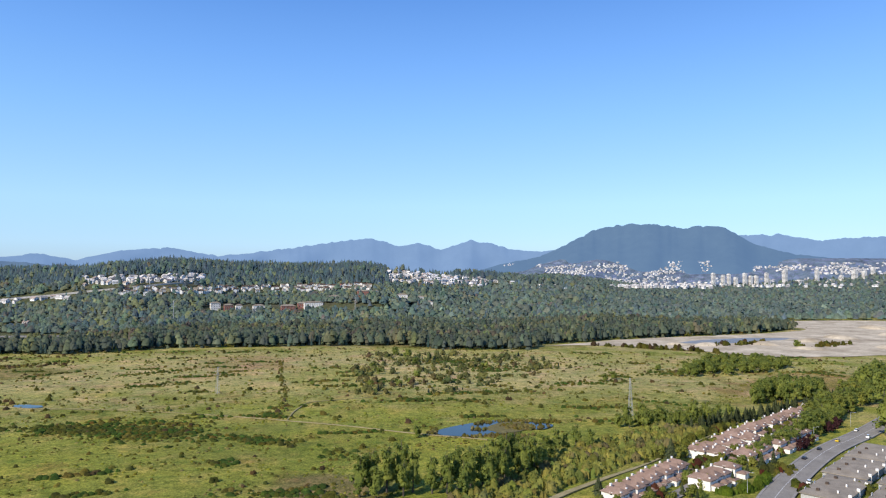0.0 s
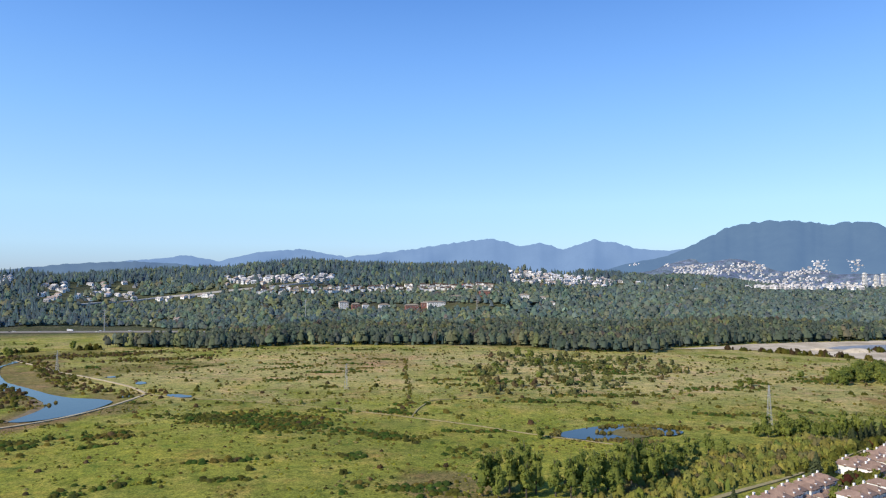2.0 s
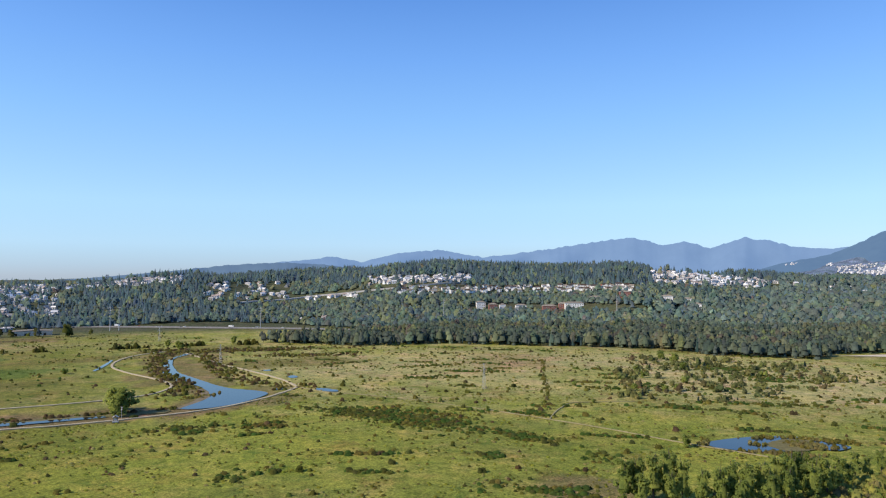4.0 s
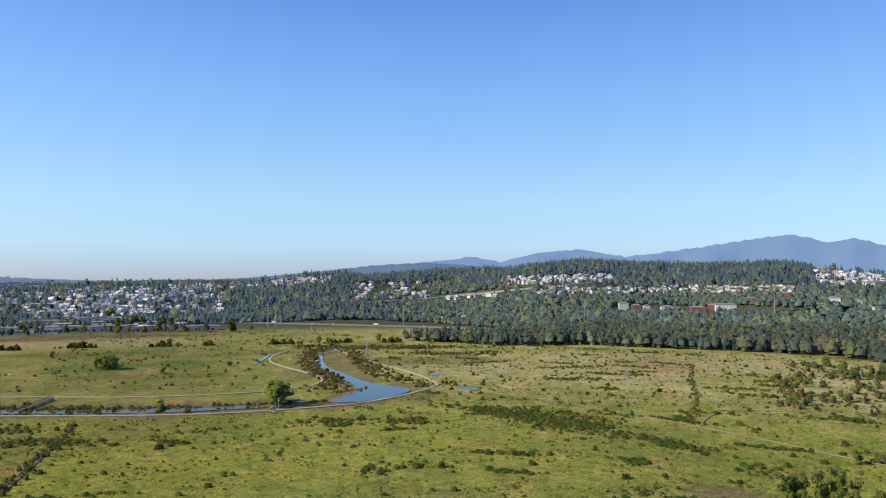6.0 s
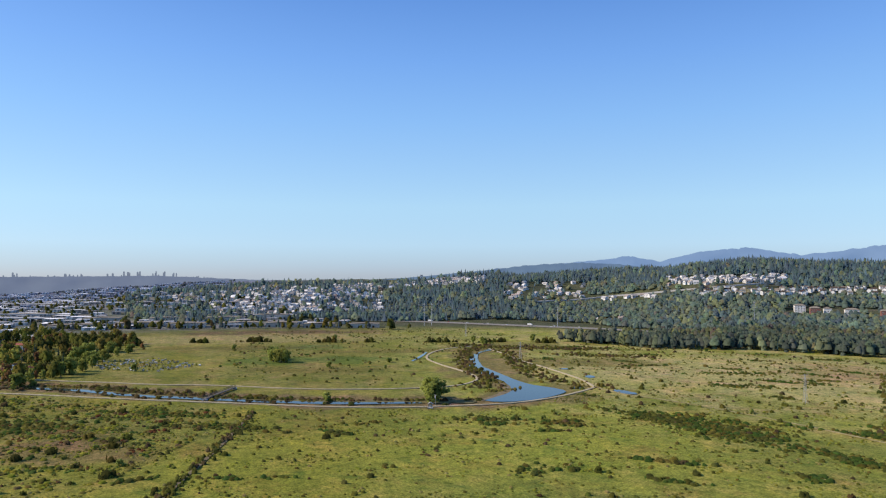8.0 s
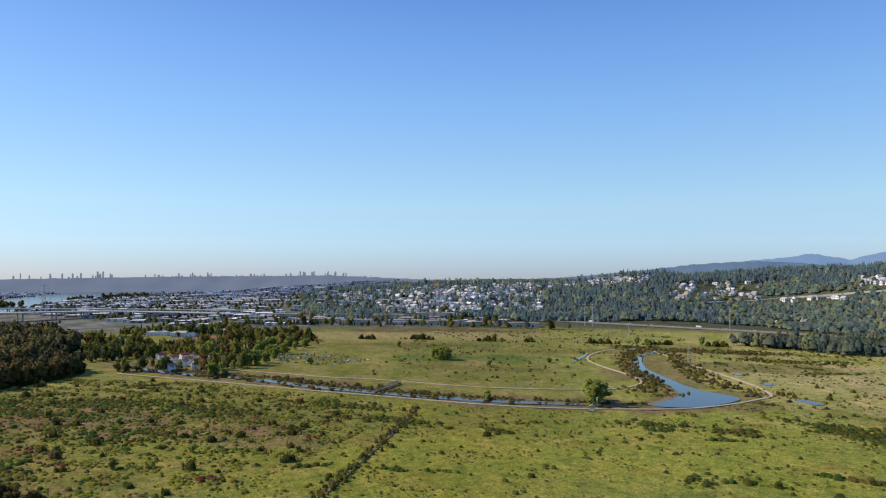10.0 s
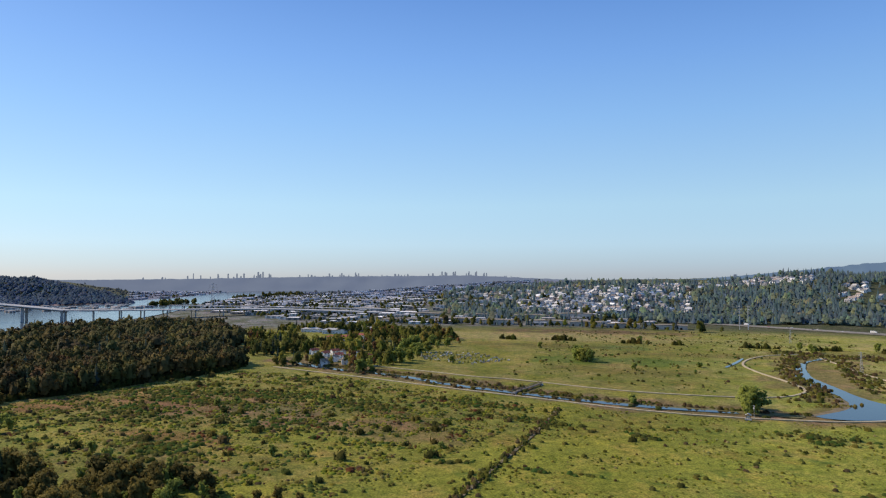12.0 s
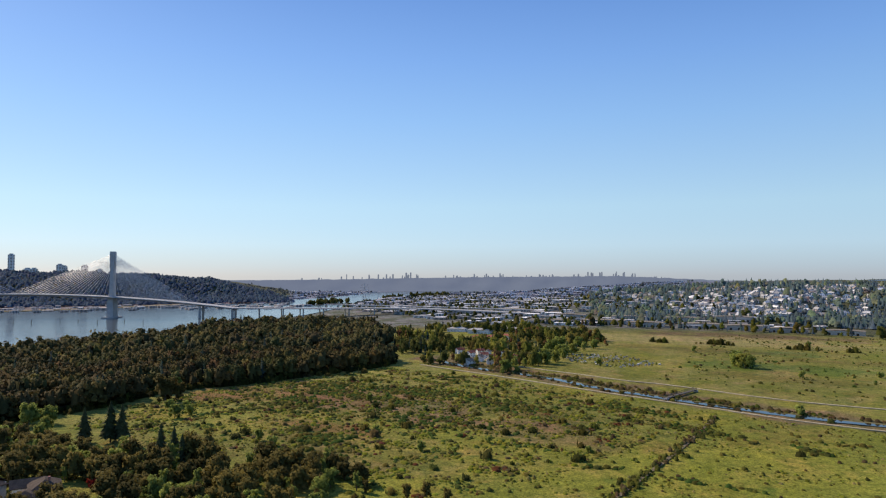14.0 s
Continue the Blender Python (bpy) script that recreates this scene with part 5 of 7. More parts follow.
def bush_thing(name, label, r, h, seed, material=None, group=""):
    rng = np.random.default_rng(seed)
    root = thing(name, Matrix(), label, "bush", group)
    bm = bmesh.new()
    for k in range(5):
        a = k * 1.26
        add_rod(bm, (0.1 * math.cos(a), 0.1 * math.sin(a), -0.5), (0.5 * r * math.cos(a), 0.5 * r * math.sin(a), 0.6 * h), 0.07, 0.02, 5)
    part("stems", bm, M_BARK, root)
    q, nn = crowns(np.zeros((1, 3)), np.array([h]), np.array([r]), 220, rng, 9, 0.05, 0.22, 0.7)
    c = quad_mesh("crown", q, material or M_DECID, None, None, nn)
    c.parent = root
    return root


PROTO = {}
for k in range(3):
    PROTO["poplar", k] = tree_broad("cottonwood_tree", "tall dark green cottonwood tree", 16, 4.0, 60 + k, None, 820, True, "cottonwoods beside the meadow")
    PROTO["round", k] = tree_broad("broadleaf_tree", "round leafy green tree in the meadow", 12, 5.2, 70 + k, None, 820, False, "single leafy trees")
    PROTO["gold", k] = tree_broad("willow_tree", "yellow-green leafy willow tree", 10, 4.4, 80 + k, M_YELLOW, 560, False, "yellow-green garden trees")
    PROTO["fir", k] = tree_fir("fir_tree", "dark green pointed fir tree", 16, 3.6, 90 + k, "single firs")
    PROTO["bush", k] = bush_thing("bush", "low rounded dark green bush in grass", 3.0, 4.0, 100 + k, None, "single bushes")
for k in range(3):
    PROTO["shade", k] = tree_broad("alder_tree", "brownish green alder tree in a dense grove, darkened as if backlit", 12, 5.0, 120 + k, M_SHADE, 900, k == 1, "alders in the near grove")
PROTO["purple", 0] = tree_broad("plum_tree", "dark purple-leaved plum tree beside the street", 8, 4.0, 110, M_PURPLE, 480, False, "purple street trees")
PROTO["red", 0] = bush_thing("maple_bush", "bright red maple bush beside a roof", 2.2, 3.0, 111, M_RED)
USED = set()


def plant(kind, x, y, h, rng=random.Random(5), wide=1.0):
    ks = [k for k in PROTO if k[0] == kind]
    key = ks[rng.randrange(len(ks))]
    ob = PROTO[key]
    size = {"poplar": 16, "round": 12, "shade": 12, "gold": 10, "fir": 16, "bush": 4, "purple": 8, "red": 3}[kind]
    s = h / size
    z = float(land(np.array([[x, y]]))[0]) - 0.35
    m = Matrix.LocRotScale((x, y, z), Euler((0, 0, rng.uniform(0, 6.28))), None)
    if key in USED:
        ob = copy_thing(ob, m)
    USED.add(key)
    ob.matrix_basis = m @ Matrix.Diagonal((s * wide * rng.uniform(0.9, 1.1), s * wide * rng.uniform(0.9, 1.1), s, 1))
    return ob


JIT = random.Random(9)
GROVE_EDGE = [(-720, 168, 14), (-735, 182, 17), (-748, 196, 12), (-760, 215, 18), (-778, 228, 20), (-792, 245, 15), (-815, 262, 16), (-838, 268, 18), (-868, 290, 17), (-900, 318, 15), (-930, 345, 14), (-700, 160, 9), (-712, 178, 8), (-885, 268, 20), (-905, 285, 22), (-935, 300, 18), (-960, 330, 16)]
for x, y, h in [(-38, 338, 15), (-33, 343, 15), (-26, 343, 16), (-20, 349, 17), (-14, 344, 15), (-5, 342, 13), (2, 342, 14), (7, 349, 15), (13, 347, 15), (19, 355, 15), (25, 363, 16), (32, 372, 16), (37, 376, 16), (43, 374, 15), (47, 372, 14), (55, 385, 14), (64, 395, 15), (78, 410, 14), (85, 404, 13),
                (-30, 332, 12), (-18, 338, 12), (10, 338, 12), (22, 346, 13), (30, 358, 13), (40, 366, 13), (52, 376, 12), (60, 384, 12), (70, 400, 12)]:
    near = smooth01(np.array((62.0 - x) / 25.0))
    plant("poplar", x, y - 19 * float(near), h * (1.05 + 0.42 * float(near)), wide=1.0)
for x, y, h in [(124, 473, 15), (135, 474, 17), (145, 470, 15), (150, 462, 12), (172, 477, 18), (181, 480, 16), (189, 480, 14), (262, 560, 20), (283, 579, 22), (293, 577, 20), (272, 568, 18), (303, 586, 18), (366, 604, 26), (392, 629, 27), (360, 576, 26), (277, 518, 16), (300, 530, 15), (318, 545, 16), (130, 468, 11), (158, 470, 11), (380, 600, 22), (400, 640, 24), (345, 566, 18)]:
    plant("poplar" if h < 21 else "round", x, y, h)
for x, y, h in [(121, 371, 15), (71, 320, 10), (169, 459, 9), (181, 466, 9), (189, 467, 10), (203, 479, 10), (217, 487, 10), (233, 500, 10), (245, 504, 11), (262, 518, 11), (270, 517, 12), (285, 529, 12), (306, 547, 12), (318, 552, 13), (333, 564, 13), (165, 362, 10), (174, 368, 9), (196, 474, 9), (210, 484, 10), (226, 494, 10), (240, 506, 10), (254, 514, 11), (295, 540, 12)]:
    plant("fir", x, y, h, wide=1.4)
for x, y in spline([(163, 458), (205, 482), (250, 510), (300, 545), (335, 568)], 6.0):
    plant("fir", float(x) + JIT.uniform(-3, 3), float(y) + JIT.uniform(-3, 3), JIT.uniform(8, 12), wide=1.35)
for x, y, h in [(78, 308, 6), (68, 304, 6), (148, 372, 7), (219, 416, 7), (235, 438, 10), (160, 372, 6), (121, 386, 6), (188, 388, 6), (210, 460, 8), (262, 500, 9), (284, 512, 10), (310, 536, 11), (335, 556, 11), (140, 330, 5), (128, 382, 8), (134, 386, 8), (100, 320, 5), (116, 352, 5), (226, 470, 7), (240, 480, 7)]:
    plant("gold", x, y, h)
for x, y, h in [(206, 402, 7), (212, 408, 7), (219, 416, 7), (247, 446, 8), (158, 380, 4), (260, 460, 8)]:
    plant("purple", x, y, h)
for x, y, h in [(252, 462, 9), (242, 448, 9), (232, 438, 8), (246, 456, 10), (268, 478, 10), (276, 486, 10)]:
    plant("round", x, y, h)
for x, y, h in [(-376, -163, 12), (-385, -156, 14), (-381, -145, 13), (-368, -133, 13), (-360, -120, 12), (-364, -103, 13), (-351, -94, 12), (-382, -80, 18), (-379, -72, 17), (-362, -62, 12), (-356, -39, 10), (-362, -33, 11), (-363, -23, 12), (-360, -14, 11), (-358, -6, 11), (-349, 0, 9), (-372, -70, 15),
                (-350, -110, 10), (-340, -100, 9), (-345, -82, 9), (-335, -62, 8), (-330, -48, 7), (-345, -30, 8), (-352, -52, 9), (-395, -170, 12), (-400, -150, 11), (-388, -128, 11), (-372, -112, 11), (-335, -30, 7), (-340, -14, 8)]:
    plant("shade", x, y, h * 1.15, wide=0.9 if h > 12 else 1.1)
for x, y, h in [(-448, -156, 22), (-448, -141, 26), (-447, -134, 24), (-389, -97, 23), (-388, -90, 22), (-380, -84, 19)]:
    plant("fir", x, y, h, wide=1.15)
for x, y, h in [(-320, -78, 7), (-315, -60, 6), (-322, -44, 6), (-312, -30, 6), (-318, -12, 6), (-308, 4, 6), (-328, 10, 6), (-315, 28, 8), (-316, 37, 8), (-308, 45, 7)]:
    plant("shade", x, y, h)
for x, y, h in [(-662, -176, 15), (-655, -166, 15), (-648, -160, 15), (-639, -148, 14), (-509, -199, 14), (-504, -212, 14), (-586, -205, 10), (-560, 20, 8), (-400, 43, 7), (-439, -52, 8), (-732, 438, 19), (-722, 432, 17), (-706, 438, 16), (-411, 392, 15), (-398, 378, 12), (-881, 634, 12), (-666, 851, 13), (-626, 443, 9), (-750, 283, 10), (-720, 775, 12), (-690, 761, 13), (-683, 759, 11), (-865, 457, 10)]:
    plant("round", x, y, h)
for x, y, h in [(-16, 436, 8), (165, 675, 9), (154, 663, 8), (-75, 742, 9), (-66, 713, 8), (-60, 880, 12), (-44, 853, 12), (-31, 786, 10), (-66, 633, 7), (257, 734, 10), (292, 779, 12), (311, 788, 13), (338, 805, 13), (354, 797, 12), (345, 742, 12), (238, 696, 9), (491, 964, 13), (322, 770, 11), (280, 750, 10), (330, 760, 11), (300, 765, 11), (262, 756, 9)]:
    plant("round", x, y, h, wide=1.15)
for x, y, h in [(-548, -131, 8), (-553, -120, 6), (-414, 86, 4), (-394, 62, 3.4), (-424, -43, 6), (-623, 526, 6), (-430, 141, 3), (-384, 138, 3.5), (230, 742, 6), (47, 767, 6), (-25, 690, 7), (-330, -10, 5), (-455, 20, 4), (-520, 60, 4), (-470, 330, 6), (-462, 326, 5), (-300, 395, 3), (-205, 520, 3), (-160, 503, 3), (-120, 640, 4), (-40, 640, 5), (-30, 655, 5), (-310, 420, 2.5), (-90, 560, 3)]:
    plant("bush", x, y, h)
NEAR_WOOD = [(-470, -215), (-478, -196), (-428, -152), (-402, -110), (-376, -50), (-366, 2), (-338, 12), (-285, -20), (-280, -125), (-330, -185), (-420, -230)]
ROOFS_CLEAR = [(-360, -178), (-318, -170), (-318, -118), (-352, -112)]
nw = scatter(NEAR_WOOD, 10.6, np.random.default_rng(33))
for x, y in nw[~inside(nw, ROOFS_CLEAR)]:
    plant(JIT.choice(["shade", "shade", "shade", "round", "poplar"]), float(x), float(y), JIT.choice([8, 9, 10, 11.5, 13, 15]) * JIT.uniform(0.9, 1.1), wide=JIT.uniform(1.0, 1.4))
for x, y in scatter([(232, 690), (262, 740), (300, 800), (385, 835), (378, 748), (300, 705)], 13, np.random.default_rng(35)):
    plant("round", float(x), float(y), JIT.uniform(8, 13), wide=1.25)
for x, y in scatter([(110, 462), (128, 480), (196, 496), (206, 484), (160, 458)], 8, np.random.default_rng(36)):
    plant(JIT.choice(["poplar", "round"]), float(x), float(y), JIT.uniform(8, 13), wide=1.1)
for x, y in scatter([(242, 545), (262, 580), (310, 602), (318, 580), (280, 548)], 9, np.random.default_rng(37)):
    plant("round", float(x), float(y), JIT.uniform(12, 19), wide=0.9)
STREET_WOOD = [(272, 470), (300, 500), (350, 556), (420, 640), (440, 620), (370, 540), (320, 490)]
for x, y in scatter(STREET_WOOD, 10, np.random.default_rng(34)):
    plant(JIT.choice(["round", "poplar", "gold"]), float(x) - 22, float(y) + 18, JIT.uniform(10, 17), wide=1.1)
plant("red", -352, -118, 5)
for x, y in spline([(170, 380), (200, 410), (232, 440), (262, 470), (286, 496)], 8.0):
    plant("round", float(x) - 3 + JIT.uniform(-3, 3), float(y) + JIT.uniform(-3, 3), JIT.uniform(7, 11), wide=1.0)
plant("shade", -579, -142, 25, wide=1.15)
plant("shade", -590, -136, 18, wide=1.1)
plant("round", -518, -120, 11, wide=1.2)
plant("round", -526, -112, 9, wide=1.3)
plant("round", -405, 388, 22, wide=1.25)
plant("round", -420, 398, 16, wide=1.3)
plant("gold", -712, 436, 18, wide=1.6)
plant("round", -742, 446, 17, wide=1.5)
for x, y, h in [(279, 441, 31), (286, 447, 28), (292, 454, 30), (299, 461, 26), (306, 470, 24)]:
    plant("poplar", x, y - 2, h, wide=1.05)
for x, y, h in [(100, 306, 7), (113, 318, 7), (94, 300, 6), (128, 336, 6), (122, 330, 5), (150, 398, 9), (156, 404, 8), (143, 392, 7), (90, 328, 5), (76, 306, 6)]:
    plant("gold", x, y, h, wide=1.1)
for x, y, h in [(204, 402, 12), (211, 410, 13), (226, 428, 14), (234, 434, 15), (240, 444, 14), (248, 452, 15), (256, 462, 14), (264, 470, 15), (198, 398, 8), (186, 386, 7), (176, 372, 7), (168, 362, 6)]:
    plant(JIT.choice(["poplar", "round", "gold"]) if h > 9 else "gold", x - 5, y + 6, h, wide=1.25)
for x, y, h in GROVE_EDGE:
    plant(JIT.choice(["round", "gold", "poplar", "round"]), x, y, h, wide=JIT.uniform(1.1, 1.4))
plant("gold", -480, -190, 12)
plant("round", -504, -211, 17)

# ---- townhouses and street ----
def gable_roof(w, l, z, rise, over=0.5):
    """A gable roof with its ridge along y and some thickness."""
    bm = bmesh.new()
    a, b = w / 2 + over, l / 2 + over
    prof = [(-a, z - 0.25), (0, z + rise), (a, z - 0.25), (a, z), (0, z + rise + 0.3), (-a, z)]
    lo = [bm.verts.new((x, -b, h)) for x, h in prof]
    hi = [bm.verts.new((x, b, h)) for x, h in prof]
    for k in range(6):
        bm.faces.new((lo[k], lo[(k + 1) % 6], hi[(k + 1) % 6], hi[k]))
    bm.faces.new((lo[0], lo[5], lo[4], lo[1]))
    bm.faces.new((lo[1], lo[4], lo[3], lo[2]))
    bm.faces.new((hi[1], hi[4], hi[5], hi[0]))
    bm.faces.new((hi[2], hi[3], hi[4], hi[1]))
    bmesh.ops.recalc_face_normals(bm, faces=bm.faces)
    return bm


def hip_roof(w, l, z, rise, over=0.6):
    bm = bmesh.new()
    a, b = w / 2 + over, l / 2 + over
    run = min(a, b) * 0.85
    low = [bm.verts.new(p) for p in ((-a, -b, z - 0.3), (a, -b, z - 0.3), (a, b, z - 0.3), (-a, b, z - 0.3))]
    eave = [bm.verts.new(p) for p in ((-a, -b, z), (a, -b, z), (a, b, z), (-a, b, z))]
    if a < b:
        r = [bm.verts.new((0, -b + run, z + rise)), bm.verts.new((0, b - run, z + rise))]
        tops = ((eave[0], eave[1], r[0]), (eave[1], eave[2], r[1], r[0]), (eave[2], eave[3], r[1]), (eave[3], eave[0], r[0], r[1]))
    else:
        r = [bm.verts.new((-a + run, 0, z + rise)), bm.verts.new((a - run, 0, z + rise))]
        tops = ((eave[0], eave[1], r[1], r[0]), (eave[1], eave[2], r[1]), (eave[2], eave[3], r[0], r[1]), (eave[3], eave[0], r[0]))
    for f in tops:
        bm.faces.new(f)
    for k in range(4):
        bm.faces.new((low[k], low[(k + 1) % 4], eave[(k + 1) % 4], eave[k]))
    bm.faces.new(low[::-1])
    bmesh.ops.recalc_face_normals(bm, faces=bm.faces)
    return bm


def gabled_walls(w, l, z, rise):
    bm = bmesh.new()
    add_box(bm, -w / 2, w / 2, -l / 2, l / 2, -1.5, z)
    if rise:
        for y0, y1 in ((-l / 2, -l / 2 + 0.3), (l / 2 - 0.3, l / 2)):
            vs = [bm.verts.new(p) for p in ((-w / 2, y0, z), (w / 2, y0, z), (0, y0, z + rise), (-w / 2, y1, z), (w / 2, y1, z), (0, y1, z + rise))]
            bm.faces.new((vs[0], vs[1], vs[2]))
            bm.faces.new((vs[5], vs[4], vs[3]))
            bm.faces.new((vs[1], vs[4], vs[5], vs[2]))
            bm.faces.new((vs[0], vs[2], vs[5], vs[3]))
    return bm


def window_pair(parent, x, y, z, w, h, turn):
    """A window: frame and pane, flat on a wall whose outside looks along turn degrees."""
    m = pose(x, y, z, 0, 0, turn)
    fr = part("window", box(-0.04, 0.06, -w / 2, w / 2, 0, h), M_PAINT, parent)
    fr.matrix_basis = m
    pane = part("pane", box(0.06, 0.075, -w / 2 + 0.12, w / 2 - 0.12, 0.12, h - 0.12), M_GLASS, fr)
    return fr


def townhouse_block(x, y, turn, units, width, depth, storeys, hip, roof=None, stagger=1.6):
    """A terrace of white-walled houses: each has its own roof, chimney and windows."""
    root = thing("townhouse_block", pose(x, y, -0.2, 0, 0, turn), "terrace of white-walled townhouses with pinkish brown tiled roofs", "house", "townhouse terraces")
    rng = random.Random(int(x * 7 + y))
    h = storeys * 2.3
    for k in range(units):
        cx, cy = (k - (units - 1) / 2) * width, (k % 2) * stagger
        w = part("wall", gabled_walls(width - 0.02, depth, h, 0), M_PAINT, root)
        w.matrix_basis = pose(cx, cy, 0.02 * k)
        r = part("roof", hip_roof(width - 0.35, depth, h, 1.9 + 0.2 * (k % 2)), roof or M_TILE, root)
        r.matrix_basis = pose(cx, cy, 0.04 * k)
        ext = part("garage", gabled_walls(width * 0.6, 4.5, h * 0.55, 0), M_PAINT, root)
        ext.matrix_basis = pose(cx, cy - depth / 2 - 2.2, 0)
        er = part("garage_roof", hip_roof(width * 0.6, 4.5, h * 0.55, 1.0, 0.4), roof or M_TILE, root)
        er.matrix_basis = pose(cx, cy - depth / 2 - 2.4, 0)
        bm = bmesh.new()
        add_box(bm, -0.45, 0.45, -0.4, 0.4, h - 1, h + 2.1)
        add_box(bm, -0.52, 0.52, -0.47, 0.47, h + 2.1, h + 2.28)
        c = part("chimney", bm, M_PAINT, root)
        c.matrix_basis = pose(cx + width * 0.33, cy + depth * 0.38, 0)
        bm = bmesh.new()
        add_box(bm, -0.4, 0.4, -0.35, 0.35, h - 1, h + 1.9)
        add_box(bm, -0.46, 0.46, -0.41, 0.41, h + 1.9, h + 2.05)
        c = part("chimney", bm, M_PAINT, root)
        c.matrix_basis = pose(cx - width * 0.3, cy - depth * 0.42, -0.9)
        for z in ([1.0, 3.7] if storeys > 1 else [1.0]):
            window_pair(root, cx - 0.2 * width, cy + depth / 2, z, 1.8, 1.4, 90)
            window_pair(root, cx + 0.2 * width, cy - depth / 2, max(z, 3.7), 1.6, 1.3, -90)
        if k in (0, units - 1):
            s = -1 if k == 0 else 1
            window_pair(root, cx + s * (width - 0.02) / 2, cy, 3.6, 1.5, 1.3, 0 if s > 0 else 180)
    return root


for x, y, t, n, st in [(84, 318, 43, 4, 2), (104, 340, 43, 4, 2), (118, 354, 43, 2, 2), (146, 391, 44, 3, 2), (163, 408, 44, 3, 2), (180, 426, 44, 3, 2), (198, 444, 44, 3, 2), (220, 464, 42, 4, 2), (243, 486, 42, 4, 2), (266, 506, 42, 3, 2),
                       (152, 382, 44, 2, 2), (167, 398, 44, 2, 2), (182, 414, 44, 2, 2)]:
    townhouse_block(x, y, t, n, 6.8, 10, st, True)
for x, y, t, n in [(129, 338, 43, 3), (144, 354, 43, 1), (170, 384, 43, 4), (196, 408, 43, 3), (216, 428, 43, 3)]:
    townhouse_block(x, y, t, n, 7.5, 11, 2, True, None, 0.6)


def flat_block(x, y, turn, w, l, h):
    """A low terrace with a felt roof, white parapet piers and roof boxes."""
    root = thing("flat_roofed_building", pose(x, y, -0.3, 0, 0, turn), "low building with a grey-brown felt roof and white end walls", "building", "flat-roofed terraces")
    part("wall", box(-w / 2, w / 2, -l / 2, l / 2, -1, h), M_CONCRETE, root)
    part("roof", hip_roof(w, l, h, 1.0, 0.7), M_ROOFGREY, root)
    for k in range(int(l // 13)):
        yy = -l / 2 + 6 + 13 * k
        part("parapet", box(w / 2 - 0.4, w / 2 + 0.9, yy - 0.3, yy + 0.3, 0, h + 1.3), M_PAINT, root, "white party wall")
        part("skylight", box(-w * 0.2 - 0.7, -w * 0.2 + 0.7, yy - 0.5, yy + 0.5, h, h + 1.6), M_ROOFDARK, root)
        part("vent", box(w * 0.22 - 0.3, w * 0.22 + 0.3, yy + 1.5, yy + 2.1, h, h + 1.7), M_PAINT, root)
        window_pair(root, -w / 2, yy, 3.2, 1.8, 1.3, 180)
    return root


for x, y in scatter([(82, 302), (120, 346), (160, 388), (230, 452), (280, 500), (286, 490), (226, 430), (170, 372), (132, 326), (96, 294)], 13, np.random.default_rng(38)):
    plant(JIT.choice(["round", "gold", "round", "fir"]), float(x), float(y), JIT.uniform(4.5, 8), wide=1.1)
for x, y, t, w, l, h in [(181, 322, -45, 18, 40, 3.4), (209, 354, -45, 19, 41, 3.7), (238, 386, -45, 18, 38, 3.4), (198, 304, -45, 20, 41, 3.0), (226, 336, -45, 20, 41, 3.3), (255, 368, -45, 20, 41, 3.0), (216, 287, -45, 20, 41, 3.5), (245, 319, -45, 20, 41, 3.2), (273, 350, -45, 20, 38, 3.5)]:
    flat_block(x, y, t, w, l, h)
# Hedge and drive of the townhouses
hd = along([(128, 322), (142, 326), (152, 334), (160, 346)], 1.1, 0.5, RNG)
shrubs("clipped_hedge", hd, 1.9, [np.array((0.11, 0.16, 0.02))], [1], "bright green clipped hedge beside the street", 30, 49, (0.6, 0.75), 0.34)
gd = np.concatenate([blobs([(95, 316, 14, 6, 45, 40), (125, 348, 16, 5, 45, 50), (140, 372, 16, 5, 45, 50), (160, 380, 16, 6, 45, 50), (185, 396, 20, 5, 45, 60), (205, 445, 24, 5, 45, 60), (240, 470, 30, 6, 45, 70), (172, 360, 12, 6, 45, 40), (130, 395, 30, 3, 45, 50), (175, 450, 40, 4, 45, 70), (168, 322, 5, 12, 0, 20), (200, 322, 20, 4, -45, 30), (230, 325, 14, 4, -45, 20)], RNG)])
shrubs("garden_shrubs", gd, 1.6, [MID_GREEN * 1.4, WILLOW, DARK_GREEN * 1.4, REDDISH], [4, 3, 3, 1], "garden shrubs between the townhouses", 18, 50, (0.5, 1.0))
tagged(ribbon("courtyard", [(92, 304), (112, 326), (134, 350), (158, 376), (186, 402), (214, 432)], 6, 0.35, M_ASPHALT, 0.3, 8), "asphalt drive between the terraces", "road", kind="structure")


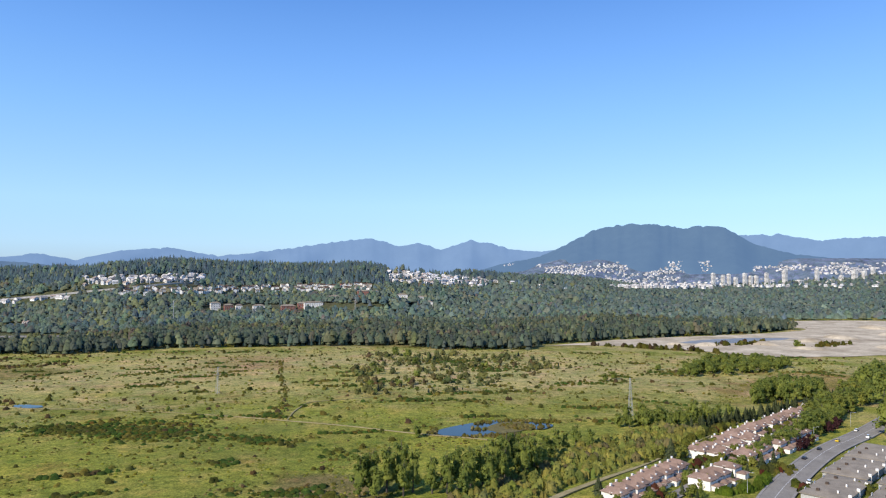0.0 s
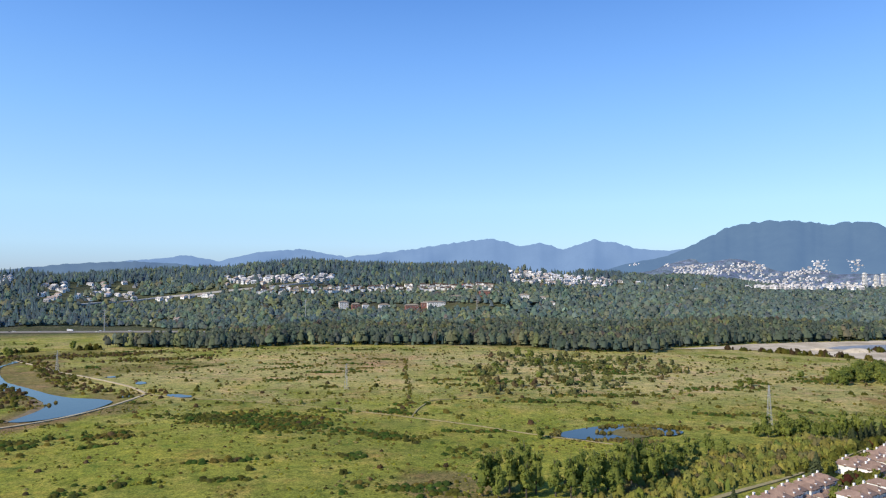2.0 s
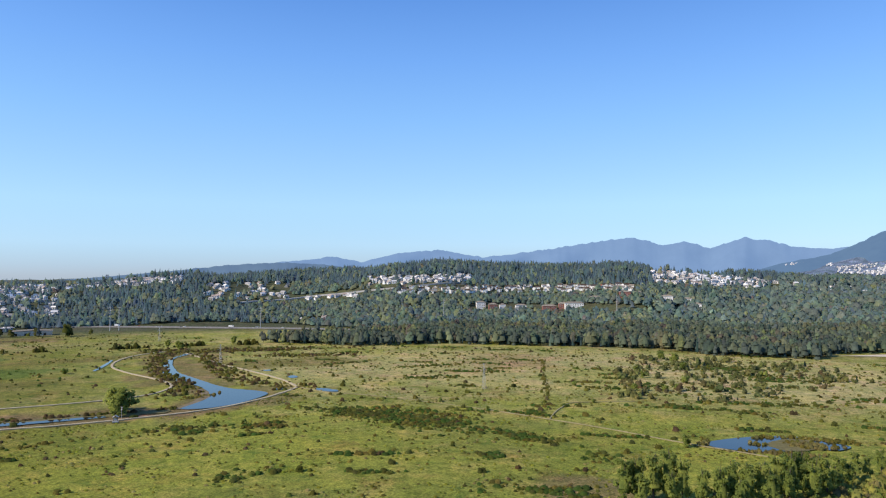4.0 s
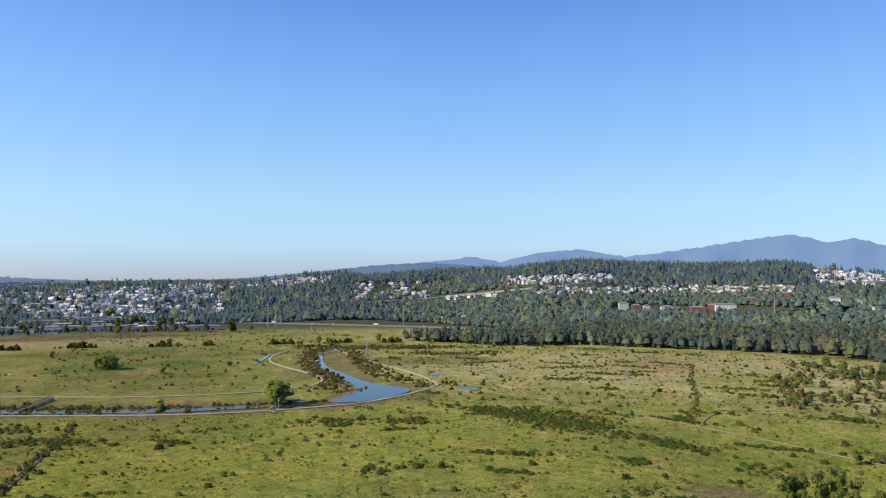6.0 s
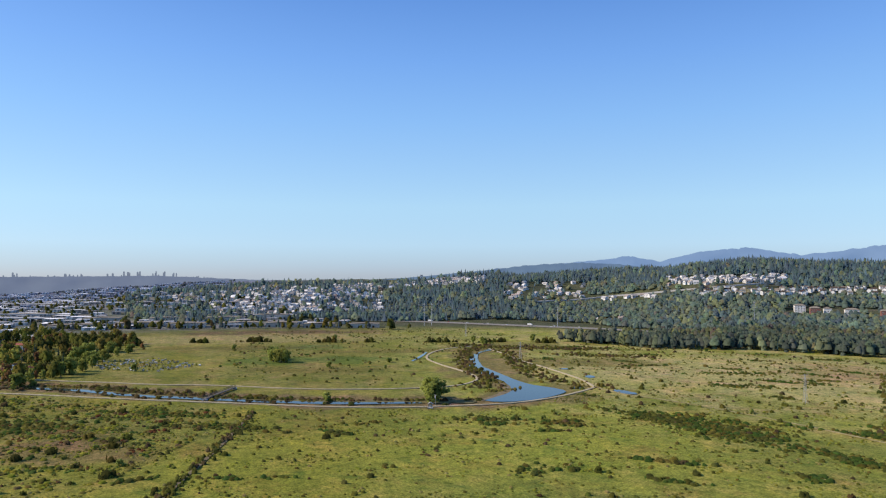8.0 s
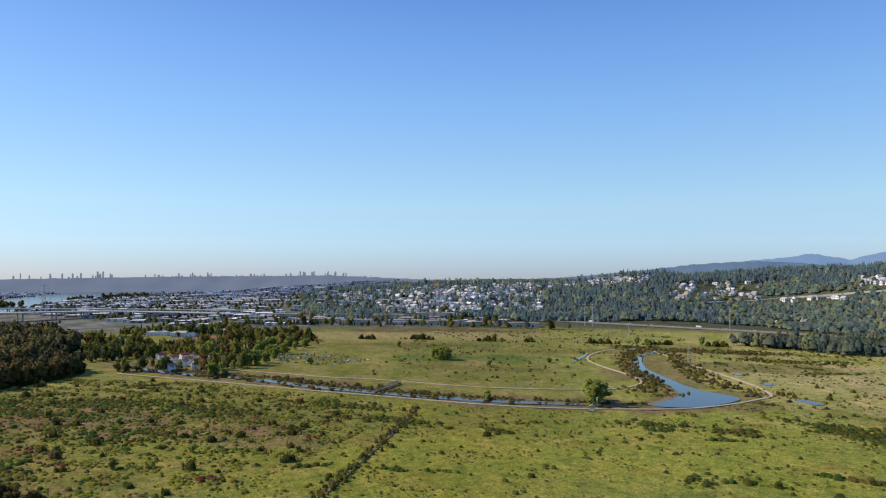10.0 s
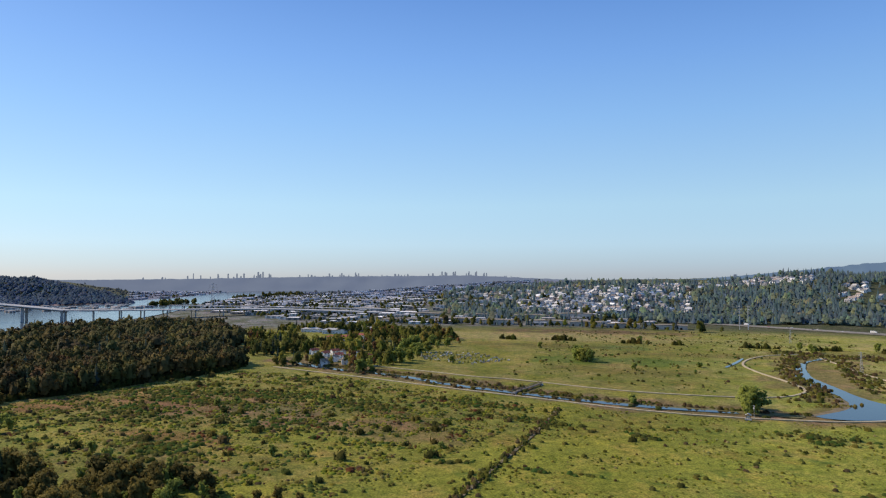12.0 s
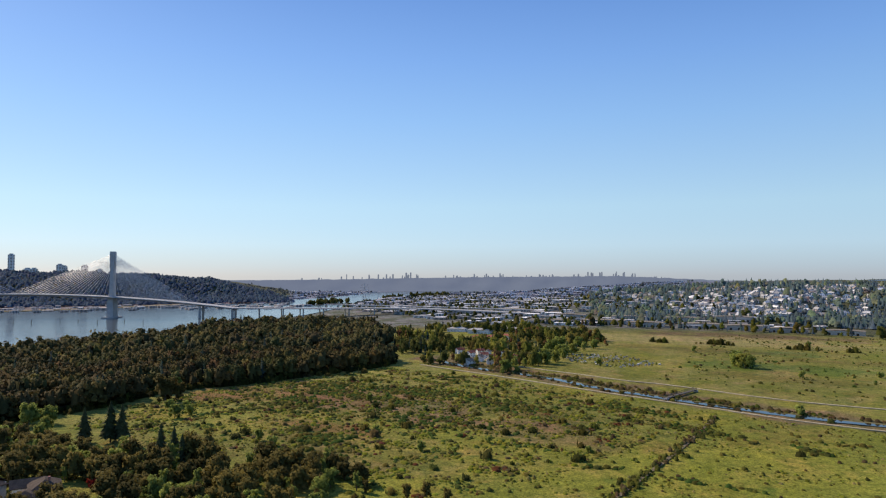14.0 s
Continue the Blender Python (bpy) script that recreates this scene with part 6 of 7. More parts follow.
def car(name, paint, m, label, van=False, group="parked cars"):
    root = thing(name, m, label, "car", group)
    hgt = 1.0 if not van else 1.3
    bm = bmesh.new()
    prof = [(-2.2, 0.35), (2.2, 0.35), (2.25, 0.75), (1.9, 0.9 if not van else 1.1), (-2.0, hgt), (-2.25, 0.8)]
    lo, hi = [bm.verts.new((x, -0.88, z)) for x, z in prof], [bm.verts.new((x, 0.88, z)) for x, z in prof]
    n = len(prof)
    for k in range(n):
        bm.faces.new((lo[k], lo[(k + 1) % n], hi[(k + 1) % n], hi[k]))
    bm.faces.new(lo[::-1])
    bm.faces.new(hi)
    bmesh.ops.recalc_face_normals(bm, faces=bm.faces)
    body = part("body", bm, M_CAR[paint], root)
    top = 1.95 if van else 1.48
    bm = bmesh.new()
    prof = [(-1.9 if van else -1.5, 0.95), (1.15, 0.92), (0.55, top), (-1.8 if van else -1.0, top)]
    lo, hi = [bm.verts.new((x, -0.78, z)) for x, z in prof], [bm.verts.new((x, 0.78, z)) for x, z in prof]
    for k in range(4):
        bm.faces.new((lo[k], lo[(k + 1) % 4], hi[(k + 1) % 4], hi[k]))
    bm.faces.new(lo[::-1])
    bm.faces.new(hi)
    bmesh.ops.recalc_face_normals(bm, faces=bm.faces)
    part("windows", bm, M_GLASS, root)
    part("roof_panel", box(-1.7 if van else -0.95, 0.5, -0.74, 0.74, top, top + 0.05), M_CAR[paint], root)
    for x in (-1.35, 1.35):
        for y in (-0.85, 0.85):
            part("wheel", rod((x, y - 0.1, 0.33), (x, y + 0.1, 0.33), 0.33, None, 10), M_RUBBER, root)
    return root


for nm, pc, x, y, t, van, lb in [("taxi_car", "yellow", 238, 421, 46, False, "yellow car parked beside the kerb"), ("parked_car", "black", 216, 401, 46, False, "black car parked beside the kerb"), ("parked_car", "black", 197, 381, 46, False, "dark saloon parked on the street"),
                                 ("parked_car", "white", 266, 449, 46, False, "white car on the street"), ("parked_van", "white", 262, 430, 46, True, "white van parked beside the pavement"), ("parked_van", "white", 176, 336, 46, True, "white delivery van beside the flat-roofed terraces")]:
    car(nm, pc, pose(x, y, 0.32, 0, 0, t), lb, van)


def street_lamp(x, y, turn):
    root = thing("street_lamp", pose(x, y, 0.4, 0, 0, turn), "grey steel street lamp with a curved arm", "street lamp", "street lamps")
    part("pole", rod((0, 0, 0), (0, 0, 9), 0.12, 0.08, 6), M_STEEL, root)
    part("arm", rod((0, 0, 8.9), (2.4, 0, 9.6), 0.07, 0.05, 5), M_STEEL, root)
    part("lamp_head", box(2.2, 3.0, -0.18, 0.18, 9.5, 9.68), M_STEEL, root)


for x, y in [(222, 418), (176, 370), (270, 462), (140, 322)]:
    street_lamp(x, y, -44)

# House below the near trees
def big_roof_house(x, y, turn):
    root = thing("large_house", pose(x, y, -0.3, 0, 0, turn), "large house with a dark brown shingle roof among trees", "house")
    part("wall", box(-8, 8, -6, 6, -1, 6), M_CONCRETE, root)
    part("roof", hip_roof(16, 12, 6, 3.6, 0.9), M_ROOFDARK, root, "dark brown shingle roof")
    w = part("wing", box(-4, 4, -6, 6, -1, 5), M_PAINT, root)
    w.matrix_basis = pose(-9, -7, 0)
    r = part("roof", gable_roof(8, 12, 5, 2.8, 0.8), M_ROOFDARK, root)
    r.matrix_basis = pose(-9, -7, 0)
    r = part("roof", hip_roof(9, 8, 5.4, 2.4, 0.8), M_ROOFDARK, root)
    r.matrix_basis = pose(9, -8, 0)
    w = part("wing", box(-4.5, 4.5, -4, 4, -1, 5.4), M_PAINT, root)
    w.matrix_basis = pose(9, -8, 0)
    part("chimney", box(2, 3.4, 1, 2, 6, 10.6), M_BRICK, root)
    for k in (-4, 0, 4):
        window_pair(root, 8, k, 3.0, 1.6, 1.4, 0)


big_roof_house(-338, -134, 24)
big_roof_house(-340, -162, -30)

# ---- path furniture ----
def kiosk(x, y, turn):
    root = thing("information_kiosk", pose(x, y, 0.9, 0, 0, turn), "small grey information kiosk beside the dyke path", "kiosk")
    for sx in (-1.3, 1.3):
        for sy in (-0.5, 0.5):
            part("post", box(sx - 0.12, sx + 0.12, sy - 0.12, sy + 0.12, -0.8, 2.7), M_WOOD, root)
    part("board", box(-1.25, 1.25, -0.06, 0.06, 0.7, 2.2), M_CONCRETE, root, "pale notice board")
    part("roof", gable_roof(3.4, 2.2, 2.7, 0.9, 0.3), M_METALROOF, root)
    part("slab", box(-2.0, 2.0, -1.5, 1.5, -0.9, -0.1), M_CONCRETE, root)


kiosk(-383, 364, 40)
root = thing("bird_pole", pose(-388, 374, 0.9), "tall pole with a crossbar beside the kiosk", "pole")
part("pole", rod((0, 0, -0.6), (0, 0, 7.5), 0.14, 0.10, 6), M_STEEL, root)
part("crossbar", box(-1.0, 1.0, -0.1, 0.1, 7.1, 7.4), M_STEEL, root)
part("box", box(-0.4, 0.4, -0.3, 0.3, 5.2, 6.2), M_METALROOF, root)


def footbridge(a, b):
    ax, ay, bx, by = *a, *b
    ln = math.hypot(bx - ax, by - ay)
    root = thing("footbridge", pose(ax, ay, 0.9, 0, 0, math.degrees(math.atan2(by - ay, bx - ax))), "dark steel truss footbridge over the channel", "bridge")
    part("deck", box(0, ln, -1.5, 1.5, 0.2, 0.5), M_WOOD, root, "grey timber deck")
    for s in (-1.55, 1.55):
        part("top_chord", box(0, ln, s - 0.12, s + 0.12, 2.0, 2.25), M_DARKSTEEL, root)
        part("bottom_chord", box(0, ln, s - 0.14, s + 0.14, -0.15, 0.2), M_DARKSTEEL, root)
        for k in range(int(ln // 3) + 1):
            part("upright", rod((k * 3, s, 0.1), (k * 3, s, 2.1), 0.09, None, 4), M_DARKSTEEL, root)
            if k * 3 + 3 <= ln:
                part("brace", rod((k * 3, s, 0.2), (k * 3 + 3, s, 2.1), 0.07, None, 4), M_DARKSTEEL, root)
    for u in (0.5, ln - 0.5):
        part("abutment", box(u - 1.4, u + 1.4, -2, 2, -1.4, 0.19), M_CONCRETE, root)


footbridge((-536, 258), (-572, 303))


# ---- power lines ----
def lattice_pylon(x, y, h, turn, label="grey steel lattice pylon in the meadow", arms=3, base=0.12, thick=1.0):
    root = thing("lattice_pylon", pose(x, y, float(land(np.array([[x, y]]))[0]) - 0.7, 0, 0, turn), label, "pylon", "lattice pylons")
    b, t = h * base, h * 0.02
    leg = lambda i, u: Vector(((b + (t - b) * u) * (1, 1, -1, -1)[i] * 0.5, (b + (t - b) * u) * (1, -1, -1, 1)[i] * 0.5, h * u))
    for i in range(4):
        part("leg", rod(leg(i, 0), leg(i, 1), 0.16 * thick, 0.10 * thick, 4), M_STEEL, root)
        bm = bmesh.new()
        us = [0, 0.16, 0.3, 0.43, 0.55, 0.66, 0.76, 0.85, 0.93, 1]
        for u0, u1 in zip(us, us[1:]):
            j = (i + 1) % 4
            add_rod(bm, leg(i, u0), leg(j, u1), 0.07 * thick, None, 4)
            add_rod(bm, leg(j, u0), leg(i, u1), 0.07 * thick, None, 4)
            add_rod(bm, leg(i, u1), leg(j, u1), 0.06 * thick, None, 4)
        part("bracing", bm, M_STEEL, root)
    for k in range(arms):
        z, w = h * (0.74 + 0.11 * k), h * (0.17 - 0.02 * k)
        bm = bmesh.new()
        add_rod(bm, (-w, 0, z), (w, 0, z), 0.10 * thick, None, 4)
        add_rod(bm, (-w, 0, z), (0, 0, z + h * 0.05), 0.07 * thick, None, 4)
        add_rod(bm, (w, 0, z), (0, 0, z + h * 0.05), 0.07 * thick, None, 4)
        part("cross_arm", bm, M_STEEL, root)
        for s in (-w, w):
            part("insulator", rod((s, 0, z - h * 0.045), (s, 0, z), 0.12 * thick, None, 6), M_GLASS, root)
    return root


for x, y, h in [(-192, 593, 23), (135, 502, 27), (-530, 653, 22), (-798, 840, 22)]:
    lattice_pylon(x, y, h, 60, thick=0.5)
lattice_pylon(-2208, 59, 78, 80, "tall grey river-crossing pylon", 3, 0.16, 2.6)


def mast(x, y, h):
    root = thing("power_mast", pose(x, y, float(land(np.array([[x, y]]))[0]) - 0.7), "tall pale steel power mast beside the highway", "pylon", "power masts")
    part("pole", rod((0, 0, 0), (0, 0, h), 0.6, 0.35, 8), M_STEEL, root)
    for k in range(3):
        z = h * (0.72 + 0.11 * k)
        part("cross_arm", rod((-3.5, 0, z), (3.5, 0, z), 0.2, None, 5), M_STEEL, root)
        for s in (-3.5, 3.5):
            part("insulator", rod((s, 0, z - 1.4), (s, 0, z), 0.15, None, 6), M_GLASS, root)
    return root


MASTS = [(-1360, 770, 44), (-1030, 962, 46), (-1022, 975, 46), (-808, 1110, 42), (-498, 1281, 42), (-180, 1420, 42)]
for x, y, h in MASTS:
    mast(x, y, h)


def wire_span(a, b, sag, name="power_cable"):
    bm = bmesh.new()
    a, b = Vector(a), Vector(b)
    pts = [a.lerp(b, k / 12) - Vector((0, 0, 4 * sag * (k / 12) * (1 - k / 12))) for k in range(13)]
    side = (b - a).cross(Vector((0, 0, 1))).normalized()
    rings = [[bm.verts.new(p + (side * x + Vector((0, 0, z))) * 0.11) for x, z in ((-0.87, -0.5), (0.87, -0.5), (0, 1))] for p in pts]
    for lo, hi in zip(rings, rings[1:]):
        for k in range(3):
            bm.faces.new((lo[k], lo[(k + 1) % 3], hi[(k + 1) % 3], hi[k]))
    return tagged(link_mesh(name, bm, M_DARKSTEEL), "thin dark power cable between the masts", "cable", "power cables")


line = [MASTS[0], MASTS[1], MASTS[3], MASTS[4], MASTS[5]]
for p, q in zip(line, line[1:]):
    for u in (0.70, 0.81, 0.92):
        for s in (-2.4, 2.4):
            zp, zq = (float(land(np.array([[w[0], w[1]]]))[0]) for w in (p, q))
            wire_span((p[0] + s, p[1] + s, zp + p[2] * u), (q[0] + s, q[1] + s, zq + q[2] * u), 8)

# ---- the cable-stayed bridge ----
BR = Vector((0.139, 0.990, 0))       # the deck's direction, towards the near shore
T1 = Vector((-1755, -554, 0))
DECK = lambda s: 57.5 - 0.000118 * (s + 235) ** 2      # deck height, s metres from the near tower


def bridge_tower(parent, s):
    p = T1 + BR * s
    m = pose(p.x, p.y, 0, 0, 0, math.degrees(math.atan2(BR.y, BR.x)))
    bm = bmesh.new()
    for (z0, a0, b0), (z1, a1, b1) in zip([(-2, 8, 13), (40, 7, 12), (56, 5, 7.5), (118, 4.2, 5.5), (122, 5.2, 6.0), (158, 5.4, 6.2)], [(40, 7, 12), (56, 5, 7.5), (118, 4.2, 5.5), (122, 5.2, 6.0), (158, 5.4, 6.2), (160, 4.4, 5.2)]):
        lo = [bm.verts.new((x * a0, y * b0, z0)) for x, y in ((-1, -1), (1, -1), (1, 1), (-1, 1))]
        hi = [bm.verts.new((x * a1, y * b1, z1)) for x, y in ((-1, -1), (1, -1), (1, 1), (-1, 1))]
        for k in range(4):
            bm.faces.new((lo[k], lo[(k + 1) % 4], hi[(k + 1) % 4], hi[k]))
        if z1 == 160:
            bm.faces.new(hi)
    tw = part("tower", bm, M_CONCRETE, parent, "tapered concrete pylon tower")
    tw.matrix_basis = m
    ft = part("pile_cap", box(-14, 14, -24, 24, -3, 4), M_CONCRETE, parent)
    ft.matrix_basis = m
    side = Vector((-BR.y, BR.x, 0))
    for d in (-1, 1):
        span = 232 if d < 0 or s < 0 else 188
        for k in range(21):
            u = (k + 1) / 21
            e = p + BR * d * (10 + (span - 10) * u)
            top = p + Vector((0, 0, 122 + 32 * u))
            for w in (-1, 1):
                f = e + side * w * 22
                f.z = DECK(s + d * (10 + (span - 10) * u)) + 1
                part("stay_cable", rod(top + side * w * 2, f, 0.27, None, 3), M_CABLE, parent)


def deck_piece(parent, s0, s1, n, width):
    bm = bmesh.new()
    side = Vector((-BR.y, BR.x, 0))
    rows = []
    for k in range(n + 1):
        s = s0 + (s1 - s0) * k / n
        c = T1 + BR * s
        z = DECK(s)
        rows.append([bm.verts.new((c + side * w) + Vector((0, 0, z + h))) for w, h in ((-width / 2, -0.5), (-width / 2, 1.2), (width / 2, 1.2), (width / 2, -0.5), (width * 0.3, -3.2), (-width * 0.3, -3.2))])
    for a, b in zip(rows, rows[1:]):
        for k in range(6):
            bm.faces.new((a[k], a[(k + 1) % 6], b[(k + 1) % 6], b[k]))
    bm.faces.new(rows[0])
    bm.faces.new(rows[-1][::-1])
    bmesh.ops.recalc_face_normals(bm, faces=bm.faces)
    return part("deck", bm, M_CONCRETE, parent)


bridge = thing("cable_stayed_bridge", Matrix(), "long pale cable-stayed road bridge over the river", "bridge")
bridge_tower(bridge, 0)
bridge_tower(bridge, -470)
deck_piece(bridge, -720, 296, 24, 46)
for s in (214, 292):
    c = T1 + BR * s
    for w in (-12, 12):
        o = Vector((-BR.y, BR.x, 0)) * w
        part("pier", box(c.x + o.x - 2.6, c.x + o.x + 2.6, c.y + o.y - 2.6, c.y + o.y + 2.6, -2, DECK(s) - 3), M_CONCRETE, bridge)


def viaduct(points, width, label, every, z0, z1, name="road_viaduct"):
    """A raised road on rows of columns."""
    root = thing(name, Matrix(), label, "bridge", "viaducts")
    ribbon("deck", points, width, 0, M_CONCRETE, 2.2, 25, 0.0, root, lift=(z0, z1))
    c = spline(points, every)
    t = unit(np.gradient(c, axis=0))
    for i, (p, d) in enumerate(zip(c, t)):
        z = z0 + (z1 - z0) * i / (len(c) - 1) - 2.2
        if z < 2.5:
            continue
        for w in (-0.3, 0.3):
            q = p + np.array([-d[1], d[0]]) * w * width
            part("column", rod((q[0], q[1], -1), (q[0], q[1], z), 1.6, 1.6, 8), M_CONCRETE, root)
    return root


e = T1 + BR * 294
viaduct([(e.x, e.y), (e.x - 18, e.y + 110), (-1770, -60), (-1830, 70), (-1850, 190), (-1780, 330), (-1700, 450)], 40, "wide concrete highway viaduct from the bridge", 52, DECK(294) + 1.1, 9)
viaduct([(-2150, -60), (-2020, 160), (-1900, 330), (-1760, 520), (-1700, 720)], 14, "long concrete ramp viaduct over the flats", 40, 16, 12)
viaduct([(-2700, 520), (-2350, 680), (-2050, 800), (-1840, 900), (-1640, 930)], 18, "raised highway that climbs past the suburb", 60, 12, 22)
tagged(ribbon("highway_flats", [(-1700, 450), (-1640, 600), (-1590, 740), (-1480, 850), (-1400, 900)], 30, 1.6, M_ASPHALT, 1.4, 20, 0.0), "grey highway on an embankment", "road", kind="structure")

# Shore over the river: quays, sheds, logs and piles
tagged(ribbon("south_quay", [(-1980, -1300), (-2120, -960), (-2330, -735), (-2775, -465), (-3070, -280)], 60, 2.2, M_MUD, 2.0, 40, 0.05), "low brown river bank with a railway yard", "bank", kind="structure")
for k, s in enumerate(range(-560, 140, 46)):
    p = T1 + BR * s + Vector((190 + 20 * math.sin(k * 2.1), 0, 0))
    root = thing("mooring_pile", pose(p.x, p.y, 0), "dark timber mooring pile in the river", "pile", "mooring piles")
    part("post", rod((0, 0, -1), (0, 0, 9), 0.7, 0.6, 6), M_WOOD, root)
    part("cap", rod((0, 0, 9), (0, 0, 9.5), 0.8, 0.5, 6), M_CONCRETE, root)

# ---- houses ----
M_TINT = surface("painted_mixed", (0.5, 0.5, 0.5), (0.5, 0.5, 0.5), 0.85, 0.2, 1.5, 0.0)
tn, tl = M_TINT.node_tree.nodes, M_TINT.node_tree.links
ta = tn.new("ShaderNodeAttribute")
ta.attribute_name = "tint"
tl.new(mixed(tn, tl, "MULTIPLY", 0.5, ta.outputs["Color"], ramp(tn, tl, noise_node(tn, tl, 0.8, 3, 0.6, position(tn)), [(0.3, (0.6, 0.6, 0.6)), (0.7, (1.2, 1.2, 1.2))])), tn["Principled BSDF"].inputs["Base Color"])


def house_mass(name, xy, label, wall, roof, size=(8, 12), tall=(5, 7.5), flat=False, seed=1, turn=None, category="houses", z=None):
    """Many far houses or sheds, each with walls, windows and a pitched or flat roof."""
    rng = np.random.default_rng(seed)
    n = len(xy)
    z = land(xy) - 0.6 if z is None else z
    w, l, h = rng.uniform(*size, n), rng.uniform(*size, n) * 1.25, rng.uniform(*tall, n)
    a = (np.arctan2(xy[:, 0], -xy[:, 1]) + 0.75 + rng.choice([0, 1.571], n) + rng.normal(0, 0.3, n)) if turn is None else np.radians(turn) + rng.choice([0, 1.571], n) + rng.normal(0, 0.08, n)
    ca, sa = np.cos(a), np.sin(a)

    def at(u, v, hh):
        return np.stack([xy[:, 0] + u * ca - v * sa, xy[:, 1] + u * sa + v * ca, z + hh], -1)

    W, L, Z, O = w / 2, l / 2, h, np.zeros(n)
    q, t, tri, tt = [], [], [], []
    cw = np.array(wall)[rng.integers(0, len(wall), n)] * rng.normal(1, 0.06, (n, 1))
    cr = np.array(roof)[rng.integers(0, len(roof), n)] * rng.lognormal(0, 0.2, (n, 1))
    for p0, p1 in (((-W, -L), (W, -L)), ((W, -L), (W, L)), ((W, L), (-W, L)), ((-W, L), (-W, -L))):
        q.append(np.stack([at(*p0, O - 3), at(*p1, O - 3), at(*p1, Z), at(*p0, Z)], 1))
        t.append(cw)
        for u0, u1, v0, v1 in ((0.12, 0.38, 0.15, 0.4), (0.58, 0.88, 0.15, 0.4), (0.15, 0.4, 0.6, 0.85), (0.6, 0.85, 0.6, 0.85)):
            e = 1.006
            m = lambda f: (p0[0] + (p1[0] - p0[0]) * f) * e
            k = lambda f: (p0[1] + (p1[1] - p0[1]) * f) * e
            q.append(np.stack([at(m(u0), k(u0), Z * v0), at(m(u1), k(u1), Z * v0), at(m(u1), k(u1), Z * v1), at(m(u0), k(u0), Z * v1)], 1))
            t.append(np.tile((0.06, 0.065, 0.07), (n, 1)))
    if flat:
        q.append(np.stack([at(-W, -L, Z), at(W, -L, Z), at(W, L, Z), at(-W, L, Z)], 1))
        t.append(cr)
    else:
        R, ov = h + w * 0.34, 1.1
        q.append(np.stack([at(-W * ov, -L * ov, Z - 0.2), at(O, -L * ov, R), at(O, L * ov, R), at(-W * ov, L * ov, Z - 0.2)], 1))
        q.append(np.stack([at(W * ov, -L * ov, Z - 0.2), at(W * ov, L * ov, Z - 0.2), at(O, L * ov, R), at(O, -L * ov, R)], 1))
        t += [cr, cr]
        for s in (-1, 1):
            tri.append(np.stack([at(-W, s * L, Z), at(W, s * L, Z), at(O, s * L, R - 0.1)], 1))
            tt.append(cw)
    ob = quad_mesh(name, np.concatenate(q), M_TINT, np.concatenate(t + tt), np.concatenate(tri) if tri else None)
    return tagged(ob, label, category, kind="stuff")


WHITES = [(0.80, 0.79, 0.77), (0.68, 0.65, 0.60), (0.84, 0.83, 0.81), (0.54, 0.52, 0.49), (0.44, 0.43, 0.42)]
ROOFS = [(0.38, 0.36, 0.34), (0.50, 0.48, 0.45), (0.25, 0.24, 0.23), (0.62, 0.60, 0.57), (0.34, 0.27, 0.23)]


def sector(a0, a1, d0, d1):
    return [tuple(polar(a, d)) for a, d in [(a0, d0), (a1, d0), (a1, d1), (a0, d1)]]


def detached_house(x, y, turn, k, label, group):
    """A family house: walls, gable roof, chimney, door and windows."""
    w, l, h = ((8, 11, 5.6), (9, 12, 6.2), (7.5, 10, 5.4))[k]
    root = thing("detached_house", pose(x, y, float(land(np.array([[x, y]]))[0]) - 0.5, 0, 0, turn), label, "house", group)
    part("wall", gabled_walls(w, l, h, w * 0.3), M_PAINT, root)
    part("roof", gable_roof(w, l, h, w * 0.3, 0.6), (M_ROOFGREY, M_ROOFDARK, M_ROOFRED)[k], root)
    part("chimney", box(w * 0.2, w * 0.2 + 0.9, -0.5, 0.5, h, h + w * 0.3 + 1.2), M_BRICK, root)
    part("door", box(-0.6, 0.6, -l / 2 - 0.08, -l / 2 + 0.02, 0, 2.2), M_WOOD, root)
    for s in (-1, 1):
        for z in (1.0, 3.6):
            window_pair(root, s * w / 2, -l * 0.22, z, 1.6, 1.3, 0 if s > 0 else 180)
            window_pair(root, s * w / 2, l * 0.22, z, 1.6, 1.3, 0 if s > 0 else 180)
    return root


PH = [detached_house(*slope_places([7.2 + 0.6 * k], [-0.95])[0], 20 * k, k, "white hillside house with a pitched roof", "hillside houses") for k in range(3)]
hr = random.Random(3)
for x, y in quarter_places(QUARTERS[0], np.random.default_rng(2), cell=15.0):
    copy_thing(PH[hr.choice((0, 0, 1, 0, 1))], pose(x, y, float(land(np.array([[x, y]]))[0]) - 0.5, 0, 0, math.degrees(math.atan2(y, x)) + hr.choice([0, 90]) + hr.gauss(0, 10)))
hx = [quarter_places(q, RNG) for q in QUARTERS[1:]]
house_mass("hillside_houses", np.concatenate(hx), "white and cream houses with grey roofs on the wooded hill", WHITES, ROOFS, (8, 12.5), (3.2, 5.2), False, 5)


def mountain_foot(xy):
    """Height of the ground where the suburb climbs the mountain."""
    a, d = np.degrees(np.arctan2(-xy[:, 0], xy[:, 1])), np.hypot(xy[:, 0], xy[:, 1])
    top = EYE + 4600 * np.tan(np.radians(np.interp(a, [-40, -32.5, -27, -24.5, -23.3, -22.2, -21, -12.3, -10, -8, -4.5], [0.6, 0.9, 1.6, 2.3, 3.0, 3.75, 4.0, 3.7, 2.5, 1.6, 0.9])))
    return np.maximum(land(xy), 60 + (top - 60) * np.clip(1 - (4600 - d) / 700, 0, 1) ** 1.15)


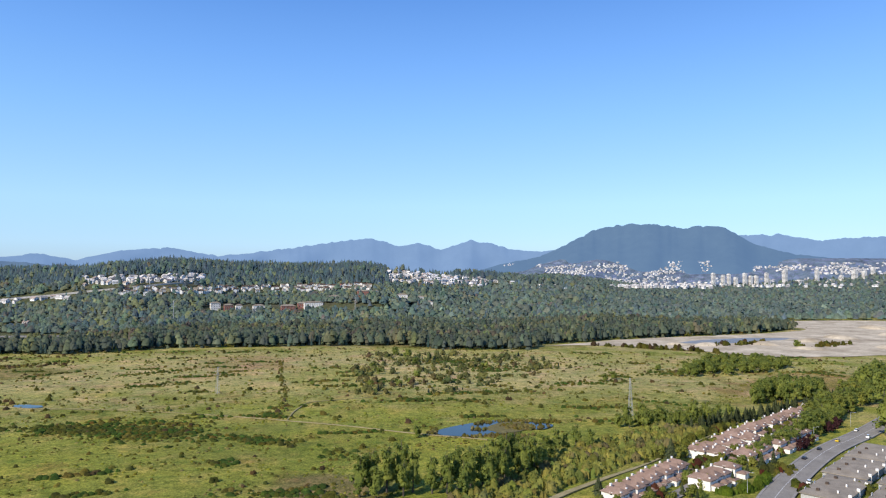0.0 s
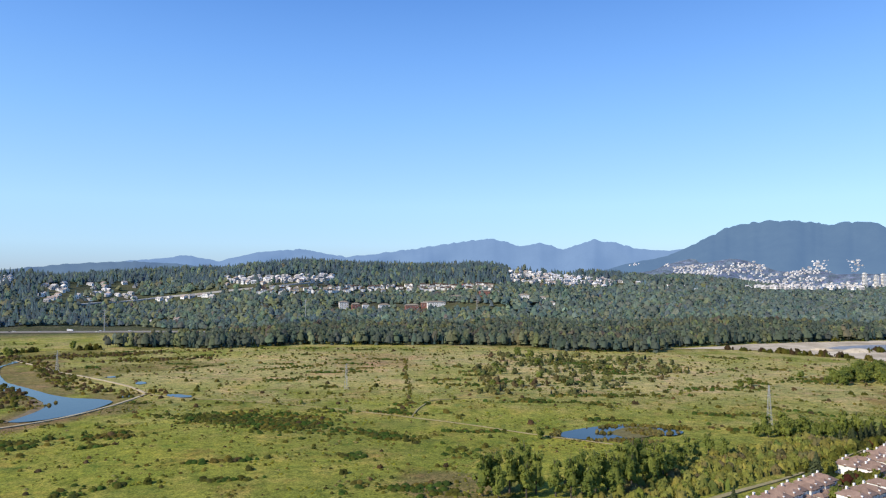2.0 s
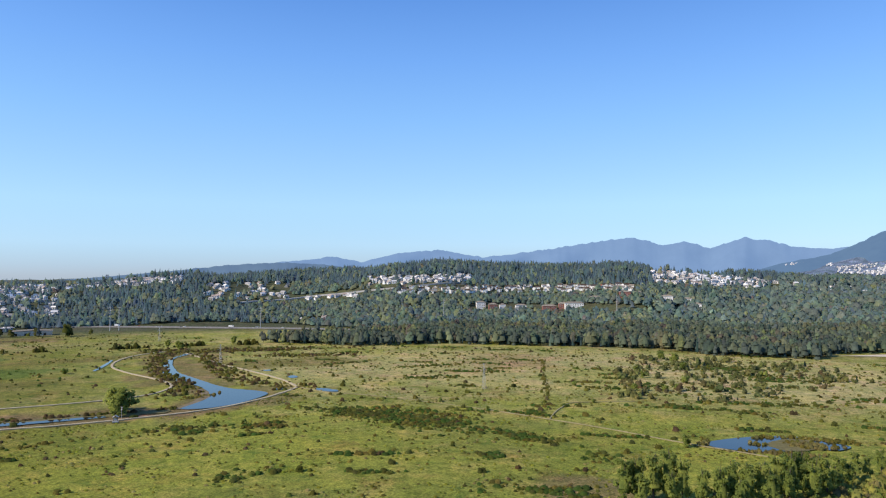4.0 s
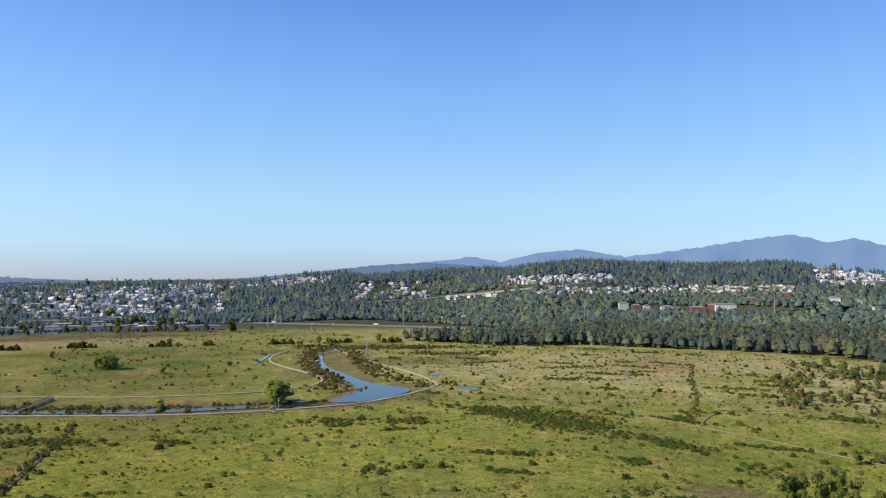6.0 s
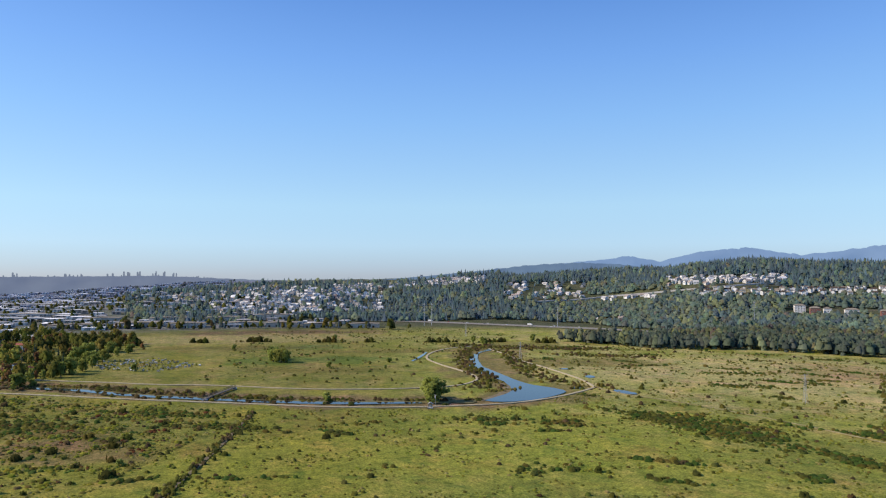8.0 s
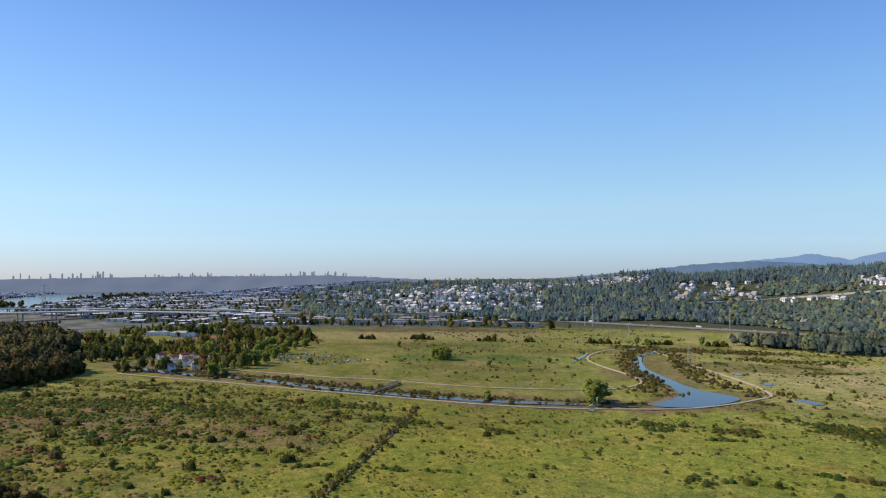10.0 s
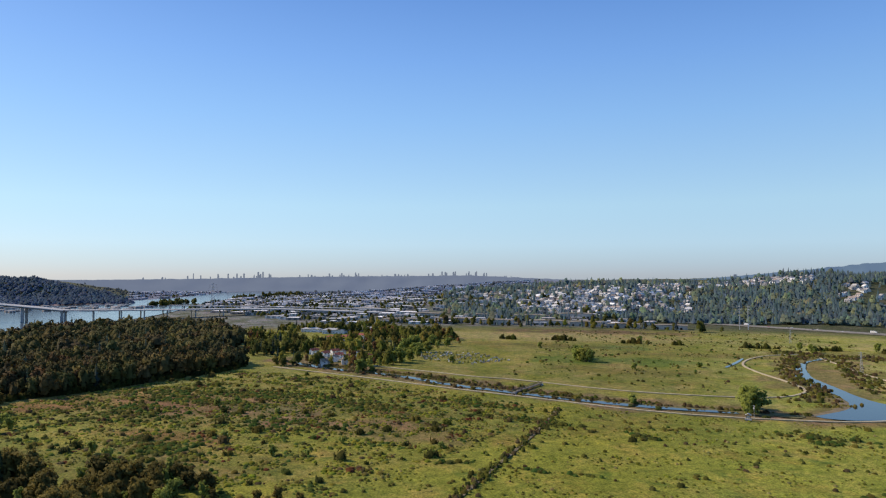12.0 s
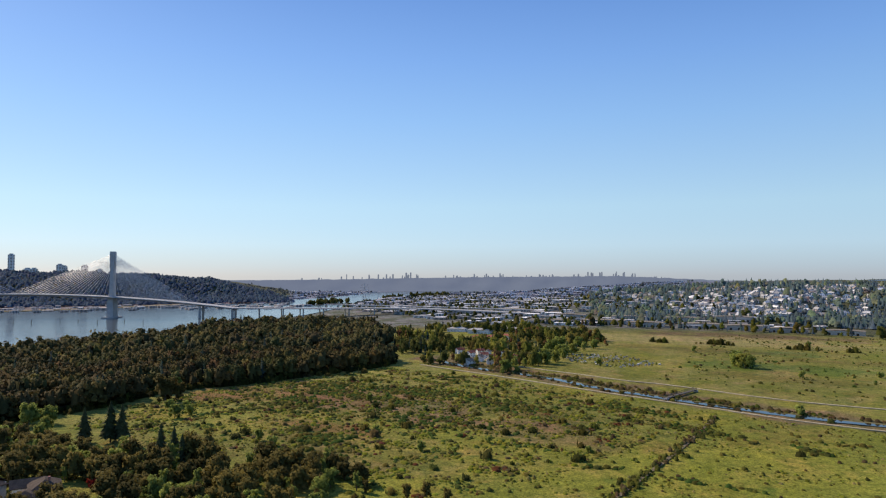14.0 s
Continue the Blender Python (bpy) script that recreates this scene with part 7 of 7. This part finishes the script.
FOOT = [(-14.9, -8.4, 0.15, 1.05, 0.0, 0.75, 330), (-21.0, -16.3, 0.2, 1.05, 0.1, 1.1, 240), (-21.3, -13.6, -1.05, -0.55, -1.0, -0.4, 300), (-28.5, -24.2, 0.35, 0.8, 0.3, 0.75, 130), (-32.7, -28.6, 0.05, 0.9, 0.1, 0.9, 260),
        (-32.6, -21.0, -0.8, -0.2, -0.8, -0.2, 150), (-19.0, -13.0, -0.4, 0.1, -0.4, 0.1, 160), (-8.2, -4.6, 0.75, 0.95, 0.75, 0.95, 40), (-24.5, -21.2, 0.5, 0.75, 0.5, 0.75, 50)]
nx = np.concatenate([quarter_places(q, RNG, 2500.0, 4640.0, 20.0, mountain_foot) for q in FOOT])
nx = nx[wavy(nx, 190, 77) + 0.5 * RNG.normal(size=len(nx)) > -0.05]
nz = mountain_foot(nx) - 0.6
house_mass("mountain_foot_houses", nx, "pale suburb on the mountain's foot", WHITES, [(0.50, 0.48, 0.46), (0.38, 0.36, 0.36), (0.62, 0.58, 0.52)], (6, 10), (3, 5), False, 6, None, "houses", nz)
# Sheds and roofs of the flats
fx = scatter(FLATS, 52, RNG)
fx = fx[~inside(fx, RIVER) & (RNG.random(len(fx)) < 0.72) & (np.hypot(fx[:, 0] + 2100, fx[:, 1] - 0) > 120)]
house_mass("town_sheds", fx, "low grey and white sheds on the town flats", [(0.66, 0.62, 0.56), (0.52, 0.48, 0.42), (0.74, 0.70, 0.64), (0.42, 0.33, 0.27)], [(0.66, 0.63, 0.60), (0.46, 0.43, 0.40), (0.80, 0.78, 0.75), (0.30, 0.28, 0.26), (0.72, 0.69, 0.66)], (14, 36), (5, 8), True, 7, 60, "sheds")
cx_ = scatter(sector(62, 98, 2500, 4680), 58, RNG)
cx_ = cx_[~inside(cx_, RIVER) & (wavy(cx_, 420, 81) + 0.5 * RNG.normal(size=len(cx_)) > -0.25) & ~((np.degrees(np.arctan2(-cx_[:, 0], cx_[:, 1])) > 92) & (land(cx_) > 4))]
house_mass("far_city_blocks", cx_, "pale blocks and sheds of the far city flats", [(0.60, 0.60, 0.62), (0.42, 0.42, 0.46), (0.74, 0.73, 0.72), (0.45, 0.36, 0.36)], [(0.62, 0.61, 0.62), (0.40, 0.41, 0.45), (0.76, 0.75, 0.74), (0.26, 0.28, 0.32)], (14, 40), (5, 11), True, 71, 55, "city blocks")
sx = scatter(sector(93, 117, 2230, 2600), 46, RNG)
sx = sx[wavy(sx, 200, 78) > -0.2]
house_mass("south_sheds", sx, "low sheds on the far river bank", [(0.5, 0.48, 0.46), (0.4, 0.36, 0.33)], [(0.45, 0.44, 0.43), (0.3, 0.28, 0.27)], (12, 26), (4, 8), True, 8, 20, "sheds")


M_CLAD = surface("wall_cladding", (0.40, 0.35, 0.29), (0.56, 0.50, 0.43), 0.85, 0.06, 1.0, 0.05, vary=0.2)


def warehouse(x, y, turn, ln, wd, h, label="long low warehouse with pale metal walls"):
    root = thing("warehouse", pose(x, y, float(land(np.array([[x, y]]))[0]) - 0.7, 0, 0, turn), label, "warehouse", "warehouses")
    part("wall", box(-ln / 2, ln / 2, -wd / 2, wd / 2, -1, h), M_CLAD, root)
    part("roof", gable_roof(ln, wd, h, 1.2, 0.6), M_ROOFGREY, root)
    for k in range(int(ln // 14)):
        part("loading_door", box(-ln / 2 + 5 + 14 * k, -ln / 2 + 9 + 14 * k, -wd / 2 - 0.1, -wd / 2, 0, 4.5), M_ROOFDARK, root)
    return root


for x, y, t, ln, wd, h in [(-1458, 440, 60, 95, 40, 7), (-1408, 540, 60, 90, 38, 9), (-1330, 600, 58, 70, 40, 9), (-1275, 690, 56, 75, 36, 9), (-1215, 745, 54, 60, 34, 9), (-1150, 790, 52, 60, 30, 8), (-1085, 850, 50, 60, 30, 8), (-1400, 720, 56, 80, 40, 10), (-1345, 800, 54, 70, 40, 10), (-1860, 349, 70, 80, 50, 9), (-1935, 470, 66, 90, 50, 9), (-1560, 520, 62, 70, 40, 9), (-1500, 640, 60, 80, 40, 9)]:
    warehouse(x, y, t, ln, wd, h)


def dome_hall(x, y):
    root = thing("domed_hall", pose(x, y, float(land(np.array([[x, y]]))[0]) - 0.7, 0, 0, 60), "white hall with a low domed roof", "hall")
    part("wall", rod((0, 0, -1), (0, 0, 4), 17, 17, 28), M_PAINT, root)
    bm = bmesh.new()
    prof = [(17.6, 4), (17.4, 4.8), (15, 7.2), (11.5, 9.2), (6.5, 10.5), (0.4, 11)]
    rings = [[bm.verts.new((r * math.cos(k * 0.2244), r * math.sin(k * 0.2244), z)) for k in range(28)] for r, z in prof]
    for a, b in zip(rings, rings[1:]):
        for k in range(28):
            bm.faces.new((a[k], a[(k + 1) % 28], b[(k + 1) % 28], b[k]))
    bm.faces.new(rings[-1])
    part("roof", bm, M_PAINT, root, "white domed roof")


dome_hall(-1640, 870)
for i, (x, y, t, k) in enumerate([(-895, 148, 20, 2), (-860, 156, 30, 2), (-812, 158, 60, 0), (-815, 175, 20, 2), (-800, 190, 50, 2), (-778, 140, 30, 0), (-812, 200, 0, 2), (-863, 178, 70, 0), (-836, 168, 10, 2), (-840, 195, 40, 1), (-880, 172, 15, 2), (-785, 165, 80, 0)]):
    ob = detached_house(x, y, t, k, ("white cottage with a grey roof in the hamlet", "dark-roofed house in the hamlet", "house with a red-brown roof in the hamlet")[k], "hamlet houses")
for x, y, t, ln, wd, h, rm in [(-1254, 203, 60, 34, 18, 6, 0), (-1209, 236, 60, 40, 20, 7, 0), (-1270, 290, 55, 50, 24, 8, 0), (-1235, 305, 55, 34, 18, 6, 0), (-1075, 220, 60, 46, 14, 6, 1), (-1098, 252, 60, 34, 14, 6, 1)]:
    root = thing("institution_block", pose(x, y, -0.6, 0, 0, t), ("low institution block with a pale metal roof", "long low block with a red roof")[rm], "building", "institution blocks")
    part("wall", box(-ln / 2, ln / 2, -wd / 2, wd / 2, -1, h), M_PAINT, root)
    part("roof", hip_roof(ln, wd, h, 2.4, 0.8), (M_METALROOF, M_ROOFRED)[rm], root)
    for k in range(int(ln // 6)):
        window_pair(root, -ln / 2 + 3 + 6 * k, -wd / 2, 1.2, 1.6, 1.5, -90)
for az_, d_, ln, h, mm in [(18.2, 1555, 20, 13, 1), (17.2, 1545, 18, 14, 2), (16.4, 1560, 14, 11, 1), (14.9, 1560, 24, 11, 0), (12.6, 1545, 30, 10, 2), (11.4, 1550, 24, 9, 2), (6.6, 1560, 24, 11, 2), (5.6, 1570, 14, 10, 0), (10.6, 1538, 40, 9, 0), (8.9, 1550, 22, 9, 0), (3.4, 1570, 24, 10, 0), (1.9, 1580, 20, 10, 0), (1.2, 1555, 18, 9, 0), (2.6, 1560, 12, 9, 2)]:
    x, y = polar(az_, d_)
    z0 = float(land(np.array([[x, y]]))[0])
    root = thing("campus_building", pose(x, y, z0, 0, 0, az_ + 8), ("pale rendered hospital building among trees", "cream hospital building among trees", "red brick hospital building among trees")[mm], "building", "campus buildings")
    part("wall", box(-ln / 2, ln / 2, -7, 7, -6, h), (M_PAINT, M_PAINT, M_BRICK)[mm], root)
    part("roof", hip_roof(ln, 14, h, 3, 0.6), M_ROOFGREY, root)
    for k in range(int(ln // 5)):
        for z in range(1, int(h) - 2, 4):
            window_pair(root, -ln / 2 + 2.5 + 5 * k, -7, z, 1.6, 2.0, -90)

# ---- towers ----
def tower_block(x, y, z, w, l, h, turn, label, group, bands=True):
    root = thing("apartment_tower", pose(x, y, z, 0, 0, turn), label, "tower", group)
    part("wall", box(-w / 2, w / 2, -l / 2, l / 2, -12, h), M_PAINT, root)
    part("roof", box(-w * 0.3, w * 0.3, -l * 0.3, l * 0.3, h, h + 4), M_CONCRETE, root, "plant room on the roof")
    if bands:
        n = int(h // 6)
        for k in range(n):
            part("window_band", box(-w / 2 - 0.25, w / 2 + 0.25, -l / 2 - 0.25, l / 2 + 0.25, 2 + 6 * k, 4.6 + 6 * k), M_GLASS, root, "dark glazed storey")
        for s in (-1, 1):
            part("pier", box(s * w * 0.22 - 1.6, s * w * 0.22 + 1.6, -l / 2 - 0.6, -l / 2 - 0.26, 0, h), M_PAINT, root)
    return root


for px, h, w in [(1289, 74, 18), (1336, 60, 18), (1363, 64, 17), (1396, 46, 18), (1440, 64, 19), (1467, 50, 18), (1493, 50, 19), (1543, 60, 18), (1550, 30, 22), (1630, 66, 22), (1784, 60, 18), (1964, 44, 26), (2052, 46, 18), (1900, 30, 18), (2010, 34, 20), (1700, 14, 34), (1850, 12, 30)]:
    tower_block(px, 3300, float(land(np.array([[px, 3300]]))[0]), w * 0.82, w * 0.82, h, 22, "white apartment tower with dark window bands", "city towers below the mountain")
for az_, h, w in [(114.0, 74, 24), (112.6, 24, 26), (111.0, 38, 26), (110.7, 30, 22), (109.4, 30, 26), (113.0, 22, 30), (108.4, 18, 20)]:
    x, y = polar(az_, 3290)
    tower_block(x, y, float(land(np.array([[x, y]]))[0]), w, w, h, az_, "pale tower on the wooded hill beyond the river", "towers beyond the river")
x, y = polar(47.2, 2260)
tower_block(x, y, float(land(np.array([[x, y]]))[0]) + 6, 12, 12, 20, 40, "pale tower behind the wooded ridge", "ridge tower")
sk = random.Random(12)
for a0, a1, n, lo, hi in [(90.5, 84.5, 18, 18, 46), (84.5, 77, 22, 12, 34), (71.5, 66.0, 20, 14, 38), (76.5, 72, 10, 12, 28), (67.5, 64, 6, 10, 22), (94, 91, 5, 10, 24)]:
    for k in range(n):
        a_ = sk.uniform(a1, a0)
        x, y = polar(a_, 4930)
        w = sk.uniform(6, 12)
        el = float(np.interp(a_, [60, 64, 68, 72, 76, 80, 84, 90, 96], [-0.3, -0.12, 0.05, 0.0, -0.02, -0.06, -0.12, -0.22, -0.28]))
        h = sk.uniform(lo, hi) * 1.2
        z = EYE + 4930 * math.tan(radians(el)) - 16
        bm = box(-w / 2, w / 2, -w / 2, w / 2, -20, h)
        add_box(bm, -w / 4, w / 4, -w / 4, w / 4, h, h + 3)
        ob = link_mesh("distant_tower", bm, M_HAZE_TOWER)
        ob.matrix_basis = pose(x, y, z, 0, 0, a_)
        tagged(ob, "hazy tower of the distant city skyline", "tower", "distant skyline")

# ---- garden plots, gravel works, traffic ----
ax = scatter([(-875, 276), (-846, 352), (-748, 358), (-728, 301), (-787, 262)], 4.2, RNG)
ax = ax[(RNG.random(len(ax)) < 0.4) & (wavy(ax, 30, 71) > -0.3)]
house_mass("garden_sheds", ax, "small pale sheds and frames of the garden plots", [(0.7, 0.68, 0.64), (0.5, 0.47, 0.42), (0.8, 0.8, 0.78), (0.3, 0.3, 0.25)], [(0.62, 0.58, 0.5), (0.4, 0.37, 0.32), (0.2, 0.19, 0.16)], (0.8, 1.9), (0.5, 1.5), False, 9, 40, "garden plots")
al = scatter([(-875, 276), (-846, 352), (-748, 358), (-728, 301), (-787, 262)], 5, RNG)
shrubs("garden_plants", al[::2], 0.8, [MID_GREEN * 1.8, OLIVE_GREEN * 1.6, WILLOW * 1.2], [4, 3, 2], "plants in the garden plots", 8, 51)
mg = np.random.default_rng(4)
for x, y, r, h in [(380, 1000, 24, 4), (470, 1020, 30, 4), (560, 1060, 26, 5), (640, 1120, 36, 5), (760, 1180, 30, 5), (500, 950, 26, 3), (620, 960, 30, 4), (820, 1320, 40, 6), (340, 1010, 16, 3)]:
    bm = bmesh.new()
    rings = [[bm.verts.new((r * s * (1 + 0.12 * math.sin(3 * a + x)) * math.cos(a), 0.6 * r * s * (1 + 0.12 * math.cos(2 * a + y)) * math.sin(a), z)) for a in np.arange(16) * 0.3927] for s, z in ((1.0, -0.3), (0.8, 0.35 * h), (0.5, 0.8 * h), (0.15, h))]
    for a, b in zip(rings, rings[1:]):
        for k in range(16):
            bm.faces.new((a[k], a[(k + 1) % 16], b[(k + 1) % 16], b[k]))
    bm.faces.new(rings[-1])
    ob = link_mesh("mound", bm, M_GRAVEL, smooth=True)
    ob.matrix_basis = pose(x, y, 0.5, 0, 0, x)
    tagged(ob, "low heap of pale gravel", "heap", "gravel heaps")
hw = spline(HIGHWAY[3:], 40)
tr = random.Random(21)
first = {c: car("highway_car", c, pose(*hw[3 + i], 1.62), f"{c} car on the highway", False, "highway traffic") for i, c in enumerate(("white", "grey", "red"))}
hd_ = np.gradient(hw, axis=0)
for i in range(6, len(hw) - 1):
    for s in (-7, 7):
        if tr.random() < 0.6:
            d_ = unit(hd_[i])
            p = hw[i] + np.array([-d_[1], d_[0]]) * s
            copy_thing(first[tr.choice(["white", "white", "grey", "red"])], pose(p[0], p[1], 1.65, 0, 0, math.degrees(math.atan2(d_[1], d_[0]))))
lorry = thing("lorry", pose(*(hw[8] + (5, 5)), 1.65, 0, 0, 20), "white box lorry on the highway", "lorry", "highway lorries")
part("box_body", box(-5, 2.6, -1.25, 1.25, 1.0, 4.0), M_PAINT, lorry)
part("cab", box(3.0, 5.0, -1.2, 1.2, 0.6, 3.2), M_CAR["white"], lorry)
for x in (-4, -2.8, 3.8):
    for y in (-1.1, 1.1):
        part("wheel", rod((x, y - 0.15, 0.5), (x, y + 0.15, 0.5), 0.5, None, 10), M_RUBBER, lorry)
for i in (12, 17, 22, 27):
    if i < len(hw) - 1:
        d_ = unit(hd_[i])
        p = hw[i] + np.array([-d_[1], d_[0]]) * 4
        copy_thing(lorry, pose(p[0], p[1], 1.65, 0, 0, math.degrees(math.atan2(d_[1], d_[0]))))
